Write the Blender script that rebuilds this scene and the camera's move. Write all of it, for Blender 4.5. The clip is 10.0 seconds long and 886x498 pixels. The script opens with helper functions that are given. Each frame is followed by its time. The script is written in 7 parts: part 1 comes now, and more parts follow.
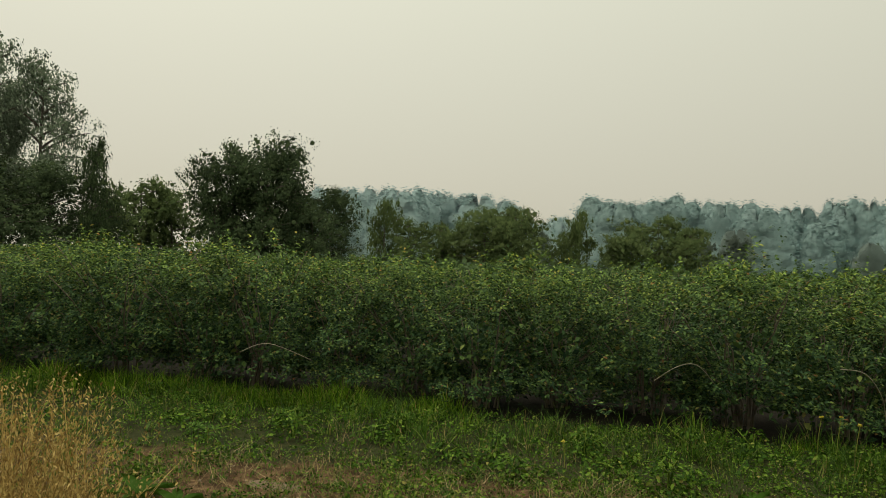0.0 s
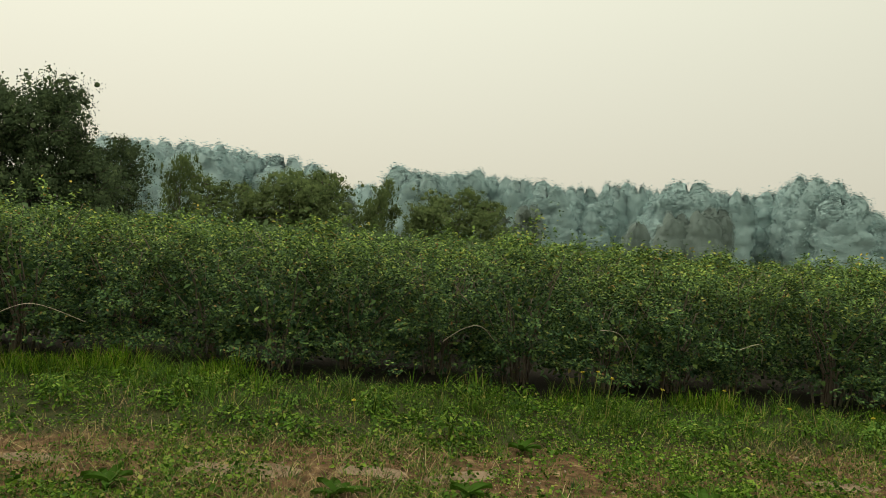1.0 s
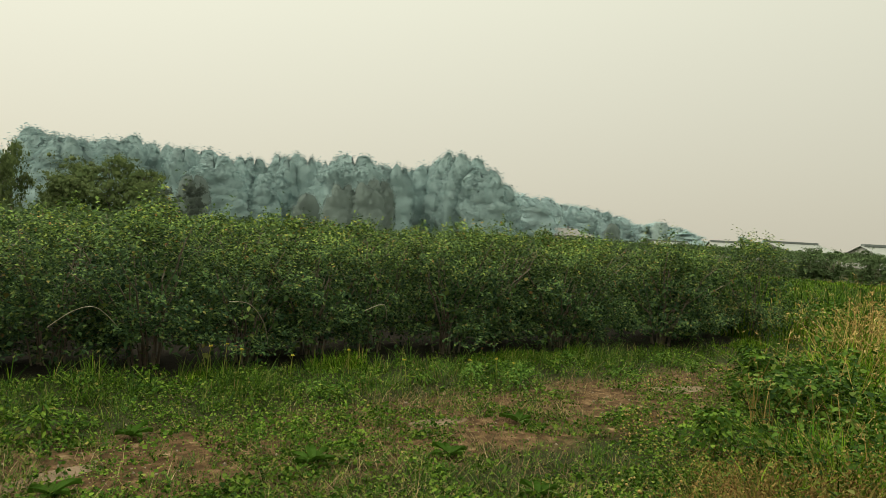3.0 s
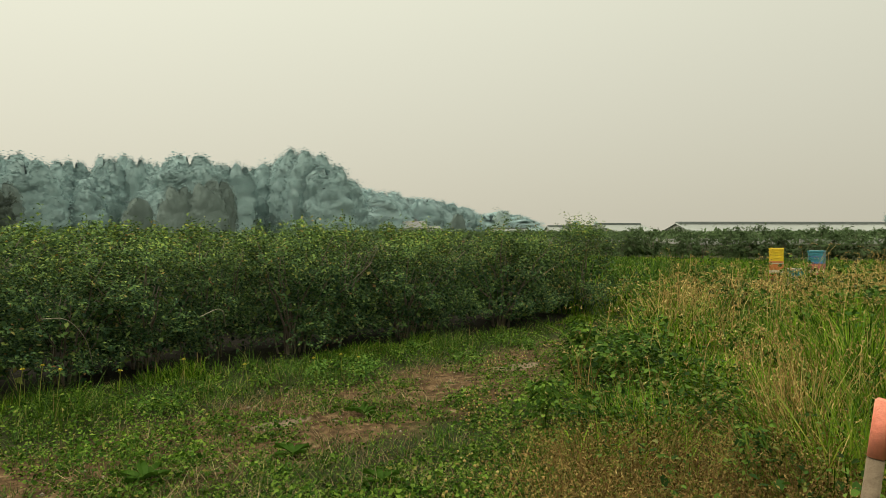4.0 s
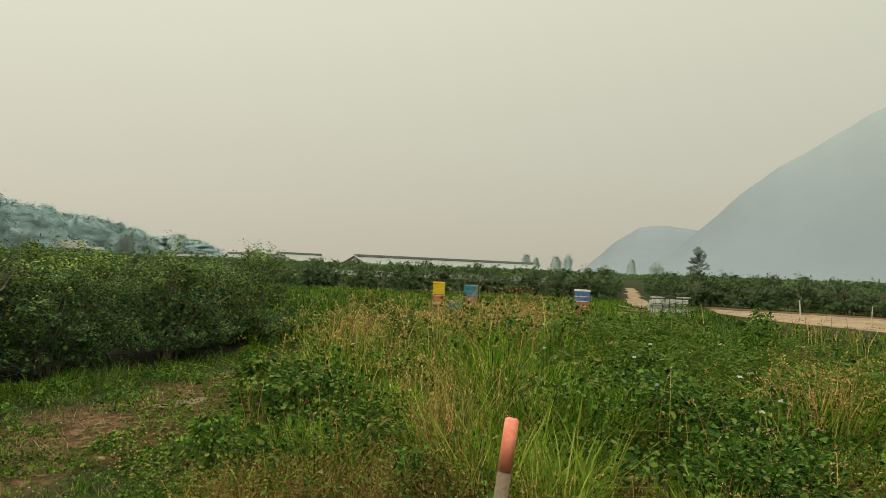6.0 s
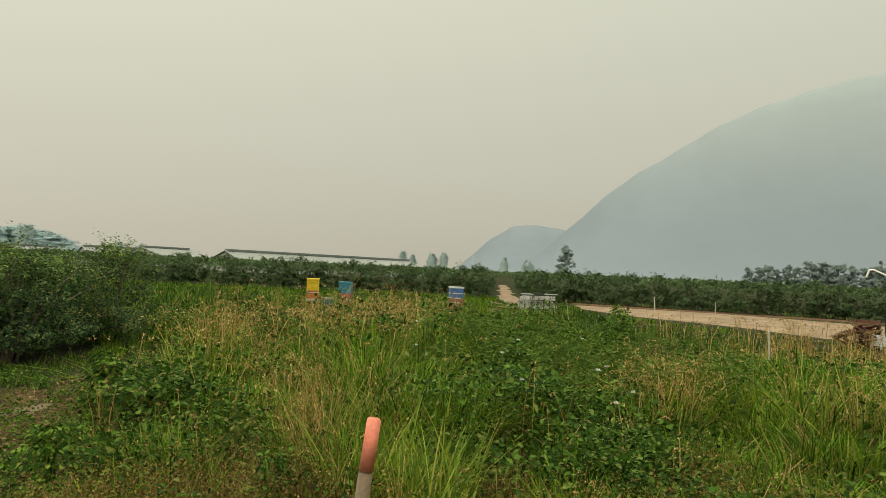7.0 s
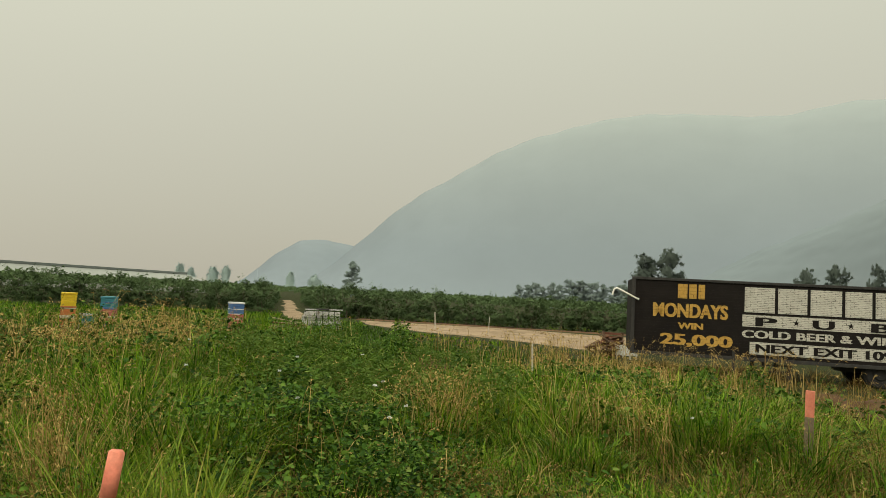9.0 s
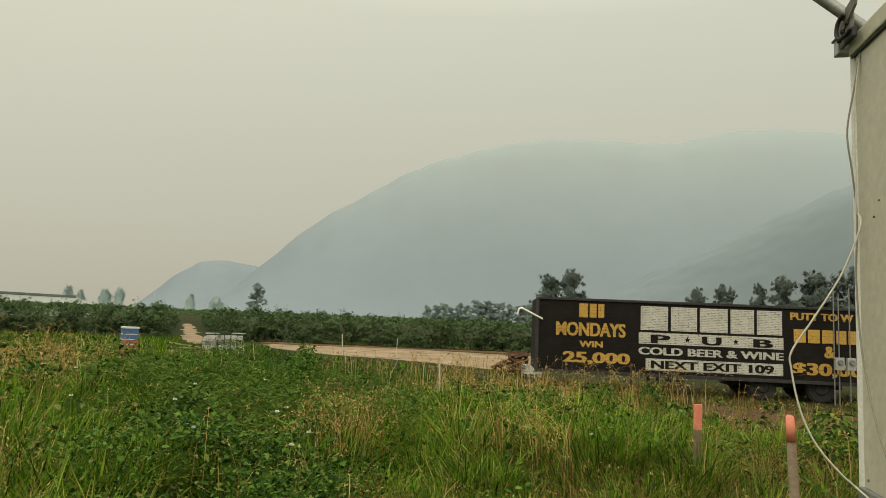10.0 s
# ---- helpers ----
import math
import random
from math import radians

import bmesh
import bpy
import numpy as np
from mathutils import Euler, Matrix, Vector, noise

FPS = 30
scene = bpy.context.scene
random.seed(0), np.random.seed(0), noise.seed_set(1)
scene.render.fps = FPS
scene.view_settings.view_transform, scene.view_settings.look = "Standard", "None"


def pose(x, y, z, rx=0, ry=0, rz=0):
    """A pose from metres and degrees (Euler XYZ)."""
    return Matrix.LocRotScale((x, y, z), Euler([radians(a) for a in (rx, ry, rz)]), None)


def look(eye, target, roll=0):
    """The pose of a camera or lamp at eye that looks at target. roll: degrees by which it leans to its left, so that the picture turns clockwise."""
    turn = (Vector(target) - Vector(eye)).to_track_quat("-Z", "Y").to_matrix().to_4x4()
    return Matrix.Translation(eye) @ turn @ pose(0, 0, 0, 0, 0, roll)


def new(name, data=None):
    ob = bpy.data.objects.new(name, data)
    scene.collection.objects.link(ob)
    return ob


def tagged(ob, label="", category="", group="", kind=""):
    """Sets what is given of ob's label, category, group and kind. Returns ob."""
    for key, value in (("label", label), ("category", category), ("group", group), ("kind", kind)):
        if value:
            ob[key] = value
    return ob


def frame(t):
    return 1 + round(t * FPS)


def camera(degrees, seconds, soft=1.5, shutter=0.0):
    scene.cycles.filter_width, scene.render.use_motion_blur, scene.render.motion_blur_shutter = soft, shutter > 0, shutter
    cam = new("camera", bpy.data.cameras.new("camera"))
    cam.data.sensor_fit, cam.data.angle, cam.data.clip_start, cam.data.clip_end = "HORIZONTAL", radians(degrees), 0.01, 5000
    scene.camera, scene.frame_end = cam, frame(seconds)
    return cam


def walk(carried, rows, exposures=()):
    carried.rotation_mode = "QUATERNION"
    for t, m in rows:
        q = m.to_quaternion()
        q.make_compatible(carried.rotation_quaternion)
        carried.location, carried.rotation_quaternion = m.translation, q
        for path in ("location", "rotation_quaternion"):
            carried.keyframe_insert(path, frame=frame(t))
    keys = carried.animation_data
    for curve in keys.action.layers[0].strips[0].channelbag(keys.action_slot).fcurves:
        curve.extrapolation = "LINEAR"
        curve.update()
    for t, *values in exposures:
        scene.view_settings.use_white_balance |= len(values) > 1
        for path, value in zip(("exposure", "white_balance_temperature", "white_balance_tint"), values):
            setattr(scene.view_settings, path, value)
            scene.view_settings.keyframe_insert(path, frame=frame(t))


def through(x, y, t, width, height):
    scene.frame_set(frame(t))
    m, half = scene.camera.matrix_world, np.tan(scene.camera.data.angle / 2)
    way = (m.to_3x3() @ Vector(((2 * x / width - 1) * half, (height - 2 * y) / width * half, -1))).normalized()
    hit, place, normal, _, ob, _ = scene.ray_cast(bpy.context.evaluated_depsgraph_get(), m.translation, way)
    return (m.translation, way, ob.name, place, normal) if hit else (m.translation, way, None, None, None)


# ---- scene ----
cam = camera(66.08, 10.0, soft=0.7)
# seconds, eye (x, y, z), heading, pitch, roll
ROWS = [
    (0, -0.001, -0.003, 1.598, 0.00, 1.34, 2.17),
    (0.5, 0.014, -0.020, 1.577, -6.81, -0.48, 2.88),
    (1, 0.061, -0.056, 1.577, -16.34, -0.62, 4.32),
    (1.5, 0.138, -0.077, 1.586, -23.55, -1.07, 3.57),
    (2, 0.243, -0.125, 1.594, -28.33, -0.99, 3.25),
    (2.5, 0.359, -0.193, 1.588, -36.37, -1.25, 3.34),
    (2.7, 0.420, -0.217, 1.595, -39.37, -1.21, 3.30),
    (3.8, 0.480, -0.383, 1.574, -53.16, -1.53, 0.87),
    (4, 0.494, -0.397, 1.582, -55.92, -1.33, -0.04),
    (4.5, 0.520, -0.388, 1.595, -64.14, 0.39, 0.81),
    (5, 0.537, -0.388, 1.593, -69.63, 0.49, 0.64),
    (5.5, 0.555, -0.402, 1.588, -76.20, 0.44, 1.45),
    (5.7, 0.548, -0.410, 1.587, -78.49, 1.02, 1.80),
    (6.8, 0.598, -0.453, 1.594, -91.04, 1.76, 2.74),
    (7, 0.582, -0.465, 1.597, -92.46, 1.77, 2.65),
    (7.5, 0.564, -0.486, 1.603, -97.32, 2.07, 2.59),
    (8, 0.568, -0.508, 1.609, -101.67, 1.95, 2.30),
    (8.5, 0.555, -0.529, 1.614, -106.15, 2.80, 2.67),
    (9, 0.555, -0.539, 1.617, -110.10, 3.93, 3.08),
    (9.5, 0.551, -0.552, 1.621, -113.98, 4.75, 3.26),
    (10, 0.529, -0.564, 1.630, -117.71, 6.04, 2.41),
]
EXPOSURES = [(0.0, -0.36), (0.5, -0.20), (1.0, -0.03), (2.5, 0.03), (4.5, -0.04), (5.5, -0.1), (7.5, -0.15), (10.0, -0.2)]
walk(cam, [(t, pose(x, y, z, 90 + pitch, 0, head) @ pose(0, 0, 0, 0, 0, roll)) for t, x, y, z, head, pitch, roll in ROWS], EXPOSURES)

# ---------------------------------------------------------------- world and sun
SUN_AZ, SUN_EL = -35.0, 52.0
world = bpy.data.worlds.new("smoky_sky")
scene.world = world
world.use_nodes = True
wn, wl = world.node_tree.nodes, world.node_tree.links
wn.clear()
w_out = wn.new("ShaderNodeOutputWorld")
w_add = wn.new("ShaderNodeAddShader")
w_sky = wn.new("ShaderNodeTexSky")
w_sky.sky_type, w_sky.sun_disc = "NISHITA", False
w_sky.sun_elevation, w_sky.sun_rotation = radians(SUN_EL), radians(SUN_AZ)
w_sky.dust_density, w_sky.air_density = 6.0, 1.0
w_bg1 = wn.new("ShaderNodeBackground")
w_bg1.inputs["Strength"].default_value = 0.01
w_bg2 = wn.new("ShaderNodeBackground")
w_tc = wn.new("ShaderNodeTexCoord")
w_sep = wn.new("ShaderNodeSeparateXYZ")
w_ramp = wn.new("ShaderNodeValToRGB")
w_ramp.color_ramp.elements[0].position = 0.0
w_ramp.color_ramp.elements[0].color = (0.675, 0.638, 0.505, 1)
w_ramp.color_ramp.elements[1].position = 0.45
w_ramp.color_ramp.elements[1].color = (0.880, 0.882, 0.70, 1)
wl.new(w_tc.outputs["Generated"], w_sep.inputs[0])
wl.new(w_sep.outputs["Z"], w_ramp.inputs[0])
w_high = wn.new("ShaderNodeMapRange")           # the smoke is brightest overhead
w_high.inputs["From Min"].default_value, w_high.inputs["From Max"].default_value = 0.42, 1.0
w_high.inputs["To Min"].default_value, w_high.inputs["To Max"].default_value = 0.84, 2.4
wl.new(w_sep.outputs["Z"], w_high.inputs["Value"])
_sd = Vector((math.sin(radians(SUN_AZ)) * math.cos(radians(SUN_EL)), math.cos(radians(SUN_AZ)) * math.cos(radians(SUN_EL)), math.sin(radians(SUN_EL))))
w_dot = wn.new("ShaderNodeVectorMath")          # and brighter towards the veiled sun
w_dot.operation = "DOT_PRODUCT"
w_dot.inputs[1].default_value = _sd
wl.new(w_tc.outputs["Generated"], w_dot.inputs[0])
w_glow = wn.new("ShaderNodeMapRange")
w_glow.inputs["From Min"].default_value, w_glow.inputs["From Max"].default_value = -0.4, 1.0
w_glow.inputs["To Min"].default_value, w_glow.inputs["To Max"].default_value = 0.93, 1.33
wl.new(w_dot.outputs["Value"], w_glow.inputs["Value"])
w_mul = wn.new("ShaderNodeMath")
w_mul.operation = "MULTIPLY"
wl.new(w_high.outputs[0], w_mul.inputs[0])
wl.new(w_glow.outputs[0], w_mul.inputs[1])
wl.new(w_mul.outputs[0], w_bg2.inputs["Strength"])
wl.new(w_ramp.outputs[0], w_bg2.inputs["Color"])
wl.new(w_sky.outputs[0], w_bg1.inputs["Color"])
wl.new(w_bg1.outputs[0], w_add.inputs[0])
wl.new(w_bg2.outputs[0], w_add.inputs[1])
wl.new(w_add.outputs[0], w_out.inputs["Surface"])

sun = new("sun", bpy.data.lights.new("sun", "SUN"))
sun.data.energy, sun.data.angle, sun.data.color = 1.2, radians(25), (1.0, 0.92, 0.76)
sun.matrix_world = look(_sd * 60, (0, 0, 0))


# ---------------------------------------------------------------- materials
def node_mat(name):
    m = bpy.data.materials.new(name)
    m.use_nodes = True
    nt = m.node_tree
    return m, nt, nt.nodes["Principled BSDF"]


def ramp_node(nt, fac, stops):
    r = nt.nodes.new("ShaderNodeValToRGB")
    e = r.color_ramp.elements
    while len(e) < len(stops):
        e.new(0.5)
    for k, (p, c) in enumerate(stops):
        e[k].position, e[k].color = p, (*c, 1)
    nt.links.new(fac, r.inputs[0])
    return r.outputs[0]


def noise_node(nt, scale, detail=4.0, rough=0.6, coord="Object"):
    tc = nt.nodes.new("ShaderNodeTexCoord")
    n = nt.nodes.new("ShaderNodeTexNoise")
    n.inputs["Scale"].default_value, n.inputs["Detail"].default_value, n.inputs["Roughness"].default_value = scale, detail, rough
    nt.links.new(tc.outputs[coord], n.inputs["Vector"])
    return n.outputs["Fac"]


def mix_col(nt, fac, a, b, mode="MIX"):
    m = nt.nodes.new("ShaderNodeMix")
    m.data_type, m.blend_type = "RGBA", mode
    for sock, v in ((m.inputs[0], fac), (m.inputs[6], a), (m.inputs[7], b)):
        if isinstance(v, (int, float)):
            sock.default_value = v
        elif isinstance(v, tuple):
            sock.default_value = (*v, 1)
        else:
            nt.links.new(v, sock)
    return m.outputs[2]


def leaf_mat(name, stops, rough=0.5, through_light=0.25, patch=0.7, patch_scale=0.8, gloss=0.3, young_lit=None):
    """Leaf or blade material: colour varies leaf by leaf and in patches."""
    m, nt, p = node_mat(name)
    geo = nt.nodes.new("ShaderNodeNewGeometry")
    col = ramp_node(nt, geo.outputs["Random Per Island"], stops)
    tone = ramp_node(nt, noise_node(nt, patch_scale, 3.0, coord="Generated" if patch_scale > 5 else "Object"), [(0.3, (patch, patch, patch)), (0.7, (1.0, 1.0, 1.0))])
    col = mix_col(nt, 1.0, col, tone, "MULTIPLY")
    if young_lit:                                                   # yellower young shoots at the top, with light from above painted in as brightness
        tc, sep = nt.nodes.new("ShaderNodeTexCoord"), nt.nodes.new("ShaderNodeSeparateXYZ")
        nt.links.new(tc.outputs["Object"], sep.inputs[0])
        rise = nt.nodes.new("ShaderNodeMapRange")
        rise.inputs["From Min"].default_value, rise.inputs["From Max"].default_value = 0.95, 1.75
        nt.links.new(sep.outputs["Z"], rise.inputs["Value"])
        col = mix_col(nt, rise.outputs[0], col, mix_col(nt, 1.0, col, young_lit, "MULTIPLY"))
    nt.links.new(col, p.inputs["Base Color"])
    p.inputs["Roughness"].default_value = rough
    p.inputs["Specular IOR Level"].default_value = gloss if rough < 0.9 else 0.0
    if through_light:
        tr = nt.nodes.new("ShaderNodeBsdfTranslucent")
        nt.links.new(col, tr.inputs["Color"])
        mx = nt.nodes.new("ShaderNodeMixShader")
        mx.inputs[0].default_value = through_light
        nt.links.new(p.outputs[0], mx.inputs[1])
        nt.links.new(tr.outputs[0], mx.inputs[2])
        nt.links.new(mx.outputs[0], nt.nodes["Material Output"].inputs["Surface"])
    return m


def rough_mat(name, a, b, scale=6.0, rough=0.8, bump=0.3, metal=0.0, fine=40.0, spots=None):
    """Weathered solid: two colours in patches, fine grain and relief; spots=(colour, amount) adds stains."""
    m, nt, p = node_mat(name)
    big = noise_node(nt, scale)
    col = ramp_node(nt, big, [(0.3, a), (0.7, b)])
    small = noise_node(nt, fine, 6.0)
    grain = ramp_node(nt, small, [(0.25, (0.75, 0.75, 0.75)), (0.75, (1.0, 1.0, 1.0))])
    col = mix_col(nt, 1.0, col, grain, "MULTIPLY")
    if spots:
        sp = ramp_node(nt, noise_node(nt, scale * 2.3, 8.0, 0.7), [(1 - spots[1], (0, 0, 0)), (min(1.0, 1.08 - spots[1]), (1, 1, 1))])
        col = mix_col(nt, sp, col, spots[0])
    nt.links.new(col, p.inputs["Base Color"])
    p.inputs["Roughness"].default_value, p.inputs["Metallic"].default_value = rough, metal
    p.inputs["Specular IOR Level"].default_value = 0.12 if rough > 0.85 else 0.4
    bp = nt.nodes.new("ShaderNodeBump")
    bp.inputs["Strength"].default_value, bp.inputs["Distance"].default_value = bump, 0.02
    nt.links.new(small, bp.inputs["Height"])
    nt.links.new(bp.outputs[0], p.inputs["Normal"])
    return m


M_BUSH = leaf_mat("blueberry_leaf", [(0.0, (0.020, 0.044, 0.024)), (0.45, (0.058, 0.112, 0.045)), (0.85, (0.142, 0.235, 0.066)), (0.97, (0.25, 0.31, 0.08)), (1.0, (0.22, 0.11, 0.05))], 0.6, 0.20, 0.6, 1.2, 0.05, young_lit=(2.0, 1.76, 1.25))
# leaf of the far rows: haze painted in as a paler, flatter colour
M_BUSH_FAR = leaf_mat("blueberry_leaf_far_haze", [(0.0, (0.088, 0.134, 0.058)), (0.5, (0.106, 0.160, 0.067)), (1.0, (0.128, 0.188, 0.077))], 0.7, 0.25, 0.7, 0.8, 0.04)
M_CANE = rough_mat("blueberry_cane", (0.10, 0.07, 0.05), (0.20, 0.16, 0.12), 8, 0.85)
M_TWIG = rough_mat("dry_twig", (0.30, 0.24, 0.17), (0.42, 0.36, 0.28), 8, 0.85)
M_TREE = leaf_mat("tree_leaf", [(0.0, (0.038, 0.060, 0.028)), (0.6, (0.064, 0.095, 0.040)), (1.0, (0.115, 0.155, 0.066))], 0.6, 0.12, 0.75, 0.25, 0.06)
M_WILLOW = leaf_mat("willow_leaf", [(0.0, (0.085, 0.125, 0.045)), (0.6, (0.125, 0.172, 0.060)), (1.0, (0.185, 0.235, 0.085))], 0.6, 0.2, 0.75, 0.25, 0.06)
M_COTTON = leaf_mat("cottonwood_leaf", [(0.0, (0.13, 0.170, 0.110)), (0.6, (0.20, 0.25, 0.165)), (1.0, (0.30, 0.36, 0.24))], 0.6, 0.2, 0.75, 0.25, 0.1)


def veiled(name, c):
    """Crowns with smoke haze painted into the leaf colour: the inner mass, and the leaves over it."""
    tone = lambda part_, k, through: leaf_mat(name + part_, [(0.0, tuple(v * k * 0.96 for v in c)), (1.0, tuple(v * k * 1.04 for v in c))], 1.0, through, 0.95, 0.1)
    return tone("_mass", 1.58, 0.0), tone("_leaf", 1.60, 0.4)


# tones by distance: the smoke haze is put into each base colour
M_MID = veiled("haze_paint_soft", (0.090, 0.110, 0.093))[1]
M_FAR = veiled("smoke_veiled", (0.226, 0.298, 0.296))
M_HAZE = veiled("haze_paint_pale", (0.285, 0.362, 0.365))
M_ROUND = veiled("haze_paint_dim", (0.138, 0.172, 0.160))
M_VFAR = veiled("haze_paint_vfar", (0.255, 0.312, 0.300))
M_BARK = rough_mat("bark", (0.09, 0.075, 0.06), (0.17, 0.15, 0.125), 4, 0.9, 0.6)
# far bark with the same haze painted into its colour
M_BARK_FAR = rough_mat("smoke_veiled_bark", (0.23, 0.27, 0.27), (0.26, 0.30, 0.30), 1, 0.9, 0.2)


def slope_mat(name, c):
    """Forest slope with thick smoke haze painted into its colour: almost one tone, with faint broad streaks."""
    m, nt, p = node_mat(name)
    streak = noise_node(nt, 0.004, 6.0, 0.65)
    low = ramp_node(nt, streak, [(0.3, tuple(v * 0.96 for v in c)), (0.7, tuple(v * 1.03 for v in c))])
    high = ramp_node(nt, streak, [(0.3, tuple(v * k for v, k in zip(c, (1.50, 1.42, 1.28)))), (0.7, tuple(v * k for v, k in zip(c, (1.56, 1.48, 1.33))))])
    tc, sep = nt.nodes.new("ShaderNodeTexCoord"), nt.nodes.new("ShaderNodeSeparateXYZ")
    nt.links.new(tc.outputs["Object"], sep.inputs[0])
    rise = nt.nodes.new("ShaderNodeMapRange")           # painted haze pales the colour up the slope
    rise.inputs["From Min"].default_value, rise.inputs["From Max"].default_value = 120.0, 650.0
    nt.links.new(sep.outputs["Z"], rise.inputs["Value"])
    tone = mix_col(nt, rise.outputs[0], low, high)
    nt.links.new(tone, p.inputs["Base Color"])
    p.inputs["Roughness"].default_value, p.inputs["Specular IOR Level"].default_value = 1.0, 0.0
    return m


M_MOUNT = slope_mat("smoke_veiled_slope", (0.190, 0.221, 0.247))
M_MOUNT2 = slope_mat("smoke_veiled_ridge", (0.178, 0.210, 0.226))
M_GRASS = leaf_mat("green_grass", [(0.0, (0.014, 0.046, 0.003)), (0.35, (0.070, 0.172, 0.009)), (0.89, (0.270, 0.430, 0.026)), (0.95, (0.42, 0.36, 0.11)), (1.0, (0.44, 0.29, 0.11))], 0.6, 0.30, 0.45, 2.2, 0.06)
M_TURF = leaf_mat("lane_grass", [(0.0, (0.020, 0.056, 0.006)), (0.5, (0.066, 0.145, 0.013)), (0.85, (0.150, 0.255, 0.024)), (0.95, (0.34, 0.29, 0.09)), (1.0, (0.36, 0.25, 0.10))], 0.55, 0.35, 0.5, 2.0, 0.15)
M_FEATHER = leaf_mat("goldenrod_leaf", [(0.0, (0.06, 0.12, 0.018)), (0.6, (0.11, 0.18, 0.028)), (1.0, (0.17, 0.22, 0.05))], 0.6, 0.25, 0.7, 0.9, 0.05)
M_BROWN = leaf_mat("brown_dead_grass", [(0.0, (0.07, 0.038, 0.012)), (0.4, (0.21, 0.130, 0.040)), (0.75, (0.42, 0.29, 0.10)), (0.9, (0.12, 0.155, 0.026)), (1.0, (0.15, 0.20, 0.026))], 0.75, 0.22, 0.6, 1.6, 0.06)
M_LIME = leaf_mat("lime_grass", [(0.0, (0.06, 0.13, 0.010)), (0.5, (0.19, 0.30, 0.022)), (0.9, (0.36, 0.42, 0.042)), (1.0, (0.44, 0.37, 0.09))], 0.5, 0.35, 0.8, 0.5, 0.2)
M_STRAW = leaf_mat("dry_grass", [(0.0, (0.18, 0.10, 0.032)), (0.4, (0.37, 0.245, 0.076)), (0.8, (0.55, 0.39, 0.135)), (1.0, (0.64, 0.49, 0.20))], 0.7, 0.18, 0.75, 0.7, 0.15)
M_BRAMBLE = leaf_mat("bramble_leaf", [(0.0, (0.012, 0.034, 0.006)), (0.5, (0.052, 0.118, 0.014)), (0.9, (0.135, 0.235, 0.032)), (1.0, (0.20, 0.20, 0.06))], 0.6, 0.22, 0.6, 1.0, 0.06)
M_CLOVER = leaf_mat("clover_leaf", [(0.0, (0.018, 0.052, 0.006)), (0.5, (0.070, 0.150, 0.014)), (0.92, (0.205, 0.315, 0.040)), (1.0, (0.30, 0.26, 0.07))], 0.6, 0.2, 0.55, 1.0, 0.05)
M_LANEWEED = leaf_mat("bright_lane_leaf", [(0.0, (0.04, 0.095, 0.014)), (0.5, (0.10, 0.20, 0.030)), (1.0, (0.20, 0.32, 0.055))], 0.6, 0.25, 0.7, 1.0, 0.06)
M_RUST = leaf_mat("rusty_dock", [(0.0, (0.12, 0.05, 0.03)), (0.6, (0.20, 0.09, 0.05)), (1.0, (0.30, 0.17, 0.09))], 0.8, 0.1)
M_PETAL = leaf_mat("white_petal", [(0.0, (0.72, 0.72, 0.68)), (1.0, (0.82, 0.82, 0.80))], 0.6, 0.3)
M_YELLOW_FLOWER = leaf_mat("yellow_petal", [(0.0, (0.60, 0.48, 0.04)), (1.0, (0.72, 0.60, 0.08))], 0.6, 0.2)


# ---------------------------------------------------------------- geometry helpers


def mesh_np(name, v, f, mats):
    """A mesh from arrays: f is (n, 3) or (n, 4); mats: a material, or (materials, index per face)."""
    me = bpy.data.meshes.new(name)
    v, f = np.asarray(v, np.float32), np.asarray(f, np.int32)
    k = f.shape[1]
    me.vertices.add(len(v))
    me.vertices.foreach_set("co", v.ravel())
    me.loops.add(f.size)
    me.loops.foreach_set("vertex_index", f.ravel())
    me.polygons.add(len(f))
    me.polygons.foreach_set("loop_start", np.arange(0, f.size, k, dtype=np.int32))
    me.polygons.foreach_set("loop_total", np.full(len(f), k, np.int32))
    if isinstance(mats, tuple):
        for m in mats[0]:
            me.materials.append(m)
        me.polygons.foreach_set("material_index", np.asarray(mats[1], np.int32))
    else:
        me.materials.append(mats)
    me.update(calc_edges=True)
    return me


def join(parts):
    """One (v, f) from many."""
    vs, fs, n = [], [], 0
    for v, f in parts:
        vs.append(v)
        fs.append(f + n)
        n += len(v)
    return np.concatenate(vs), np.concatenate(fs)


def unit(a):
    return a / np.maximum(np.linalg.norm(a, axis=-1, keepdims=True), 1e-9)


def leaves(centres, ways, length, width, rng, fold=0.25, facing=None):
    """Folded diamond leaves, two triangles each: base at centres, pointing along ways; facing: where their flat sides look."""
    n = len(centres)
    d = unit(ways)
    if facing is not None:
        d = unit(d - facing * np.sum(d * facing, 1, keepdims=True) + rng.normal(0, 0.15, (n, 3)))
    side = unit(np.cross(d, unit(rng.normal(size=(n, 3)) + np.array([0, 0, 1.2])) if facing is None else facing))
    up = np.cross(side, d)
    L = (length * rng.uniform(0.6, 1.25, n))[:, None]
    W = (width * rng.uniform(0.7, 1.2, n))[:, None] * 0.5
    tip = centres + d * L - np.array([0, 0, 1]) * L * rng.uniform(0, 0.25, n)[:, None]
    mid = centres + d * L * 0.5
    a = mid + side * W + up * W * fold
    b = mid - side * W + up * W * fold
    v = np.stack([centres, a, tip, b], 1).reshape(-1, 3)
    i = np.arange(n)[:, None] * 4
    return v, np.concatenate([i + np.array([[0, 1, 2]]), i + np.array([[0, 2, 3]])], 0)


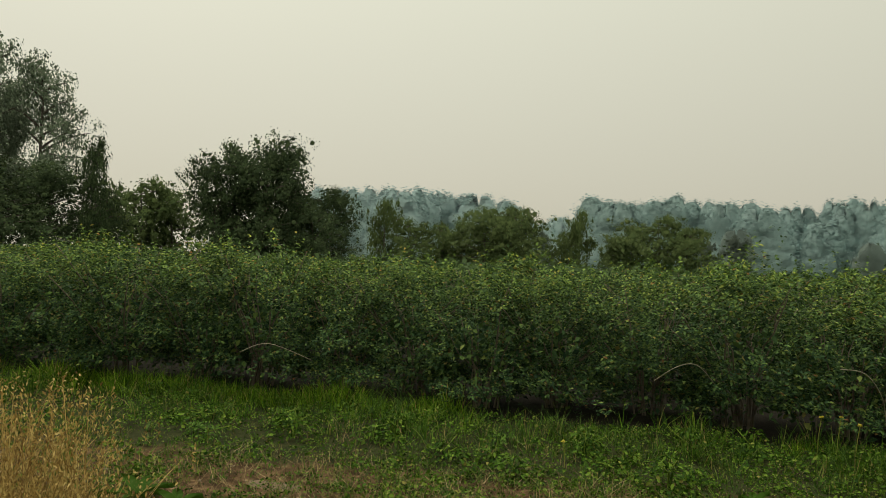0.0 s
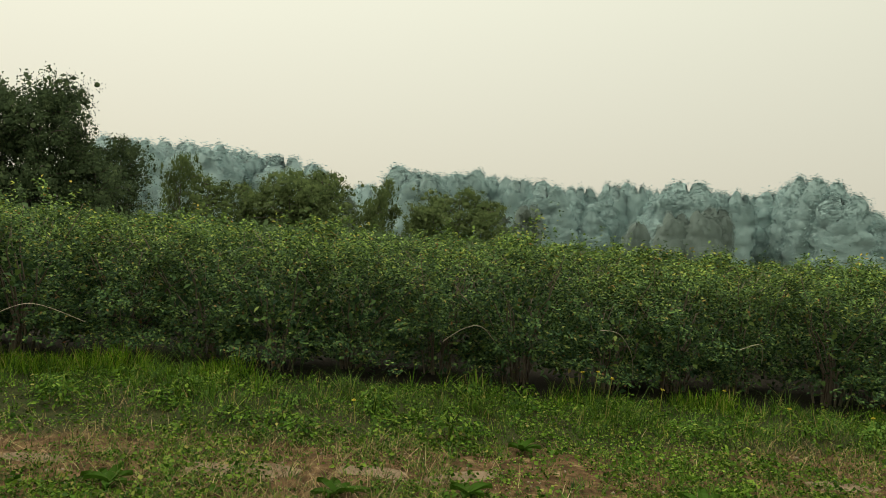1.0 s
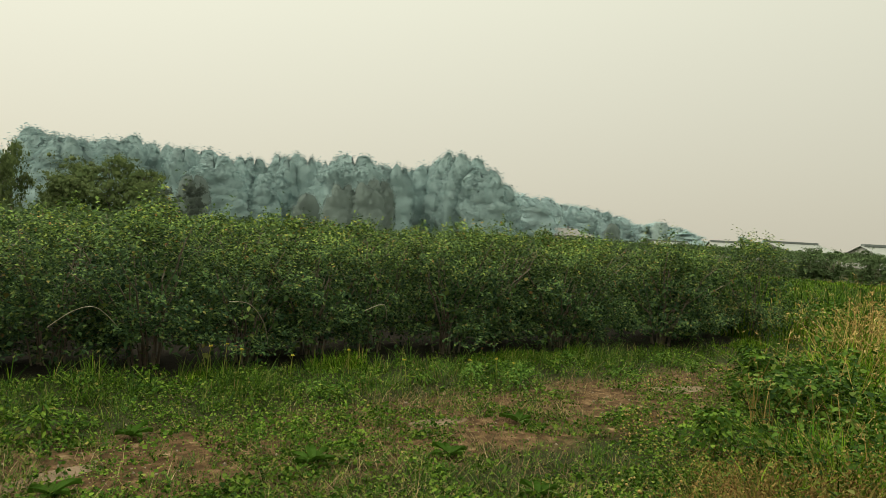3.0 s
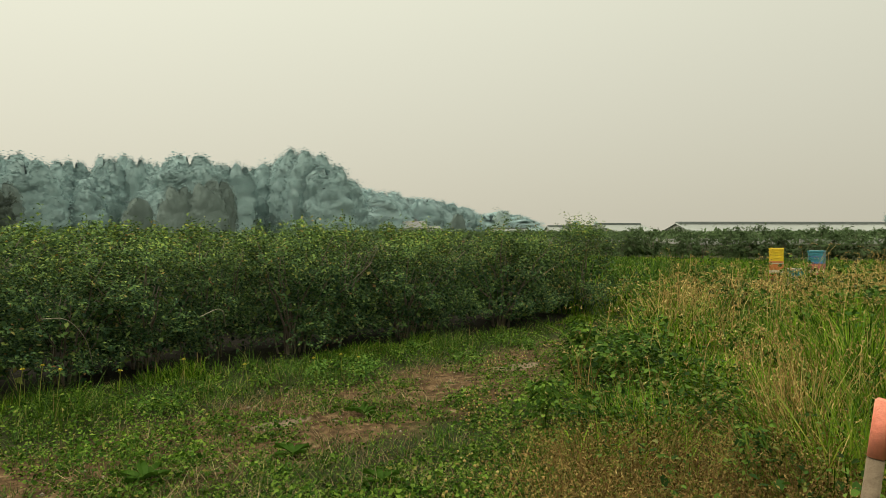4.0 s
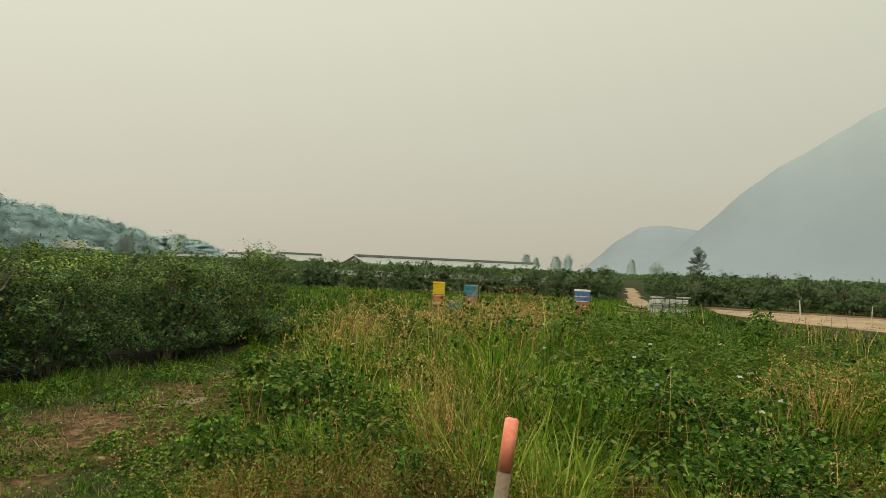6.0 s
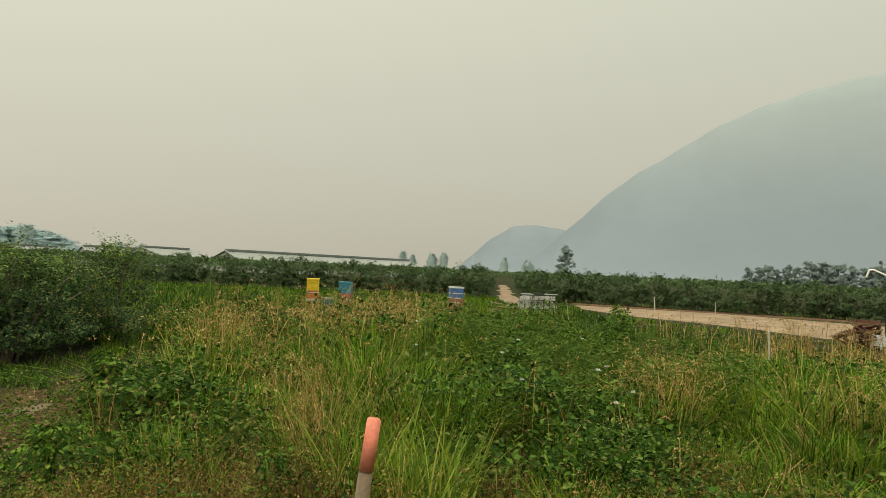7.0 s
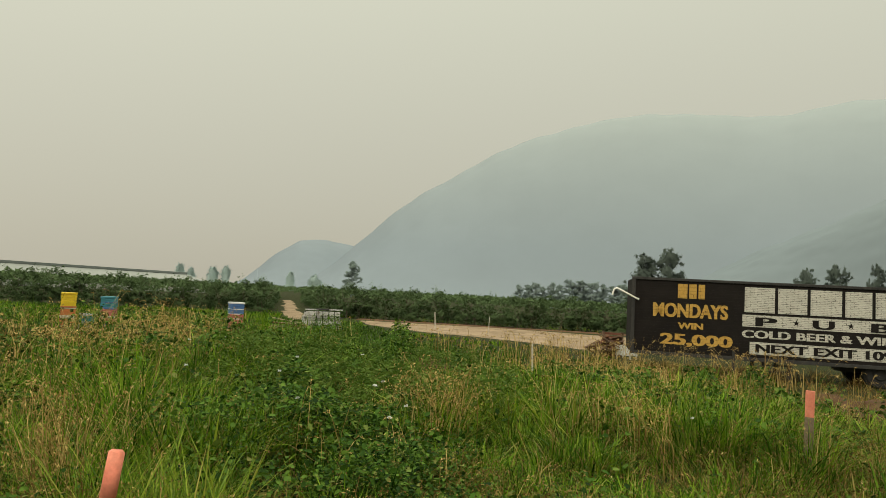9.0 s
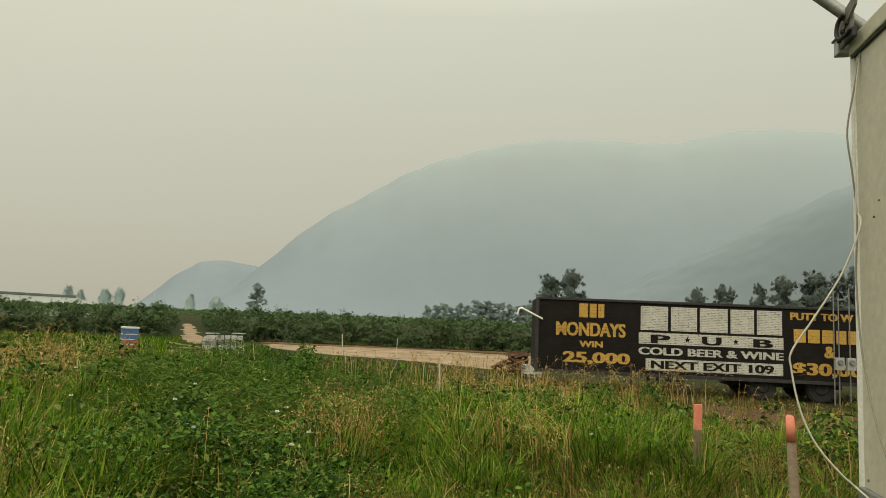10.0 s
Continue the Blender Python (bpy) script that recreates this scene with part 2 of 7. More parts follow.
def ovate(centres, ways, length, width, rng, facing):
    """Broad leaves with a rounded outline, folded along the rib and drooping at the tip; four triangles each."""
    n = len(centres)
    d = unit(unit(ways) - facing * np.sum(unit(ways) * facing, 1, keepdims=True) + rng.normal(0, 0.15, (n, 3)))
    side = unit(np.cross(d, facing))
    up = np.cross(side, d)
    L = (length * rng.uniform(0.6, 1.25, n))[:, None]
    W = (width * rng.uniform(0.75, 1.2, n))[:, None] * 0.5
    drop = np.array([0, 0, 1]) * L * rng.uniform(0.0, 0.3, n)[:, None]
    q = lambda s, k, lift: centres + d * L * s + side * W * k + up * W * lift - drop * s * s
    v = np.stack([centres, q(0.30, 0.92, 0.22), q(0.68, 0.80, 0.18), q(1.0, 0, 0), q(0.68, -0.80, 0.18), q(0.30, -0.92, 0.22)], 1).reshape(-1, 3)
    i = np.arange(n)[:, None] * 6
    return v, np.concatenate([i + np.array([t]) for t in ([0, 1, 2], [0, 2, 3], [0, 3, 4], [0, 4, 5])], 0)


def tube(points, radii, sides=5):
    """A tapered tube along points, in triangles."""
    pts = np.asarray(points, float)
    n = len(pts)
    t = unit(np.gradient(pts, axis=0))
    ref = np.where(np.abs(t[:, 2:3]) < 0.9, np.array([[0, 0, 1.0]]), np.array([[1.0, 0, 0]]))
    s = unit(np.cross(t, ref))
    u = np.cross(s, t)
    a = np.linspace(0, 2 * np.pi, sides, endpoint=False)
    ring = pts[:, None] + np.asarray(radii)[:, None, None] * (np.cos(a)[None, :, None] * s[:, None] + np.sin(a)[None, :, None] * u[:, None])
    v = ring.reshape(-1, 3)
    f = []
    for k in range(n - 1):
        for j in range(sides):
            p, q = k * sides + j, k * sides + (j + 1) % sides
            f += [(p, q, p + sides), (q, q + sides, p + sides)]
    c = len(v)
    v = np.concatenate([v, pts[-1:]])
    f += [((n - 1) * sides + j, (n - 1) * sides + (j + 1) % sides, c) for j in range(sides)]
    return v, np.array(f)


def blades(roots, height, width, rng, lean=0.35, bend=0.5, segs=2):
    """Grass blades: a tapering strip of segs + a tip, bending over; triangles."""
    n = len(roots)
    a = rng.uniform(0, 2 * np.pi, n)
    out = np.stack([np.cos(a), np.sin(a), np.zeros(n)], 1)
    side = np.stack([-np.sin(a + rng.normal(0, 0.5, n)), np.cos(a), np.zeros(n)], 1)
    h = (height * rng.uniform(0.5, 1.2, n))[:, None]
    ln, bd = (lean * rng.uniform(0.1, 1.0, n))[:, None], (bend * rng.uniform(0.0, 1.0, n))[:, None]
    w = (width * rng.uniform(0.6, 1.2, n))[:, None] * 0.5
    rings = []
    for k in range(segs + 1):
        s = k / (segs + 1)
        c = roots + out * h * (ln * s + bd * s * s) + np.array([0, 0, 1]) * h * (s - 0.35 * bd * s * s)
        rings += [c - side * w * (1 - 0.6 * s), c + side * w * (1 - 0.6 * s)]
    tip = roots + out * h * (ln + bd) + np.array([0, 0, 1]) * h * (1 - 0.35 * bd)
    v = np.stack(rings + [tip], 1).reshape(-1, 3)
    m = 2 * (segs + 1) + 1
    tri = []
    for k in range(segs):
        b = 2 * k
        tri += [(b, b + 1, b + 3), (b, b + 3, b + 2)]
    tri.append((2 * segs, 2 * segs + 1, m - 1))
    return v, (np.arange(n)[:, None, None] * m + np.array(tri)[None]).reshape(-1, 3)


def smooth(a, b, x):
    t = np.clip((x - a) / (b - a), 0, 1)
    return t * t * (3 - 2 * t)


_tab = np.random.default_rng(5).uniform(0, 1, (64, 64))


def field(x, y, size):
    """Smooth value noise, 0 to 1."""
    x, y = np.asarray(x) / size + 100.0, np.asarray(y) / size + 100.0
    i, j = np.floor(x).astype(int), np.floor(y).astype(int)
    u, v = x - i, y - j
    u, v = u * u * (3 - 2 * u), v * v * (3 - 2 * v)
    g = lambda p, q: _tab[p % 64, q % 64]
    return (g(i, j) * (1 - u) + g(i + 1, j) * u) * (1 - v) + (g(i, j + 1) * (1 - u) + g(i + 1, j + 1) * u) * v


def ground_z(x, y):
    """The lie of the land: level lane by the bushes, falling a little to the yard."""
    x, y = np.asarray(x, float), np.asarray(y, float)
    s = 0.9 * x - 0.44 * y
    near = np.exp(-((x - 6) ** 2 + (y + 2) ** 2) / 900.0)
    dip = -0.33 * np.exp(-(((x - 17) ** 2 + (y + 20) ** 2) / 150.0) ** 2)
    return -0.35 * smooth(9, 22, s) + dip + (0.06 * (field(x, y, 1.7) - 0.5) + 0.03 * (field(x, y, 0.5) - 0.5)) * near


def row_y(x):
    """The line of the bushes' feet."""
    return 7.35 - 0.235 * x


def track_off(x):
    """How far the worn wheel track runs from the bushes' feet."""
    return 2.85 - 0.08 * np.asarray(x)


def part(name, data, parent, label=""):
    ob = new(name, data)
    ob.parent = parent
    if label:
        ob["label"] = label
    return ob


def bm_mesh(name, bm, material, bevel=0.0):
    if bevel:
        bmesh.ops.bevel(bm, geom=list(bm.edges), offset=bevel, segments=2, affect="EDGES", profile=0.6)
    me = bpy.data.meshes.new(name)
    bm.to_mesh(me)
    bm.free()
    me.materials.append(material)
    return me


def box_bm(size, centre=(0, 0, 0)):
    bm = bmesh.new()
    bmesh.ops.create_cube(bm, size=1.0, matrix=Matrix.Translation(centre) @ Matrix.Diagonal((*size, 1)))
    return bm


def box(name, size, centre, material, parent, bevel=0.004, label=""):
    return part(name, bm_mesh(name, box_bm(size, centre), material, bevel), parent, label)


def empty(name, m, label, category, group="", kind=""):
    ob = new(name)
    ob.matrix_basis = m
    return tagged(ob, label, category, group, kind)


# ---------------------------------------------------------------- ground
def ground_material():
    m, nt, p = node_mat("field_soil")
    fine, big, mid = noise_node(nt, 9.0, 8.0, 0.7), noise_node(nt, 0.35, 4.0), noise_node(nt, 1.6, 6.0, 0.65)
    soil = ramp_node(nt, fine, [(0.28, (0.018, 0.010, 0.005)), (0.47, (0.064, 0.038, 0.018)), (0.58, (0.125, 0.076, 0.038)), (0.70, (0.28, 0.20, 0.12))])
    # turf tone darkened: shade among the weeds is painted into it
    turf = ramp_node(nt, fine, [(0.3, (0.014, 0.017, 0.006)), (0.7, (0.040, 0.045, 0.014))])
    cover = nt.nodes.new("ShaderNodeAttribute")
    cover.attribute_name = "turf"
    lay = nt.nodes.new("ShaderNodeMath")
    lay.operation = "ADD"
    nt.links.new(mid, lay.inputs[0])
    nt.links.new(cover.outputs["Fac"], lay.inputs[1])
    mask = ramp_node(nt, lay.outputs[0], [(0.45, (0, 0, 0)), (0.75, (1, 1, 1))])
    col = mix_col(nt, mask, soil, turf)
    # under the bush rows: dark mulch with the bushes' shade painted in
    mulch_shade = nt.nodes.new("ShaderNodeAttribute")
    mulch_shade.attribute_name = "mulch_shade"
    col = mix_col(nt, mulch_shade.outputs["Fac"], col, ramp_node(nt, fine, [(0.3, (0.009, 0.008, 0.006)), (0.7, (0.020, 0.016, 0.011))]))
    nt.links.new(col, p.inputs["Base Color"])
    p.inputs["Roughness"].default_value, p.inputs["Specular IOR Level"].default_value = 0.95, 0.08
    bp = nt.nodes.new("ShaderNodeBump")
    bp.inputs["Strength"].default_value, bp.inputs["Distance"].default_value = 0.7, 0.03
    nt.links.new(fine, bp.inputs["Height"])
    nt.links.new(bp.outputs[0], p.inputs["Normal"])
    return m


def grid_mesh(name, xs, ys, zfun, material):
    X, Y = np.meshgrid(xs, ys, indexing="ij")
    v = np.stack([X, Y, zfun(X, Y)], -1).reshape(-1, 3)
    nx, ny = len(xs), len(ys)
    i = (np.arange(nx - 1)[:, None] * ny + np.arange(ny - 1)[None]).ravel()
    return mesh_np(name, v, np.stack([i, i + ny, i + ny + 1, i + 1], 1), material)


far_l = -np.geomspace(4500, 12, 14)
gx = np.concatenate([far_l, np.arange(-10, 27, 0.22), np.arange(27.5, 60, 0.7), np.geomspace(62, 4500, 20)])
gy = np.concatenate([-np.geomspace(4500, 52, 16), np.arange(-50, -30, 0.7), np.arange(-30, 9, 0.24), np.geomspace(10, 4500, 22)])
M_SOIL = ground_material()
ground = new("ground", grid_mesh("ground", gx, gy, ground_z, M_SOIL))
_co = np.empty(len(ground.data.vertices) * 3, np.float32)
ground.data.vertices.foreach_get("co", _co)
_co = _co.reshape(-1, 3)
_off = row_y(_co[:, 0]) - _co[:, 1]
_turf = np.where((np.abs(_off - 2.4) < 3.2) & (_co[:, 0] < 14) & (_co[:, 0] > -9), 0.5 * smooth(0.45, 1.2, np.abs(_off - track_off(_co[:, 0]))) - 0.12, 0.55)
ground.data.attributes.new("turf", "FLOAT", "POINT").data.foreach_set("value", _turf.astype(np.float32))
# where the mulch and its painted shade lie, beneath the rows
_mulch_shade = smooth(-0.15, 0.3, 0.7 * (field(_co[:, 0], _co[:, 1], 0.8) - 0.5) - _off) * (_co[:, 0] < 12.8) * (_co[:, 0] > -60) * (_off > -60)
ground.data.attributes.new("mulch_shade", "FLOAT", "POINT").data.foreach_set("value", _mulch_shade.astype(np.float32))
tagged(ground, "uneven brown field soil with patchy low turf", "ground", kind="structure")

M_DIRT = rough_mat("pale_dirt", (0.22, 0.155, 0.098), (0.36, 0.265, 0.175), 0.5, 0.95, 0.6, fine=6.0, spots=((0.11, 0.08, 0.048), 0.45))


def strip(name, left, right, lift, cols=10):
    """A road between two edge lines, laid just over the ground."""
    L, R = np.asarray(left, float), np.asarray(right, float)
    k = np.linspace(0, len(L) - 1, 40)
    ids = np.arange(len(L))
    a = np.stack([np.interp(k, ids, L[:, 0]), np.interp(k, ids, L[:, 1])], 1)
    b = np.stack([np.interp(k, ids, R[:, 0]), np.interp(k, ids, R[:, 1])], 1)
    s = np.linspace(0, 1, cols)[None, :, None]
    p = a[:, None] * (1 - s) + b[:, None] * s
    p = p + (field(p[..., 0], p[..., 1], 2.0)[..., None] - 0.5) * 0.8
    z = ground_z(p[..., 0], p[..., 1]) + lift - 0.12 * np.abs(2 * s[..., 0] - 1) ** 5      # edges run into the ground
    v = np.concatenate([p, z[..., None]], -1).reshape(-1, 3)
    i = (np.arange(39)[:, None] * cols + np.arange(cols - 1)[None]).ravel()
    return new(name, mesh_np(name, v, np.stack([i, i + cols, i + cols + 1, i + 1], 1), M_DIRT))


tagged(strip("dirt_yard", [(41, -10.5), (34.2, -11.3), (30.2, -13.2), (26.8, -16.6), (26.4, -23), (24, -34)], [(46.5, -12.0), (46, -16), (44, -22), (38, -27), (33, -36), (24, -48)], 0.03), "pale bare dirt yard with wheel marks", "road", kind="structure")
M_TILLED = rough_mat("tilled_brown_soil", (0.10, 0.055, 0.030), (0.17, 0.10, 0.058), 0.8, 0.95, 0.6, fine=5.0, spots=((0.24, 0.16, 0.095), 0.3))
soil_edge = strip("tilled_edge", [(47.2, -11.4), (43.2, -19.0), (39.2, -26.0), (35.0, -33.0), (31.0, -40.0)], [(49.2, -12.2), (45.2, -19.8), (41.2, -26.8), (37.0, -33.8), (33.0, -40.8)], 0.05)
soil_edge.data.materials[0] = M_TILLED
tagged(soil_edge, "brown tilled soil along the foot of the bushes", "ground", kind="structure")
tagged(strip("dirt_track", [(43, -5.6), (55, -7.2), (75, -9.8), (108, -14.0)], [(44, -8.6), (56, -9.2), (75, -11.6), (108, -15.6)], 0.025), "pale dirt track between bush blocks", "road", kind="structure")


# ---------------------------------------------------------------- blueberry bushes
def ico(sub):
    bm = bmesh.new()
    bmesh.ops.create_icosphere(bm, subdivisions=sub, radius=1.0)
    v = np.array([q.co for q in bm.verts])
    f = np.array([[q.index for q in t.verts] for t in bm.faces])
    bm.free()
    return v, f


ICO = (ico(2), ico(1), ico(3))


def bush_meshes(seed, n_twigs, per, leaf, width, height=1.85, radius=0.8):
    """Canes and foliage of one bush."""
    rng = np.random.default_rng(seed)
    canes, tips = [], []
    for k in range(12 if leaf < 0.1 else 5):
        a, r = rng.uniform(0, 6.283), rng.uniform(0.25, 1.0) * radius
        top = np.array([math.cos(a) * r, math.sin(a) * r, height * rng.uniform(0.6, 0.95)])
        foot = np.array([math.cos(a), math.sin(a), 0]) * rng.uniform(0.02, 0.16)
        s = np.linspace(0, 1, 6)[:, None]
        p = foot + (top - foot) * np.concatenate([s ** 1.5, s ** 1.5, s ** 0.9], 1)
        p[1:-1] += rng.normal(0, 0.03, (4, 3))
        p[0, 2] = -0.12
        canes.append(tube(p, np.linspace(0.014, 0.005, 6), 4))
        tips.append(p)
    # branches end in flat leafy sprays over an uneven dome, with gaps between them
    nb, nt_ = n_twigs, 8
    z = rng.uniform(0.06, 1.0, nb) ** 0.8
    z[: nb // 5] = rng.uniform(0.05 if seed % 3 == 0 else 0.10, 0.42, nb // 5)
    a = rng.uniform(0, 6.283, nb)
    prof = np.sqrt(np.maximum(0.02, 1.02 - z ** 2.2)) * np.interp(z, [0.0, 0.25, 0.5], [0.62, 0.86, 1.0])
    lump = 0.90 + 0.14 * np.sin(3 * a + seed + 5 * z) + 0.08 * np.sin(7 * a - 9 * z + 2 * seed)
    rr = np.sqrt(rng.uniform(0.25, 1.0, nb)) * prof * lump
    rr[: nb // 5] *= 0.62
    c0 = np.stack([np.cos(a) * rr * radius, np.sin(a) * rr * radius, z * height * (0.97 + 0.06 * np.sin(2 * a + seed))], 1)
    d0 = unit(np.stack([np.cos(a), np.sin(a), (z - 0.35) * 1.1], 1) + rng.normal(0, 0.25, (nb, 3)))
    c = (c0[:, None] + rng.normal(0, 1, (nb, nt_, 3)) * np.array([0.125, 0.125, 0.06])).reshape(-1, 3)
    c[:, 2] = np.maximum(c[:, 2], np.repeat(rng.uniform(0.10, 0.34, nb) * (0.35 if seed % 3 == 0 else 1.0), nt_) + rng.uniform(0, 0.05, nb * nt_))
    d = np.repeat(d0, nt_, 0)
    n_twigs = nb * nt_
    tw = unit(d + np.array([0, 0, 0.3]) + rng.normal(0, 0.4, (n_twigs, 3)))
    tl = rng.uniform(0.08, 0.22, n_twigs)
    shoot = (rng.uniform(0, 1, n_twigs) < 0.05) & (c[:, 2] > height * 0.8)
    tl[shoot] *= 2.2
    tw[shoot] = unit(tw[shoot] + np.array([0, 0, 1.5]))
    s = rng.uniform(-0.5, 1.0, (n_twigs, per))
    pos = c[:, None] + tw[:, None] * (s * tl[:, None])[..., None] + rng.normal(0, 0.022, (n_twigs, per, 3))
    way = tw[:, None] * np.array([0.6, 0.6, 0.25]) + rng.normal(0, 0.75, (n_twigs, per, 3)) * np.array([1, 1, 0.45])
    pos = pos.reshape(-1, 3)
    face = unit(np.array([0, 0, 1.0]) + pos * np.array([0.4, 0.4, 0]) / radius + rng.normal(0, 0.36, pos.shape))
    lv = leaves(pos, way.reshape(-1, 3), leaf, width, rng, 0.25, face)
    m = 420 if leaf < 0.1 else 60                              # larger inner leaves, added to block light through the bush
    ha, hr = rng.uniform(0, 6.283, m), np.sqrt(rng.uniform(0, 0.42, m))
    hc = np.stack([np.cos(ha) * hr * radius, np.sin(ha) * hr * radius, rng.uniform(0.08, 0.66, m) * height], 1)
    inner_block = leaves(hc, rng.normal(size=(m, 3)), 0.085 if leaf < 0.1 else 0.2, 0.055 if leaf < 0.1 else 0.14, rng)
    return join(canes), join([lv, inner_block])


BUSH_HIGH = [bush_meshes(20 + k, 84, 16, 0.047, 0.027, 1.64 + 0.10 * (k % 3 - 1), 1.05) for k in range(5)]
BUSH_LOW = [bush_meshes(40 + k, 40, 11, 0.075, 0.044, 1.64, 1.05) for k in range(4)]
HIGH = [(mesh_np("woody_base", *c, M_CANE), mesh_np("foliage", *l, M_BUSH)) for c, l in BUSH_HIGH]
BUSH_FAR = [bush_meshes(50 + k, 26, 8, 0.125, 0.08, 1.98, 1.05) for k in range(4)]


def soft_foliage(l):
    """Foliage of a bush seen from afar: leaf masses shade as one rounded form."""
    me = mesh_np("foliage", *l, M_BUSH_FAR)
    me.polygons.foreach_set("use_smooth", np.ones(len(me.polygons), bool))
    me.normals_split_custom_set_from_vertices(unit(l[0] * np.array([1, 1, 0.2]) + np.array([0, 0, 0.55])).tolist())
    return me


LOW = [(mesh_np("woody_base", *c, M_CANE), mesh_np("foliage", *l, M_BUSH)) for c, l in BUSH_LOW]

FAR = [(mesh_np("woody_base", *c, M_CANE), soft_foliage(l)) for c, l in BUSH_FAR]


def bush(x, y, kind, rng, scale=1.0, label="leafy green blueberry bush standing in a hedge-like row", group="blueberry bushes in rows"):
    c, l = kind[rng.integers(len(kind))]
    ob = empty("blueberry_bush", pose(x, y, float(ground_z(x, y)), 0, 0, rng.uniform(0, 360)), label, "bush", group)
    s = scale * rng.uniform(0.93, 1.08)
    ob.scale = (s, s, s * rng.uniform(0.95, 1.05))
    part("woody_base", c, ob)
    part("foliage", l, ob)
    return ob


rng = np.random.default_rng(3)
x = -13.0
while x < 13.6:                                   # the front row
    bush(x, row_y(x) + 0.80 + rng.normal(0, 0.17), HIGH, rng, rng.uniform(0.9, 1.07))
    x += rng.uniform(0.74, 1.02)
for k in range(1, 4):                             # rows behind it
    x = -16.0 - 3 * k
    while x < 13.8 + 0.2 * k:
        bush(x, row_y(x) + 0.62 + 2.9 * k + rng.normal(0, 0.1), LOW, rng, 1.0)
        x += rng.uniform(0.95, 1.25)


def canopy(name, quads, label):
    """Tops of the rows further off, as leafy tufts over a rolling surface."""
    r = np.random.default_rng(8)
    parts = []
    for (x0, x1, y0, y1, n, z0) in quads:
        px, py = r.uniform(x0, x1, n), r.uniform(y0, y1, n)
        free = (np.abs(py + 8.4 + 0.127 * (px - 56)) > 1.7) | (px > 116) | (px < 50)      # the track stays open
        px, py = px[free], py[free]
        n = len(px)
        s = (py + 0.235 * px) / 2.9
        ridge = 0.5 + 0.5 * np.cos(2 * np.pi * s)
        pz = ground_z(px, py) + z0 * (0.72 + 0.28 * ridge) + r.normal(0, 0.1, n)
        parts.append(leaves(np.stack([px, py, pz], 1), r.normal(size=(n, 3)) + np.array([0, 0, 0.3]), 0.22 if y1 == 45 else 0.36, 0.15 if y1 == 45 else 0.24, r))
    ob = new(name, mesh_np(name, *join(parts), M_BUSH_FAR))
    return tagged(ob, label, "bushes", kind="stuff")


canopy("bush_field", [(-40, 13, 18, 45, 20000, 1.56), (-50, 60, 45, 90, 10000, 1.48), (56, 150, -6, 70, 24000, 1.96), (60, 150, -60, -18, 16000, 2.0), (58, 150, -18, -6, 7000, 1.96), (150, 300, -80, 160, 14000, 1.9)], "far blueberry rows, a level sea of green bushes")

for k in range(44):                               # the block across the headland
    y0 = -5.4 + 1.4 * k
    for j in range(2):
        xx = 53 + 1.5 * j + rng.normal(0, 0.3) - 0.02 * y0
        bush(xx, y0 - 0.16 * (xx - 53) + rng.normal(0, 0.2), FAR, rng, 1.08)
for k in range(24):                               # rows that line the track
    for side_ in (-2.4, 2.6):
        xx = 56.5 + 1.9 * k
        bush(xx, -8.5 - 0.127 * (xx - 56) + side_ + rng.normal(0, 0.15), FAR, rng, 1.0)
for k in range(-2, 24):                           # the block beyond the yard
    for j in range(2):
        a = k / 23.0
        bush(49 - 16 * a + 1.5 * j + rng.normal(0, 0.2), -12.4 - 28 * a + rng.normal(0, 0.2), FAR, rng, 1.05)


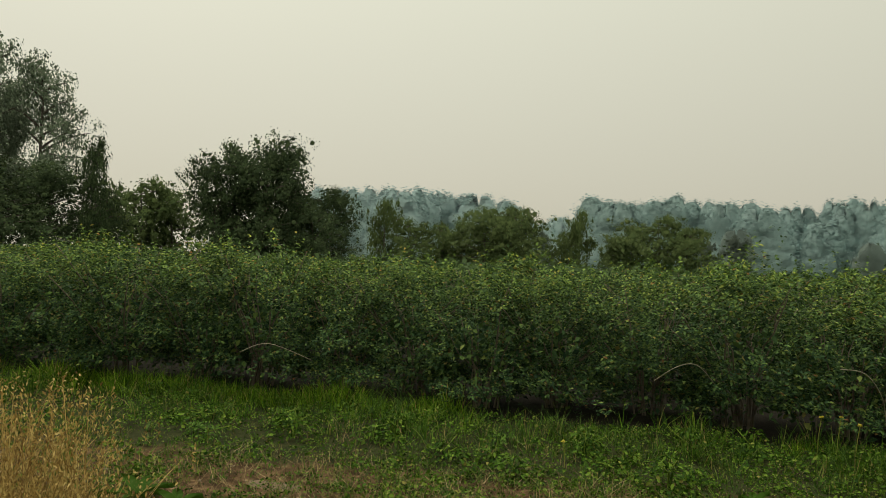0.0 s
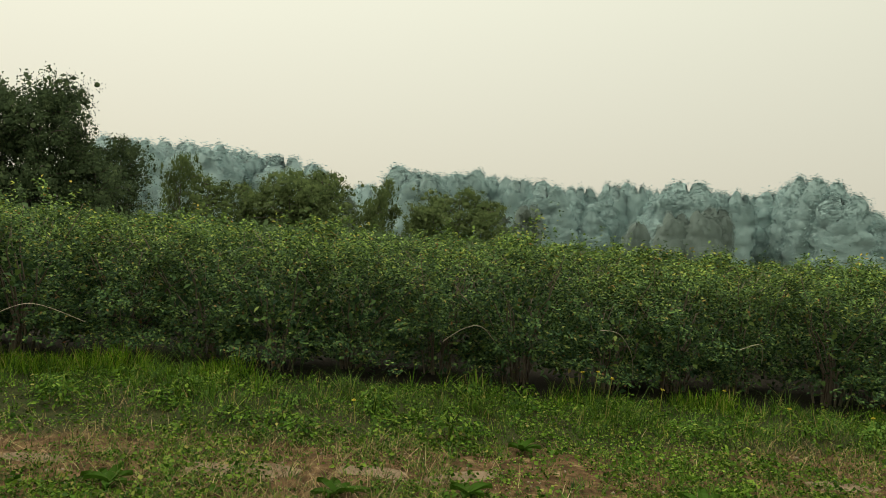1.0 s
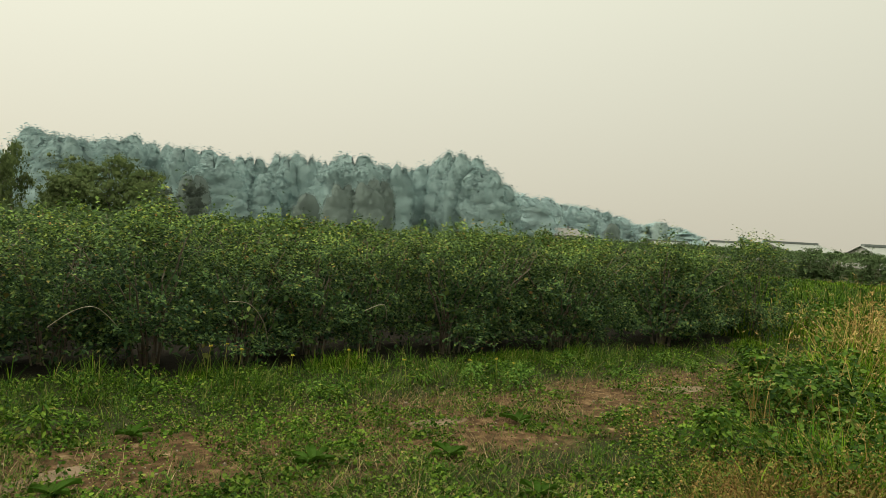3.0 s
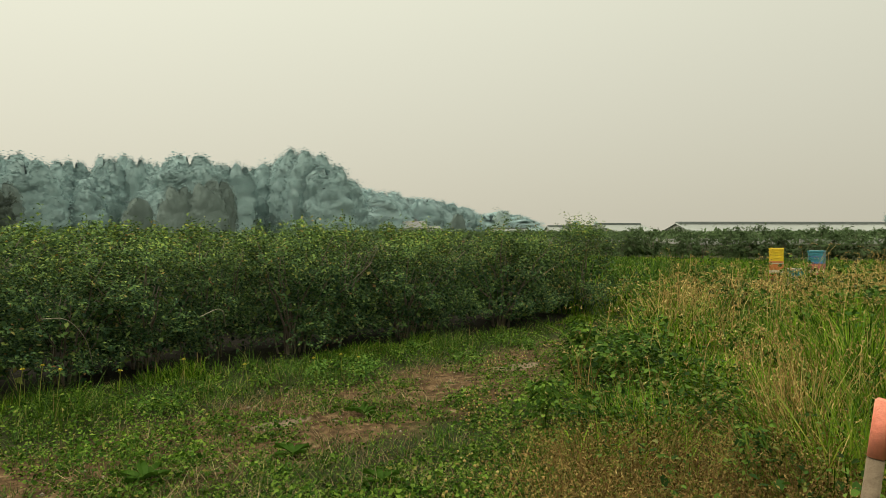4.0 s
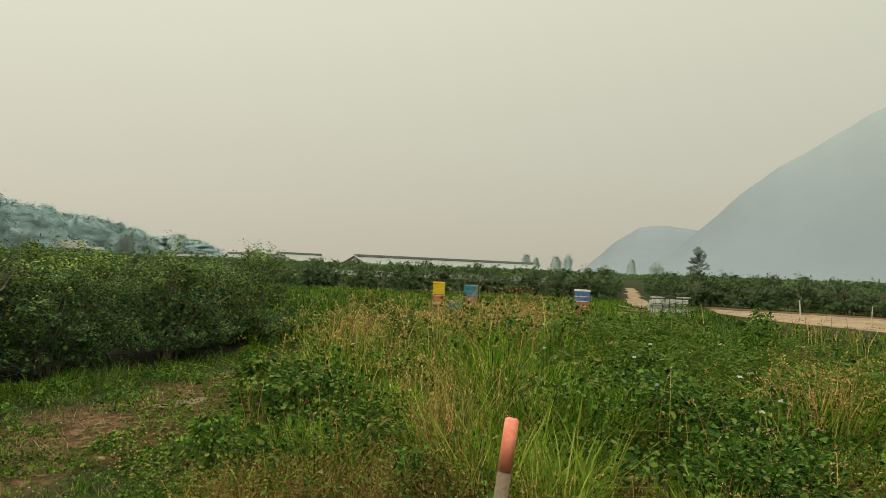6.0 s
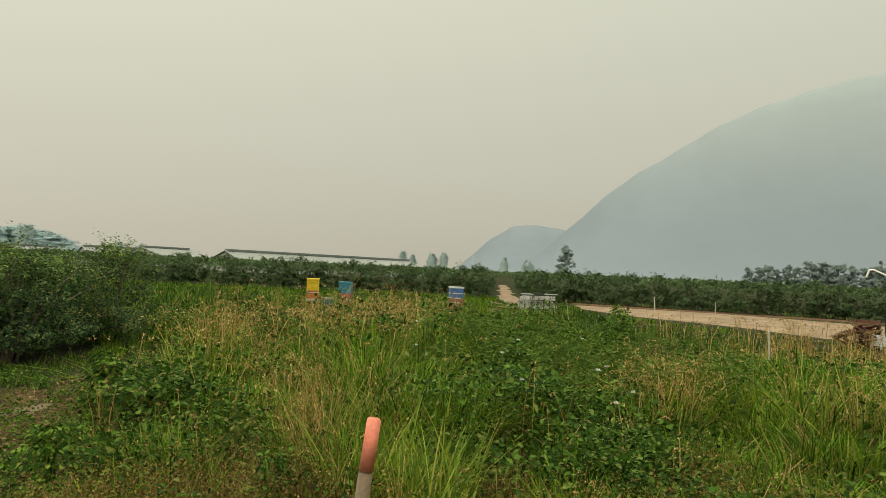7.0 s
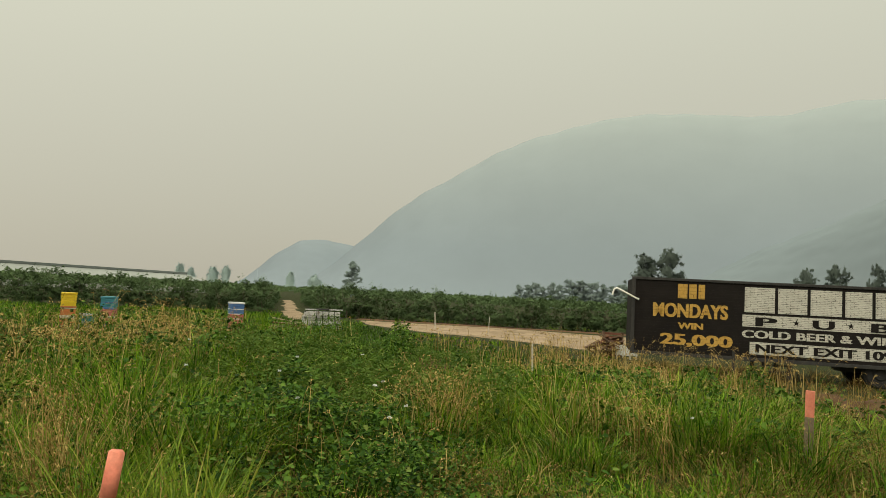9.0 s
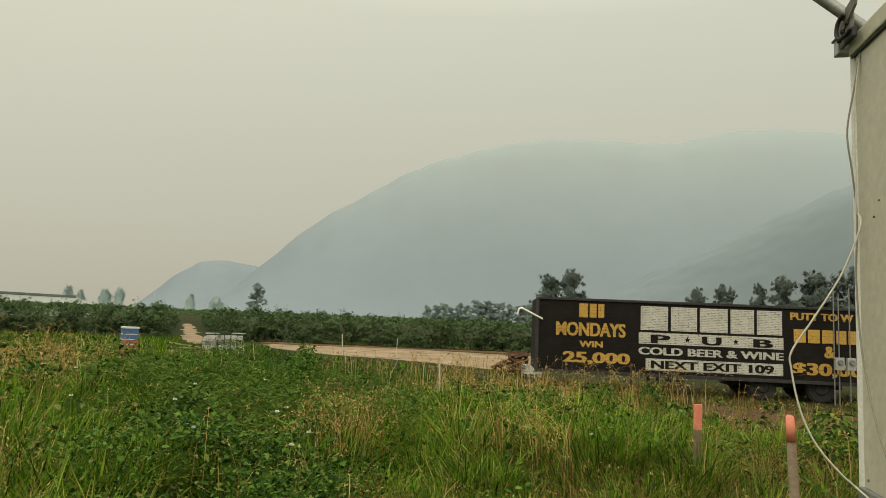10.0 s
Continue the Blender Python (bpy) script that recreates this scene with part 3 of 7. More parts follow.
# ---------------------------------------------------------------- trees
def tree_meshes(seed, height, spread, base, n_clumps, per, leaf, limbs=9, taper=0.75, clump=0.12, tumble=0.45, core=1.1, round_=0.5, upright=0.9):
    """A trunk with limbs, and a crown of leaf clumps with gaps. spread: crown radius; base: height of the crown's foot."""
    rng = np.random.default_rng(seed)
    s = np.linspace(0, 1, 8)
    wob = np.cumsum(rng.normal(0, 0.012 * height, (8, 2)), 0)
    trunk_p = np.stack([wob[:, 0], wob[:, 1], s * height * 0.92], 1)
    trunk_p[0, 2] = -0.4
    wood = [tube(trunk_p, height * 0.018 * (1 - 0.9 * s) + 0.01, 7)]
    ends = []
    for k in range(limbs):
        h = base + (height * 0.9 - base) * (k + rng.uniform(0, 0.8)) / limbs
        a = rng.uniform(0, 6.283)
        prof = math.sin(math.pi * min(1, max(0.08, ((h - base) / (height - base)) ** taper)) * 0.93 + 0.12)
        r = spread * max(0.25, prof) * rng.uniform(0.7, 1.1)
        root = np.array([np.interp(h, trunk_p[:, 2], trunk_p[:, 0]), np.interp(h, trunk_p[:, 2], trunk_p[:, 1]), h])
        end = root + np.array([math.cos(a) * r, math.sin(a) * r, r * rng.uniform(0.05, 0.5)])
        q = np.linspace(0, 1, 5)[:, None]
        p = root + (end - root) * q + np.array([0, 0, 1]) * (q * (1 - q)) * r * 0.25
        wood.append(tube(p, height * 0.007 * (1 - 0.85 * q[:, 0]) + 0.006, 5))
        ends.append((root, end, r))
    cs, ws = [], []
    for k in range(n_clumps):
        root, end, r = ends[rng.integers(len(ends))]
        q = rng.uniform(0.25, 1.08)
        c = root + (end - root) * q + rng.normal(0, 0.16 * spread, 3) * np.array([1, 1, 0.9])
        c[2] = min(max(c[2], base * 0.8), height * rng.uniform(0.94, 1.0))
        cs.append(c)
    cs = np.array(cs)
    off = unit(rng.normal(0, 1, (n_clumps, per, 3))) * (clump * spread * rng.uniform(0.9, 2.2, (n_clumps, per, 1)) * rng.uniform(0.7, 1.3, (n_clumps, 1, 1))) * np.array([1, 1, upright * 0.9])
    pos = (cs[:, None] + off).reshape(-1, 3)
    out = unit(pos - np.array([0, 0, (height + base) / 2]))
    flat = np.array([1, 1, 0.0])
    lit = unit(unit(off.reshape(-1, 3)) * flat * 0.4 + unit(pos * flat) + np.array([0, 0, round_]))
    lump = ICO[1]
    nv = len(lump[0])
    r_core = clump * spread * core * rng.uniform(0.7, 1.25, (n_clumps, 1, 1)) * rng.uniform(0.75, 1.25, (n_clumps, nv, 1))
    core_v = (cs[:, None] + lump[0][None] * r_core * np.array([1, 1, upright])).reshape(-1, 3)
    core_f = (lump[1][None] + np.arange(n_clumps)[:, None, None] * nv).reshape(-1, 3)
    core_n = unit(np.tile(lump[0] * flat, (n_clumps, 1)) * 0.4 + unit(core_v * flat) + np.array([0, 0, round_]))
    face = unit(lit + rng.normal(0, tumble, pos.shape))
    way = out * 0.3 + rng.normal(0, 0.8, pos.shape)
    soft_n = unit(lit * (1.2 - tumble) + face * tumble)
    crown = join([leaves(pos, way, leaf, leaf * 0.62, rng, 0.25, face), (core_v, core_f)])
    return join(wood), crown, np.concatenate([np.repeat(soft_n, 4, 0), core_n])


def tree_kind(seed, leafmat, barkmat, **kw):
    w, l, nrm = tree_meshes(seed, **kw)
    me = mesh_np("crown", *l, leafmat)
    me.polygons.foreach_set("use_smooth", np.ones(len(me.polygons), bool))
    me.normals_split_custom_set_from_vertices(nrm.tolist())     # leaf masses shade as rounded clumps
    return mesh_np("trunk", *w, barkmat), me


def tree(kind, x, y, label, group="", turn=0.0, scale=1.0, wide=1.0, name="tree", z=None):
    ob = empty(name, pose(x, y, float(ground_z(x, y)) if z is None else z, 0, 0, turn), label, "tree", group)
    ob.scale = (scale * wide, scale * wide, scale)
    part("trunk", kind[0], ob)
    part("crown", kind[1], ob)
    return ob


def at(azim, dist):
    return math.sin(radians(azim)) * dist + 0.4, math.cos(radians(azim)) * dist - 0.3


def spire_kind(seed, mat, barkmat, height, spread, puffs, flake=0.46, full=0.5):
    """A tree far off, haze painted into its materials: trunk, and one full crown swelling in leafy puffs, its outline
    feathered with leaves.
    """
    r = np.random.default_rng(seed)
    bend = r.uniform(0, 6.283, 4)

    def envelope(th, h):
        """Points and outward directions of the crown's plain outline; h runs from the skirt (0) to the top (1)."""
        wide = spread * 0.80 * np.interp(h, [0, 0.15, full, 0.78, 0.92, 1.0], [0.80, 0.98, 1.0, 0.66, 0.40, 0.08])
        wide = wide * (1 + 0.14 * np.sin(2 * th + bend[0] + 2 * h) + 0.10 * np.sin(3 * th + bend[1] - 4 * h))
        up = smooth(0.55, 1.0, h)
        z = height * np.interp(h, [0, 0.85, 0.93, 1.0], [0.05, 0.86, 0.93, 0.90])
        z = z - height * 0.17 * up * (0.5 + 0.5 * np.sin(2 * th + bend[2])) * np.interp(h, [0.93, 1.0], [1.0, 0.5])
        lean = 0.08 * spread * np.sin(3 * h + bend[3])
        out = unit(np.stack([np.cos(th) * (1.02 - up), np.sin(th) * (1.02 - up), 0.15 + up], 1))
        return np.stack([np.cos(th) * wide + lean, np.sin(th) * wide, z], 1), out

    centre, _ = envelope(r.uniform(0, 6.283, puffs), np.concatenate([r.uniform(0.0, 0.95, puffs - 6), r.uniform(0.86, 1.0, 6)]))
    size = spread * r.uniform(0.20, 0.48, puffs)

    def swell(th, h):
        p, out = envelope(th, h)
        d = np.linalg.norm((p[:, None] - centre[None]) * np.array([1, 1, 1.2]), axis=2) / size[None]
        b = np.sqrt(np.clip(1 - d ** 2, 0, 1))
        best = np.argmax(b * size[None], axis=1)
        b = b[np.arange(len(b)), best]
        lift = spread * (0.17 + 0.16 * smooth(0.5, 0.9, h)) * b * (size[best] / (0.4 * spread)) * (1 + 0.5 * smooth(0.7, 1.0, h))
        toward = unit(p + out * lift[:, None] - centre[best] + 1e-4)
        # normals lean outward so the crown shades flat, as through haze
        nrm = unit(unit(p * np.array([1, 1, 0.0]) + 1e-3) + 0.35 * toward * np.array([1, 1, 0.3]) * (b > 0)[:, None] + np.array([0, 0, 0.12]))
        return p + out * lift[:, None], out, b, nrm

    nt_, nh = 36, 34
    th, h = np.meshgrid(np.linspace(0, 6.2832, nt_, endpoint=False), np.linspace(0, 0.995, nh), indexing="ij")
    v, out, b, core_n = swell(th.ravel(), h.ravel())
    i = np.arange(nt_ * nh).reshape(nt_, nh)
    j = np.roll(i, -1, axis=0)
    quads = np.concatenate([np.stack(q_, -1).reshape(-1, 3) for q_ in ((i[:, :-1], j[:, :-1], j[:, 1:]), (i[:, :-1], j[:, 1:], i[:, 1:]))])
    core = (v - out * flake * 0.8, quads)
    n = int(22.0 * spread * height / flake ** 2)
    th, h = r.uniform(0, 6.283, n), r.uniform(0.0, 1.0, n)
    v, out, b, leaf_n = swell(th, h)
    keep = r.uniform(0, 1, n) < (0.30 + 0.70 * b) * np.interp(h, [0, 0.78, 0.92, 1.0], [0.8, 0.8, 0.55, 0.12])
    v, out, h, leaf_n = v[keep], out[keep], h[keep], leaf_n[keep]
    v = v + out * (r.normal(-0.15, 0.55, len(v)) * flake * (1 + 0.5 * smooth(0.6, 1.0, h)))[:, None] + r.normal(0, 0.25 * flake, v.shape)
    crown = leaves(v, r.normal(0, 0.6, v.shape) + np.array([0, 0, 0.7]), flake * r.uniform(0.7, 1.2, len(v)), flake * 0.7, r, 0.08, unit(out + r.normal(0, 0.3, v.shape)))
    slot = np.concatenate([np.zeros(len(quads), int), np.ones(len(crown[1]), int)])
    me = mesh_np("crown", *join([core, crown]), (list(mat), slot))
    me.polygons.foreach_set("use_smooth", np.ones(len(me.polygons), bool))
    me.normals_split_custom_set_from_vertices(np.concatenate([core_n, np.repeat(leaf_n, 4, 0)]).tolist())
    s = np.linspace(0, 1, 6)
    return mesh_np("trunk", *tube(np.stack([0.01 * height * np.sin(3 * s), 0 * s, s * height * 0.8 - 0.4 * (s == 0)], 1), height * 0.014 * (1 - 0.8 * s), 6), barkmat), me


K_DARK = [tree_kind(60 + k, M_TREE, M_BARK, height=9.0, spread=3.6, base=0.8, n_clumps=640, per=22, leaf=0.17, limbs=26, clump=0.075, tumble=0.5, core=0.5, round_=0.5) for k in range(2)]
K_COT = [tree_kind(70 + k, M_COTTON, M_BARK, height=16.0, spread=4.6, base=2.5, n_clumps=560, per=26, leaf=0.23, limbs=30, clump=0.066, tumble=0.5, core=0.45, round_=0.6) for k in range(2)]
K_WILLOW = [tree_kind(80 + k, M_WILLOW, M_BARK, height=5.0, spread=2.8, base=0.3, n_clumps=330, per=20, leaf=0.15, limbs=16, clump=0.085, core=0.6, round_=0.6) for k in range(3)]
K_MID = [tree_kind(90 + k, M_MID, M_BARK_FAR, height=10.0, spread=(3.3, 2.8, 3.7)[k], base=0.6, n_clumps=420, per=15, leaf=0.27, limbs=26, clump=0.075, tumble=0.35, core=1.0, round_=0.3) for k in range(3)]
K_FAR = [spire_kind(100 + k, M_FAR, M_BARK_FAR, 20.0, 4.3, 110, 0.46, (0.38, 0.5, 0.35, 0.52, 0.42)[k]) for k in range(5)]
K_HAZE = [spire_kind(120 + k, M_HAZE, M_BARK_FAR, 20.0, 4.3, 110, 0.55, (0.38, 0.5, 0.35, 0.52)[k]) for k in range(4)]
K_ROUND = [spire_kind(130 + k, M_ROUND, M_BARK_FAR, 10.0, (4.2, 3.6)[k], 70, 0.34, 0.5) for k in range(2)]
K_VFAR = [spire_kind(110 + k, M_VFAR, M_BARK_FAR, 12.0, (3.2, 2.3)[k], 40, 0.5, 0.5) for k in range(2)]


# the thicket behind the bushes
for a, d, h, w, k in ((-35.0, 52, 15.2, 0.75, 0), (-31.0, 52, 14.6, 0.66, 1), (-33.2, 56, 13.6, 0.7, 1), (-39.0, 50, 15.6, 0.9, 0)):
    tree(K_COT[k], *at(a, d), "tall airy cottonwood with silvery green leaves", "cottonwoods by the field", a * 37, h / 16.0, w, "cottonwood_tree")
for a, d, h, w, k in ((-15.4, 44, 9.2, 0.92, 0), (-19.0, 44, 7.6, 0.72, 1), (-17.3, 45, 8.5, 0.78, 1), (-12.6, 45, 7.2, 0.85, 0), (-9.8, 45, 6.2, 0.9, 1), (-11.2, 44, 5.6, 1.2, 0), (-30.5, 44, 6.4, 1.1, 0), (-34.5, 42, 6.6, 1.2, 1), (-27.4, 43, 8.0, 0.40, 1), (-27.0, 45, 4.6, 1.1, 0)):
    tree(K_DARK[k], *at(a, d), "dense dark green broadleaf tree at the field edge", "dark trees at the field edge", a * 51, h / 9.0, w, "broadleaf_tree")
for a, d, h, w, k in ((-24.3, 47, 6.2, 0.9, 0), (-21.8, 48, 5.8, 0.9, 1), (-5.3, 60, 7.0, 0.4, 2), (-3.2, 62, 5.7, 1.0, 0), (-0.6, 63, 5.4, 0.9, 1), (3.2, 60, 6.4, 1.0, 2), (5.4, 61, 6.2, 0.9, 0), (1.4, 64, 5.6, 0.9, 1), (5.2, 60, 6.8, 0.9, 2), (15.3, 62, 5.5, 0.95, 1), (17.1, 62, 6.4, 1.0, 0), (19.2, 62, 5.5, 0.95, 2), (13.6, 63, 4.6, 0.8, 0), (11.0, 62, 6.9, 0.45, 1), (9.6, 63, 4.9, 0.7, 2)):
    tree(K_WILLOW[k], *at(a, d), "olive green willow shrub behind the bush rows", "willow shrubs", a * 77, h / 5.0, w, "willow_shrub")
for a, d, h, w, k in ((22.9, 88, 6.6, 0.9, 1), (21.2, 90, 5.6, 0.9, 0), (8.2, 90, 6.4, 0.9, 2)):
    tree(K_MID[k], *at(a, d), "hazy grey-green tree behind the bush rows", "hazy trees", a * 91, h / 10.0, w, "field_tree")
# woods and poplars far off: heading, height of the top and half width, all in degrees
WOOD = [(-10.5, 6.0, 0.6), (-9.4, 5.7, 0.6), (-8.4, 6.03, 0.67), (-7.4, 5.57, 0.48), (-6.5, 5.66, 0.48), (-5.7, 6.22, 0.57), (-4.7, 6.03, 0.57), (-3.9, 6.11, 0.67), (-2.5, 6.27, 0.67), (-1.7, 6.02, 0.57), (-0.9, 6.19, 0.67), (0.2, 5.90, 0.43), (1.5, 5.95, 0.57), (2.7, 5.99, 0.57), (4.2, 5.57, 0.57), (5.2, 5.50, 0.48), (6.1, 4.82, 0.43), (7.0, 4.33, 0.43), (7.9, 3.88, 0.43), (9.4, 4.30, 0.57), (10.3, 4.32, 0.48)]
ROW_WEST = [(12.5, 5.48, 0.43), (13.0, 6.13, 0.67), (14.2, 5.43, 0.67), (14.8, 5.67, 0.38), (15.6, 5.53, 0.43), (16.3, 5.51, 0.43), (17.1, 5.55, 0.38), (18.0, 6.21, 0.57), (19.0, 5.81, 0.57), (20.1, 5.42, 0.48), (21.6, 5.64, 0.43), (22.3, 5.60, 0.38), (23.4, 5.61, 0.67), (24.8, 5.30, 0.57), (26.2, 4.99, 0.48), (26.9, 5.18, 0.38), (27.5, 5.32, 0.38), (28.3, 3.51, 0.38), (29.0, 4.41, 0.48), (29.6, 5.66, 0.38), (30.4, 5.24, 0.38), (31.1, 5.72, 0.52), (31.8, 5.76, 0.29), (32.6, 5.35, 0.43), (33.5, 5.40, 0.38)]
ROW_EAST = [(34.6, 5.80, 0.62), (35.4, 6.13, 0.71), (36.3, 5.43, 0.52), (37.4, 5.49, 0.57), (38.1, 5.58, 0.33), (38.8, 5.14, 0.38), (39.5, 5.51, 0.38), (40.4, 5.13, 0.43), (41.5, 5.61, 0.52), (42.2, 5.60, 0.43), (43.1, 6.29, 0.43), (43.8, 6.65, 0.52), (44.7, 6.73, 0.52), (45.5, 6.44, 0.57), (46.4, 5.69, 0.62), (47.6, 4.54, 0.57)]
FAR_WOOD = [(48.4, 3.61, 0.52), (49.2, 3.83, 0.67), (50.2, 3.69, 0.57), (51.2, 3.51, 0.52), (52.0, 3.40, 0.38), (52.9, 3.08, 0.43), (53.7, 2.93, 0.48), (54.4, 2.96, 0.43), (55.2, 2.91, 0.43), (56.5, 2.56, 0.43), (57.2, 2.29, 0.43), (58.0, 1.80, 0.43), (58.8, 1.66, 0.48), (60.2, 1.21, 0.57), (60.8, 1.85, 0.57), (61.6, 1.67, 0.48), (62.5, 1.33, 0.52)]
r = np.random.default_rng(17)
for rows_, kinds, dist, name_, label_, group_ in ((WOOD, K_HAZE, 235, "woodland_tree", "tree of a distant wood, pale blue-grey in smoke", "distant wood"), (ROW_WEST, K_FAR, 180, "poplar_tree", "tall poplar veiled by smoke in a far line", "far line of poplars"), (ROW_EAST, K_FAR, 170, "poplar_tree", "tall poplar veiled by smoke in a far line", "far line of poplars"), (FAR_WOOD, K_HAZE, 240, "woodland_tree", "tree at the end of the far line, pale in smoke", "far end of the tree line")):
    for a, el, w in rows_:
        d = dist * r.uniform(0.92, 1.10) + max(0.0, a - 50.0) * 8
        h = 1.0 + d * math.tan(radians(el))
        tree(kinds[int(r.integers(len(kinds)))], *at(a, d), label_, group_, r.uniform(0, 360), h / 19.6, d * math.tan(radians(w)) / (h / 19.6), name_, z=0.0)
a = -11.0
while a < 56.0:                                   # trees behind the line, in a paler haze-painted colour
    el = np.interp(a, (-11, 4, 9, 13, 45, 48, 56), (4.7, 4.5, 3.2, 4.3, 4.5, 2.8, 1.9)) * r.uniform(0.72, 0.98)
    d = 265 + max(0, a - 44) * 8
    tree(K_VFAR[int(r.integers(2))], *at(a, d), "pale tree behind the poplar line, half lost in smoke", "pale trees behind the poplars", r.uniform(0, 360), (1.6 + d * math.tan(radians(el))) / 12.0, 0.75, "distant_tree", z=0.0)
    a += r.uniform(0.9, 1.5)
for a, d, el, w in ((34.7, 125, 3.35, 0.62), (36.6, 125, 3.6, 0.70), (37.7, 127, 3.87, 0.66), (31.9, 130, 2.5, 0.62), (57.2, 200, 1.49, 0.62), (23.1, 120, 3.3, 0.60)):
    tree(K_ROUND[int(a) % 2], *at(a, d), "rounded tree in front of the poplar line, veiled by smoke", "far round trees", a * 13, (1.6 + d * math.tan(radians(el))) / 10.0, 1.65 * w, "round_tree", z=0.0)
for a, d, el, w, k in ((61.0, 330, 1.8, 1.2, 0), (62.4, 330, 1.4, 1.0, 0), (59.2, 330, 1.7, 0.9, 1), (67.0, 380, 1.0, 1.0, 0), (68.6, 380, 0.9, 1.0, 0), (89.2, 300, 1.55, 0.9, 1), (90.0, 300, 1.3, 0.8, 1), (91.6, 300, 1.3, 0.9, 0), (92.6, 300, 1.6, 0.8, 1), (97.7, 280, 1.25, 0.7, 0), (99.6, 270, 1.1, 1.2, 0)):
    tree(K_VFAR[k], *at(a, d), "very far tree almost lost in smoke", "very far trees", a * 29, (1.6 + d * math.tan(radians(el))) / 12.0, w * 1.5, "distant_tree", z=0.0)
M_DIM = veiled("haze_paint_grey", (0.18, 0.22, 0.20))[1]
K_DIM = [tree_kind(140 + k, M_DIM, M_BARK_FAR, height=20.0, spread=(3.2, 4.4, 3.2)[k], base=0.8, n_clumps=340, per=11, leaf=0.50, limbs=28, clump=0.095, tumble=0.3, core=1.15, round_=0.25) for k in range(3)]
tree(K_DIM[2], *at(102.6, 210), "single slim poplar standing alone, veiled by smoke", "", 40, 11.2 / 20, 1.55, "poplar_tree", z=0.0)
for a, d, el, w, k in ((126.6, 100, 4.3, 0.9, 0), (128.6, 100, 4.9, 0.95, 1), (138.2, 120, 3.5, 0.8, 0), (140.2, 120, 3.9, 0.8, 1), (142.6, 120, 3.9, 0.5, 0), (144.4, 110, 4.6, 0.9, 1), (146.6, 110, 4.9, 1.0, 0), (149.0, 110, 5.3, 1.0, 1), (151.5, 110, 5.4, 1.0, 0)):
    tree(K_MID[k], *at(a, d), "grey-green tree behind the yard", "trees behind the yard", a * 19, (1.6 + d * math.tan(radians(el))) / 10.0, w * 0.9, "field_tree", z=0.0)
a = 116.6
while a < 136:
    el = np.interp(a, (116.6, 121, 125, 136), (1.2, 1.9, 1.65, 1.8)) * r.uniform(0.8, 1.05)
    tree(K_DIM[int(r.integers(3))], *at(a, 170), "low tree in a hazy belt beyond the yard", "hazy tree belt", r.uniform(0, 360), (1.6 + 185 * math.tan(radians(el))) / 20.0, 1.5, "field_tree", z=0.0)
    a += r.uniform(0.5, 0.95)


# ---------------------------------------------------------------- mountain
def mountain(name, prof, dist, depth, material, label):
    """A ridge seen across the valley: height by heading, rising from its foot to its crest and on behind."""
    az, el = np.array(prof).T
    A = np.linspace(az[0], az[-1], 400)
    E = np.interp(A, az, el)
    w_ = np.hanning(27)
    E = np.convolve(np.pad(E, 13, mode='edge'), w_ / w_.sum(), mode='valid')
    E = E + 0.04 * np.sin(A * 2.1) * (E > 1.5) + 0 * E
    S = np.linspace(0, 1.25, 40)
    rows = []
    for s in S:
        d = dist + depth * s
        crest = (dist + depth) * np.tan(np.radians(E))
        h = crest * np.sin(np.minimum(s, 1.25) * math.pi / 2) ** 1.1
        h = h + (4 * (field(A * 1.3, A * 0 + s * 40, 1.7) - 0.5) + 2 * (field(A * 3, A * 0 + s * 90, 1.7) - 0.5)) * np.minimum(1, crest / 80)
        rows.append(np.stack([np.sin(np.radians(A)) * d, np.cos(np.radians(A)) * d, h - 2], 1))
    v = np.concatenate(rows)
    n = len(A)
    i = (np.arange(len(S) - 1)[:, None] * n + np.arange(n - 1)[None]).ravel()
    ob = new(name, mesh_np(name, v, np.stack([i, i + n, i + n + 1, i + 1], 1), material))
    ob.data.polygons.foreach_set("use_smooth", np.ones(len(ob.data.polygons), bool))
    return tagged(ob, label, "mountain", kind="structure")


mountain("mountain", [(98, 0.0), (100.5, 1.5), (102.4, 3.5), (105.5, 6.3), (107.7, 8.4), (110, 9.2), (113, 11.3), (116, 12.8), (120.2, 14.0), (124, 14.9), (127.8, 15.1), (132.4, 14.8), (136.4, 14.3), (139.4, 15.1), (142.7, 15.3), (146.2, 14.8), (150, 14.2), (160, 12), (175, 9), (200, 6), (230, 0.5)], 1500, 900, M_MOUNT, "broad forested mountain, painted pale blue-grey with smoke haze")
mountain("hill", [(92.8, 0.0), (94, 0.6), (96.1, 2.5), (98.2, 4.0), (100.4, 4.15), (102.5, 3.8), (105, 3.0), (109, 0.5)], 2100, 500, M_MOUNT, "low hill at the mountain's foot, painted pale with smoke haze")
mountain("ridge", [(130, 2.0), (134.7, 4.7), (141, 7.4), (145, 9.5), (148.7, 11.1), (153, 12), (162, 10), (180, 3)], 1300, 150, M_MOUNT2, "nearer mountain spur with painted smoke haze")


# ---------------------------------------------------------------- trailer signs and yard
M_BLACK = rough_mat("faded_black_paint", (0.010, 0.008, 0.007), (0.020, 0.016, 0.014), 1.2, 0.8, 0.25, fine=18.0, spots=((0.05, 0.04, 0.033), 0.33))
M_BLACK.node_tree.nodes["Principled BSDF"].inputs["Specular IOR Level"].default_value = 0.15
M_GOLD = rough_mat("weathered_gold_paint", (0.50, 0.28, 0.05), (0.62, 0.38, 0.08), 3.0, 0.75, 0.2, fine=30.0, spots=((0.10, 0.07, 0.03), 0.37))
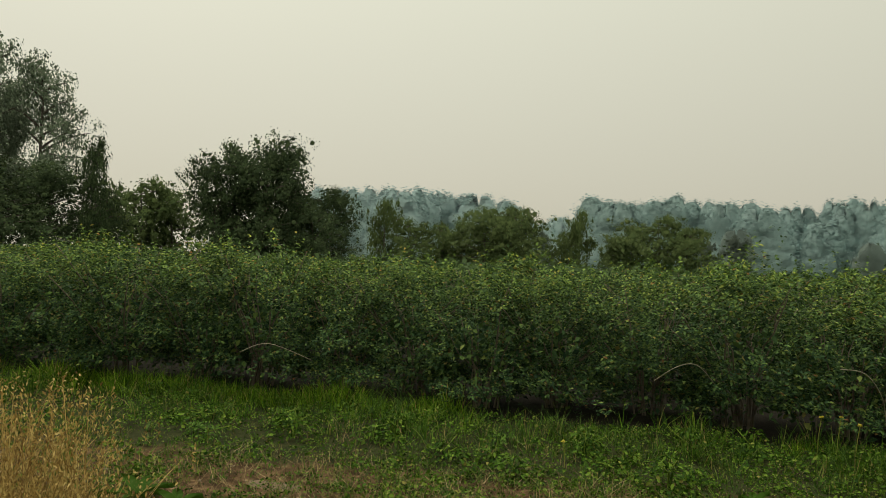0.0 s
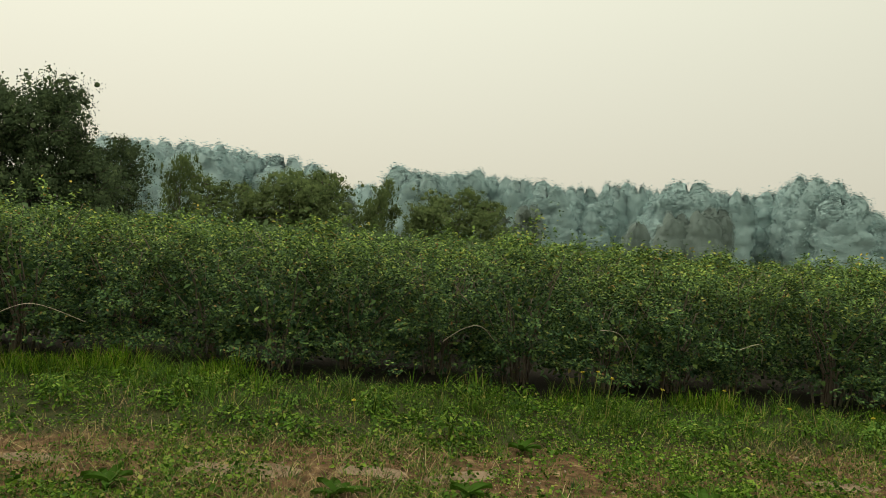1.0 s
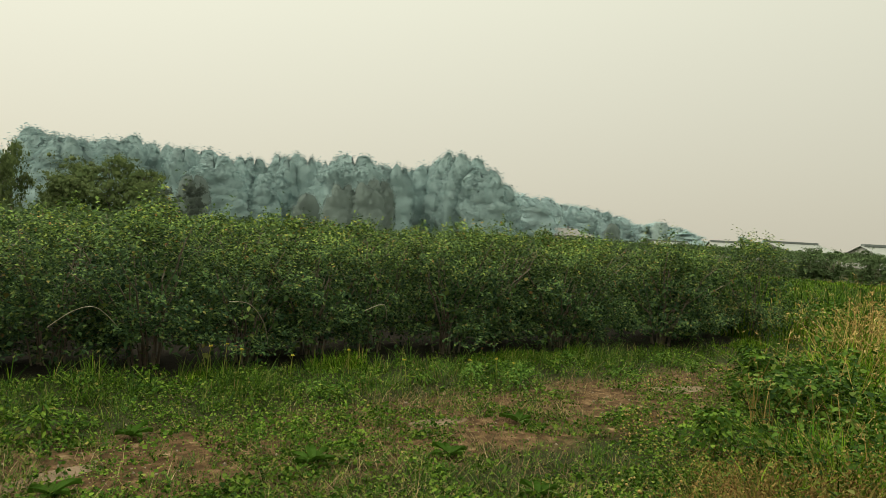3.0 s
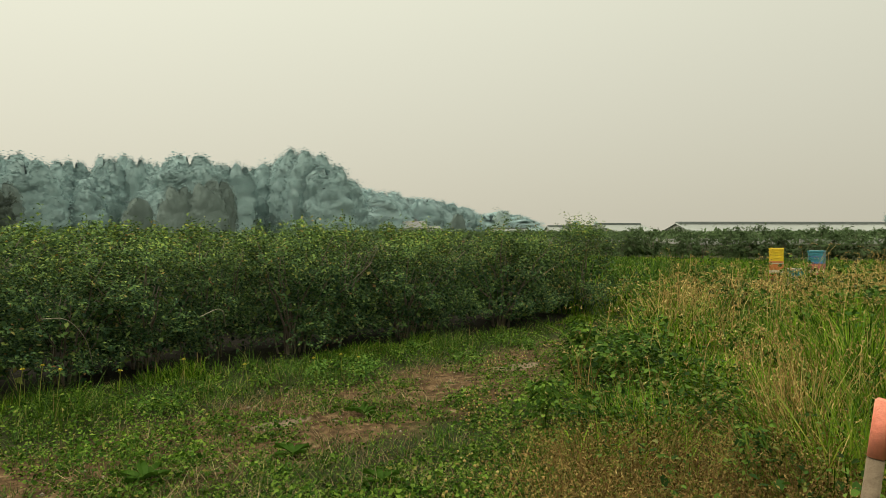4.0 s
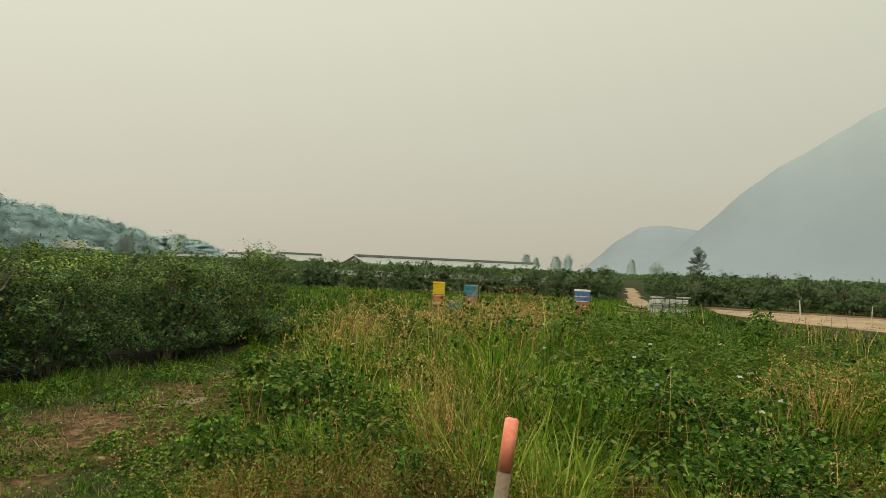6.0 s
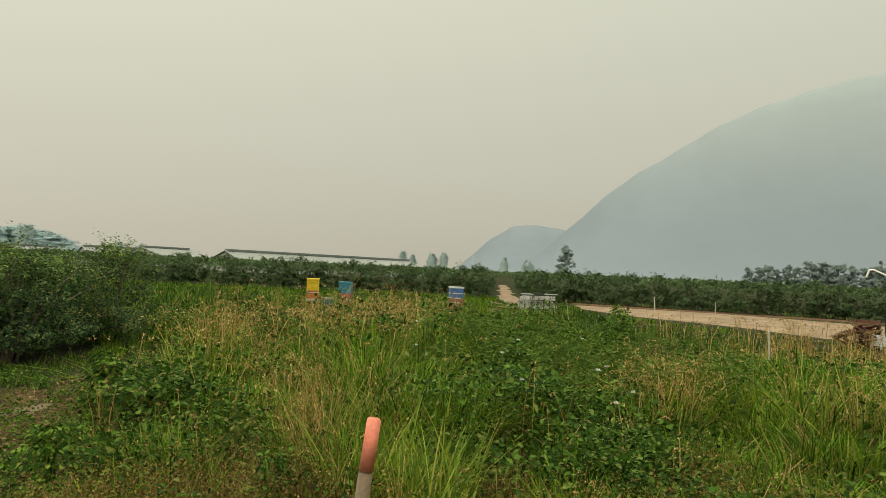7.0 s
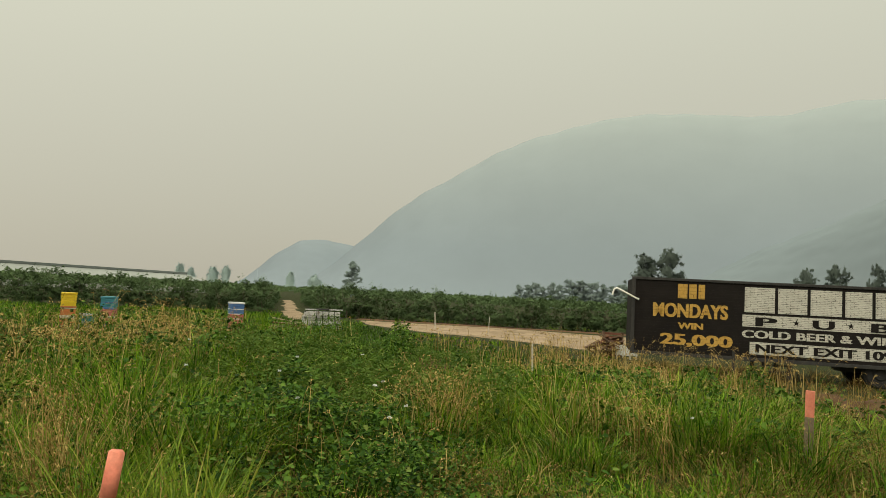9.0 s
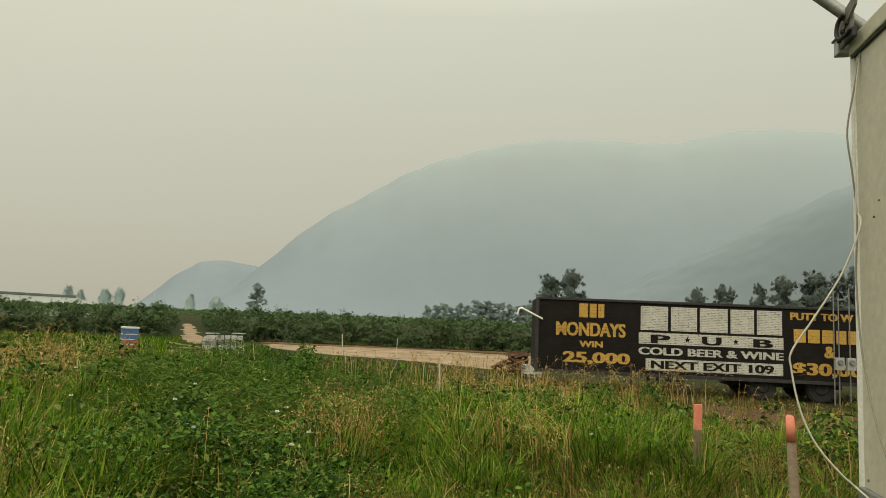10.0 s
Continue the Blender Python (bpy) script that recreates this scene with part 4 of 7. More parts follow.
M_SIGNWHITE = rough_mat("cracked_white_paint", (0.52, 0.49, 0.42), (0.66, 0.63, 0.55), 2.0, 0.8, 0.3, fine=26.0, spots=((0.06, 0.055, 0.05), 0.36))


def crack(m, period, wide):
    """Weathered paint over boards: worn lines along the board edges and short cracks across."""
    nt = m.node_tree
    p = nt.nodes["Principled BSDF"]
    tc, sep, com = nt.nodes.new("ShaderNodeTexCoord"), nt.nodes.new("ShaderNodeSeparateXYZ"), nt.nodes.new("ShaderNodeCombineXYZ")
    nt.links.new(tc.outputs["Object"], sep.inputs[0])
    nt.links.new(sep.outputs["X"], com.inputs["X"])
    nt.links.new(sep.outputs["Z"], com.inputs["Y"])
    br = nt.nodes.new("ShaderNodeTexBrick")
    br.inputs["Color1"].default_value = br.inputs["Color2"].default_value = (1, 1, 1, 1)
    br.inputs["Mortar"].default_value = (0.12, 0.11, 0.10, 1)
    br.inputs["Scale"].default_value, br.inputs["Mortar Size"].default_value = 1.0, wide
    br.inputs["Brick Width"].default_value, br.inputs["Row Height"].default_value = 0.23, period
    nt.links.new(com.outputs[0], br.inputs["Vector"])
    old = p.inputs["Base Color"].links[0].from_socket
    worn = ramp_node(nt, noise_node(nt, 9.0, 5.0), [(0.42, (0.15, 0.15, 0.15)), (0.6, (0.95, 0.95, 0.95))])
    mul = mix_col(nt, 1.0, old, br.outputs["Color"], "MULTIPLY")
    nt.links.new(mix_col(nt, worn, old, mul), p.inputs["Base Color"])


crack(M_SIGNWHITE, 0.059, 0.008)
crack(M_GOLD, 0.118, 0.006)
M_RUBBER = rough_mat("tyre_rubber", (0.015, 0.015, 0.015), (0.035, 0.033, 0.03), 5, 0.85)
M_STEEL = rough_mat("dull_steel", (0.22, 0.22, 0.21), (0.34, 0.34, 0.32), 6, 0.55, 0.15, 0.6)
M_DARKSTEEL = rough_mat("black_frame_steel", (0.02, 0.02, 0.02), (0.05, 0.045, 0.04), 4, 0.7)
M_GREYBOX = rough_mat("grey_enamel", (0.34, 0.34, 0.32), (0.44, 0.44, 0.41), 7, 0.5, 0.1)
M_WHITEWALL = rough_mat("yellowed_white_panel", (0.53, 0.485, 0.375), (0.60, 0.56, 0.445), 0.8, 0.55, 0.08, fine=14.0, spots=((0.40, 0.35, 0.25), 0.27))
M_EDGE = rough_mat("white_edge_trim", (0.74, 0.72, 0.64), (0.82, 0.80, 0.73), 3.0, 0.45, 0.05)
M_CABLE = rough_mat("off_white_hose", (0.62, 0.58, 0.48), (0.72, 0.68, 0.58), 9, 0.6, 0.05)
M_THINCABLE = rough_mat("grey_cable", (0.22, 0.20, 0.15), (0.32, 0.29, 0.22), 9, 0.6, 0.05)
M_WOOD = rough_mat("grey_weathered_wood", (0.17, 0.125, 0.085), (0.27, 0.205, 0.14), 5, 0.9, 0.5)
M_PLANK = rough_mat("tan_planks", (0.34, 0.25, 0.16), (0.46, 0.36, 0.25), 4, 0.9, 0.4)
M_RUSTWOOD = rough_mat("dark_red_brown_wood", (0.11, 0.045, 0.03), (0.20, 0.09, 0.06), 4, 0.9, 0.4)
M_BROWNWOOD = rough_mat("brown_rotten_wood", (0.10, 0.06, 0.04), (0.19, 0.12, 0.08), 4, 0.9, 0.5)
M_ORANGE = rough_mat("orange_marking_paint", (0.74, 0.21, 0.13), (0.82, 0.29, 0.19), 12, 0.7, 0.3, fine=60.0, spots=((0.35, 0.13, 0.08), 0.30))


def cyl_bm(r0, r1, z0, z1, sides=16):
    bm = bmesh.new()
    bmesh.ops.create_cone(bm, cap_ends=True, segments=sides, radius1=r0, radius2=r1, depth=z1 - z0, matrix=Matrix.Translation((0, 0, (z0 + z1) / 2)))
    return bm


def rod(name, points, radius, material, parent, label="", sides=10):
    """A round bar, pipe or cable along points."""
    cu = bpy.data.curves.new(name, "CURVE")
    cu.dimensions, cu.bevel_depth, cu.bevel_resolution, cu.use_fill_caps = "3D", radius, 2, True
    sp = cu.splines.new("POLY")
    sp.points.add(len(points) - 1)
    for k, p in enumerate(points):
        sp.points[k].co = (*p, 1)
    tmp = bpy.data.objects.new("tmp", cu)
    scene.collection.objects.link(tmp)
    me = bpy.data.meshes.new_from_object(tmp.evaluated_get(bpy.context.evaluated_depsgraph_get()))
    bpy.data.objects.remove(tmp)
    bpy.data.curves.remove(cu)
    me.name = name
    me.materials.clear()
    me.materials.append(material)
    return part(name, me, parent, label)


def curved(points, n=8):
    """More points along a smooth line through the given ones."""
    p = [Vector(q) for q in points]
    out = []
    for k in range(len(p) - 1):
        a, b, c, d = p[max(k - 1, 0)], p[k], p[k + 1], p[min(k + 2, len(p) - 1)]
        for j in range(n):
            t = j / n
            out.append(0.5 * ((2 * b) + (c - a) * t + (2 * a - 5 * b + 4 * c - d) * t * t + (3 * b - a - 3 * c + d) * t ** 3))
    return out + [p[-1]]


def words(text, x0, x1, z0, z1, depth, material, parent, name="letter", bold=0.02):
    """Raised painted letters, one mesh each, that fill the given box on a side that faces -y."""
    made = []
    for k, ch in enumerate(text):
        for body in (ch, text[:k + 1]):
            cu = bpy.data.curves.new(name, "FONT")
            cu.body, cu.size, cu.offset, cu.extrude = body, 1.0, bold, 0.01
            ob = bpy.data.objects.new("tmp", cu)
            scene.collection.objects.link(ob)
            made.append(ob)
    deps = bpy.context.evaluated_depsgraph_get()
    shapes = []
    for k, ch in enumerate(text):
        pair = []
        for ob in made[2 * k:2 * k + 2]:
            me = bpy.data.meshes.new_from_object(ob.evaluated_get(deps))
            co = np.empty(len(me.vertices) * 3, np.float32)
            me.vertices.foreach_get("co", co)
            pair.append((me, co.reshape(-1, 3)))
        if ch != " ":
            co = pair[0][1]
            co[:, 0] += pair[1][1][:, 0].max() - co[:, 0].max()
            shapes.append((pair[0][0], co))
        bpy.data.meshes.remove(pair[1][0])
    for ob in made:
        cu = ob.data
        bpy.data.objects.remove(ob)
        bpy.data.curves.remove(cu)
    every = np.concatenate([c for _, c in shapes])
    lo, hi = every.min(0), every.max(0)
    for me, co in shapes:
        nv, fc = len(co), [tuple(q.vertices) for q in me.polygons]
        thick = [(-0.028, 0.0), (0.0, 0.0012), (0.028, 0.0024)]   # three strokes side by side make it heavy
        co = np.concatenate([co + np.array([dx, 0, dz], np.float32) for dx, dz in thick])
        bpy.data.meshes.remove(me)
        me = bpy.data.meshes.new(name)
        me.from_pydata(co.tolist(), [], [tuple(i + k * nv for i in q) for k in range(3) for q in fc])
        out = np.empty_like(co)
        out[:, 0] = x0 + (co[:, 0] - lo[0]) / (hi[0] - lo[0]) * (x1 - x0)
        out[:, 2] = z0 + (co[:, 1] - lo[1]) / (hi[1] - lo[1]) * (z1 - z0)
        out[:, 1] = -depth - 0.006 - 0.4 * co[:, 2]
        me.vertices.foreach_set("co", out.ravel())
        me.name = name
        me.materials.clear()
        me.materials.append(material)
        me.update()
        part(name, me, parent)


def bars(widths, x0, x1, z0, z1, depth, material, parent, gap=0.08):
    """Plain blocks in place of a trade name."""
    total = sum(widths)
    x = x0
    for w in widths:
        ww = (x1 - x0) * w / total
        box("name_bar", (ww - gap, 0.012, z1 - z0), (x + ww / 2, -depth - 0.006, (z0 + z1) / 2), material, parent, 0.003)
        x += ww


def star_mesh(cx, cz, r, depth, material, parent):
    bm = bmesh.new()
    vs = [bm.verts.new((cx + math.sin(k * math.pi / 5) * (r if k % 2 == 0 else r * 0.42), -depth - 0.014, cz + math.cos(k * math.pi / 5) * (r if k % 2 == 0 else r * 0.42))) for k in range(10)]
    bm.faces.new(vs)
    ex = bmesh.ops.extrude_face_region(bm, geom=list(bm.faces))
    bmesh.ops.translate(bm, vec=(0, 0.008, 0), verts=[v for v in ex["geom"] if isinstance(v, bmesh.types.BMVert)])
    bmesh.ops.recalc_face_normals(bm, faces=list(bm.faces))
    part("star", bm_mesh("star", bm, material), parent)


def wheel(parent, x, y, z, r=0.5):
    bm = cyl_bm(r, r, -0.13, 0.13, 28)
    bmesh.ops.bevel(bm, geom=[e for e in bm.edges if abs(e.verts[0].co.z - e.verts[1].co.z) < 1e-5], offset=0.05, segments=2, affect="EDGES")
    bmesh.ops.transform(bm, matrix=pose(x, y, z, 90), verts=bm.verts)
    w = part("wheel", bm_mesh("wheel", bm, M_RUBBER), parent, "black rubber tyre")
    bm = cyl_bm(r * 0.52, r * 0.40, -0.03, 0.03, 20)
    bmesh.ops.transform(bm, matrix=pose(x, y - 0.14, z, 90), verts=bm.verts)
    part("rim", bm_mesh("rim", bm, M_RUBBER), w, "near-black steel rim")


# local x runs along the painted side, -y faces the lane
sign_t = empty("sign_trailer", pose(20.84, -15.14, 0, 0, 0, math.degrees(math.atan2(-0.8479, -0.5302))), "long black semi-trailer painted as a roadside sign, parked on rough ground", "trailer")
TL = 13.7
box("body", (TL, 2.40, 2.55), (TL / 2, 1.25, 1.325), M_BLACK, sign_t, 0.02, "faded black box body")
for k in range(21):
    box("slat", (TL - 0.1, 0.025, 0.113), (TL / 2, 0.040, 0.125 + 0.118 * k), M_BLACK, sign_t, 0.006)
box("top_rail", (TL, 0.06, 0.09), (TL / 2, 0.02, 2.62), M_DARKSTEEL, sign_t, 0.01, "black steel top rail")
box("bottom_rail", (TL, 0.06, 0.12), (TL / 2, 0.02, 0.03), M_DARKSTEEL, sign_t, 0.01, "black steel bottom rail")
box("corner_post", (0.12, 0.06, 2.6), (0.06, 0.012, 1.33), M_DARKSTEEL, sign_t, 0.01)
DEP = -0.024
words("MONDAYS", 0.75, 3.19, 1.31, 1.80, DEP, M_GOLD, sign_t)
words("WIN", 1.58, 2.40, 0.92, 1.14, DEP, M_GOLD, sign_t)
words("25,000", 1.02, 3.35, 0.31, 0.75, DEP, M_GOLD, sign_t)
bars((1.1, 0.9, 0.8), 1.52, 2.47, 1.98, 2.48, DEP, M_GOLD, sign_t, 0.06)
bars((1.05, 1.0, 1.05, 0.9, 0.95), 3.68, 8.68, 1.62, 2.47, DEP, M_SIGNWHITE, sign_t, 0.10)
box("name_panel", (5.0, 0.010, 0.41), (6.17, -DEP - 0.004, 1.335), M_SIGNWHITE, sign_t, 0.002, "cracked white painted panel")
for t_, a_, b_ in (("P", 4.12, 4.74), ("U", 5.90, 6.52), ("B", 7.67, 8.28)):
    words(t_, a_, b_, 1.17, 1.46, DEP + 0.012, M_BLACK, sign_t, bold=0.015)
for cx in (5.37, 7.04):
    star_mesh(cx, 1.33, 0.11, DEP, M_BLACK, sign_t)
words("COLD BEER & WINE", 3.68, 8.66, 0.75, 1.02, DEP, M_SIGNWHITE, sign_t, bold=0.015)
box("exit_panel", (4.73, 0.010, 0.41), (6.285, -DEP - 0.004, 0.415), M_SIGNWHITE, sign_t, 0.002, "cracked white painted panel")
words("NEXT EXIT 109", 4.12, 8.32, 0.27, 0.56, DEP + 0.012, M_BLACK, sign_t, bold=0.015)
words("PUTT TO W", 8.92, 11.05, 2.19, 2.45, DEP, M_GOLD, sign_t)
bars((1, 1, 1, 0.85, 0.9, 0.9), 8.99, 11.7, 1.40, 1.87, DEP, M_GOLD, sign_t, 0.07)
words("&", 10.07, 10.41, 0.90, 1.31, DEP, M_GOLD, sign_t)
words("$30,000", 9.0, 11.75, 0.22, 0.71, DEP, M_GOLD, sign_t)
for xw in (8.0, 10.0):
    for yw in (0.30, 2.2):
        wheel(sign_t, xw, yw, -0.18, 0.50)
box("axle_frame", (4.0, 0.9, 0.22), (9.0, 1.25, -0.12), M_DARKSTEEL, sign_t, 0.01)
for xl in (4.45, 5.25):
    for yl in (0.35, 2.0):
        box("landing_leg", (0.12, 0.12, 0.62), (xl, yl, -0.30), M_DARKSTEEL, sign_t, 0.008)
for zl in (-0.14, -0.36):
    box("leg_brace", (1.0, 0.05, 0.06), (4.85, 0.30, zl), M_DARKSTEEL, sign_t, 0.006)
box("support_leg", (0.07, 0.07, 0.9), (3.41, -0.02, -0.15), M_DARKSTEEL, sign_t, 0.006)
rod("roof_pipe", [(0.25, 0.0, 1.86), (-0.50, 0.0, 2.22), (-0.60, 0.0, 2.20), (-0.67, 0.0, 1.98)], 0.035, M_EDGE, sign_t, "bent white pipe")

# the meter stand in front of the sign trailer
meter = empty("meter_stand", pose(15.0, -23.4, -0.55, 0, 0, math.degrees(math.atan2(-0.8479, -0.5302))), "galvanised conduits with two grey electric meter boxes", "meter stand")
for xm in (0.0, 0.16, 0.52):
    rod("conduit", [(xm, 0, -0.1), (xm, 0, 3.9 - 0.2 * (xm == 0.16))], 0.022, M_STEEL, meter)
for xm in (0.12, 0.50):
    bx = box("meter_box", (0.28, 0.14, 0.42), (xm, -0.09, 1.30), M_GREYBOX, meter, 0.012, "grey enamel meter box")
    bm = cyl_bm(0.09, 0.08, -0.04, 0.04, 18)
    bmesh.ops.transform(bm, matrix=pose(xm, -0.19, 1.36, 90), verts=bm.verts)
    part("dial", bm_mesh("dial", bm, M_STEEL), bx)
for k, xm in enumerate((0.0, 0.52)):
    rod("wire_loop", curved([(xm, 0, 3.9), (xm - 0.12, 0, 4.05), (xm - 0.38, 0.0, 3.85), (xm - 0.33, 0, 3.45), (xm - 0.1, 0, 3.5)]), 0.012, M_DARKSTEEL, meter)

# the white trailer beside the camera: only its corner comes into view
white_t = empty("white_trailer", pose(3.25, -5.11, 0, 0, 0, math.degrees(math.atan2(0.633, -0.774))), "yellowed white box trailer with riveted side panels", "trailer")
box("side_panel", (6.5, 0.05, 2.86), (3.27, 0.03, 2.12), M_WHITEWALL, white_t, 0.006, "yellowed white side panel with small dents")
box("body", (6.44, 2.3, 2.8), (3.26, 1.22, 2.12), M_WHITEWALL, white_t, 0.02)
rod("corner_post", [(0.02, 0.03, 0.66), (0.02, 0.03, 3.56)], 0.045, M_EDGE, white_t, "rounded white corner trim", 12)
box("top_rail", (6.5, 0.07, 0.12), (3.27, 0.01, 3.61), M_WHITEWALL, white_t, 0.012, "yellowed top rail")
# solid dark strip that stands in for the shadow in the seam
box("seam_shade", (6.48, 0.05, 0.016), (3.27, 0.012, 3.54), M_DARKSTEEL, white_t, 0.003, "dark strip for the shadowed seam under the rail")
box("bottom_rail", (6.5, 0.07, 0.10), (3.27, 0.01, 0.64), M_STEEL, white_t, 0.010, "grey steel bottom rail")
for k in range(22):
    bm = bmesh.new()
    bmesh.ops.create_uvsphere(bm, u_segments=8, v_segments=5, radius=0.010, matrix=Matrix.Translation((0.12 + 0.29 * k, 0.002, 0.745)))
    part("rivet", bm_mesh("rivet", bm, M_STEEL), white_t)
rngd = np.random.default_rng(4)
for k in range(12):
    bm = bmesh.new()
    bmesh.ops.create_icosphere(bm, subdivisions=1, radius=rngd.uniform(0.005, 0.010), matrix=Matrix.Translation((rngd.uniform(0.15, 1.0), 0.003, rngd.uniform(1.0, 2.6))))
    part("rust_pit", bm_mesh("rust_pit", bm, M_BROWNWOOD), white_t, "small rusty pit")
M_BRACKET = rough_mat("weathered_brown_steel", (0.13, 0.12, 0.105), (0.24, 0.225, 0.195), 9, 0.7, 0.3, 0.3, spots=((0.07, 0.055, 0.045), 0.35))
bkt = box("bracket", (0.20, 0.03, 0.19), (0.10, -0.06, 3.71), M_BRACKET, white_t, 0.012, "bent weathered steel bracket")
gus = bmesh.new()
_tri = [gus.verts.new(p) for p in ((0.0, -0.085, 3.66), (0.30, -0.085, 3.80), (0.34, -0.085, 3.88), (0.06, -0.085, 3.82))]
gus.faces.new(_tri)
_ext = bmesh.ops.extrude_face_region(gus, geom=list(gus.faces))
bmesh.ops.translate(gus, vec=(0, 0.018, 0), verts=[q for q in _ext["geom"] if isinstance(q, bmesh.types.BMVert)])
bmesh.ops.recalc_face_normals(gus, faces=list(gus.faces))
part("gusset", bm_mesh("gusset", gus, M_BRACKET), bkt)
box("bracket_cup", (0.09, 0.10, 0.11), (-0.05, -0.03, 3.645), M_GREYBOX, bkt, 0.012)
box("cup_lip", (0.11, 0.12, 0.014), (-0.05, -0.03, 3.707), M_BRACKET, bkt, 0.004)
rod("hook", curved([(0.16, -0.10, 3.80), (0.10, -0.115, 3.76), (0.085, -0.12, 3.69), (0.13, -0.12, 3.635), (0.20, -0.11, 3.63), (0.26, -0.09, 3.655)], 5), 0.014, M_DARKSTEEL, bkt, "dark bent hook")
# dark plate standing in for shadow at the bracket
box("shadow_plate", (0.16, 0.03, 0.07), (0.20, -0.075, 3.63), M_DARKSTEEL, bkt, 0.008)
for k in range(3):
    box("bolt", (0.026, 0.03, 0.026), (0.03 + 0.07 * k, -0.085, 3.665 + 0.035 * k), M_DARKSTEEL, bkt, 0.006)
hoses = empty("hanging_hose", pose(0, 0, 0), "off-white hose looping down from the trailer corner", "hose")
rod("loop", curved([(3.19, -5.02, 2.46), (3.13, -4.97, 2.36), (3.22, -4.92, 2.06), (3.36, -4.83, 1.76), (3.47, -4.75, 1.53), (3.475, -4.75, 1.41), (3.44, -4.78, 1.16), (3.37, -4.82, 0.96), (3.27, -4.89, 0.80), (3.18, -4.95, 0.70), (3.05, -4.95, 0.62)]), 0.0065, M_CABLE, hoses)
wire = empty("hanging_wire", pose(0, 0, 0), "thin grey cable hanging down the white trailer", "cable")
rod("strand", curved([(3.12, -5.03, 3.66), (3.17, -5.01, 3.32), (3.21, -4.98, 3.0), (3.19, -4.99, 2.73), (3.17, -5.0, 2.42), (3.165, -4.97, 1.99), (3.06, -4.85, 1.49), (2.83, -4.64, 1.0), (2.6, -4.5, 0.7)]), 0.006, M_THINCABLE, wire)
rod("second_strand", curved([(3.12, -5.03, 3.66), (3.155, -5.0, 3.32), (3.165, -4.98, 3.0), (3.16, -4.98, 2.7), (3.17, -4.99, 2.44)]), 0.0045, M_CABLE, wire)
arm = empty("steel_arm", pose(0, 0, 0), "grey steel pipe fixed at the trailer's top corner", "pipe")
rod("pipe", [(3.10, -5.05, 3.68), (3.80, -4.62, 4.55)], 0.042, M_STEEL, arm, "", 14)


# ---------------------------------------------------------------- stakes
def stake(x, y, top, r, lean, turn, label, name="survey_stake", paint=0.22, flat=False):
    g = float(ground_z(x, y))
    h = top - g
    ob = empty(name, pose(x, y, g, lean[0], lean[1], turn), label, "stake", "survey stakes")
    for nm, z0, z1, mt, lb in (("shaft", -0.25, h - paint, M_WOOD, "grey weathered wooden shaft"), ("painted_tip", h - paint, h, M_ORANGE, "faded orange painted tip")):
        if flat:
            me = bm_mesh(nm, box_bm((r * 2, r, z1 - z0), (0, 0, (z0 + z1) / 2)), mt, 0.004)
        else:
            v = np.random.default_rng(int(x * 10))
            bm = cyl_bm(r * 1.02, r, z0, z1, 18)
            bmesh.ops.bevel(bm, geom=[e for e in bm.edges if abs(e.verts[0].co.z - z1) < 1e-4 and abs(e.verts[1].co.z - z1) < 1e-4], offset=0.005, segments=2, affect="EDGES")
            for q in bm.verts:
                q.co.x += 0.004 * math.sin(q.co.z * 30 + q.co.y * 90)
                if q.co.z > h - 0.02:
                    q.co.z += 0.003 * math.sin(q.co.x * 120)
            me = bm_mesh(nm, bm, mt)
            for pl in me.polygons:
                pl.use_smooth = True
        part(nm, me, ob, lb)
    return ob


stake(3.02, -0.235, 1.06, 0.0255, (6.3, 1.5), 0, "round weathered wooden stake with orange painted top in tall grass", paint=0.185)
stake(5.52, -6.16, 0.90, 0.040, (0, -1), 40, "flat wooden survey lath with orange painted top", flat=True, paint=0.25)
stake(3.09, -4.27, 1.17, 0.025, (0, 3), 0, "round weathered wooden stake with orange painted top", paint=0.15)
M_LATH = rough_mat("pale_lath", (0.52, 0.46, 0.38), (0.62, 0.57, 0.48), 6, 0.8)


def lath(x, y, h, label="thin pale marker lath standing in the grass"):
    ob = empty("marker_lath", pose(x, y, float(ground_z(x, y)), 2, 3, x * 31), label, "stake", "marker laths")
    part("lath", bm_mesh("lath", box_bm((0.06, 0.03, h + 0.2), (0, 0, h / 2 - 0.1)), M_LATH, 0.004), ob)


lath(16.0, -8.78, 0.98)
lath(34.0, -15.6, 1.0)
lath(38.5, -14.2, 1.0)


# ---------------------------------------------------------------- bee hives
def paint(name, c):
    return rough_mat(name, tuple(v * 0.85 for v in c), c, 5, 0.6, 0.1, fine=25.0, spots=((0.25, 0.2, 0.15), 0.28))


P_YEL, P_ORG, P_TEAL, P_BLUE, P_RED, P_WHT, P_GREY, P_CREAM = (paint(n, c) for n, c in (("yellow_paint", (0.80, 0.55, 0.02)), ("orange_paint", (0.62, 0.20, 0.06)), ("teal_paint", (0.05, 0.24, 0.30)), ("blue_paint", (0.08, 0.18, 0.42)), ("red_paint", (0.50, 0.14, 0.12)), ("white_paint", (0.74, 0.74, 0.72)), ("pale_grey_paint", (0.38, 0.385, 0.40)), ("cream_paint", (0.62, 0.55, 0.42))))


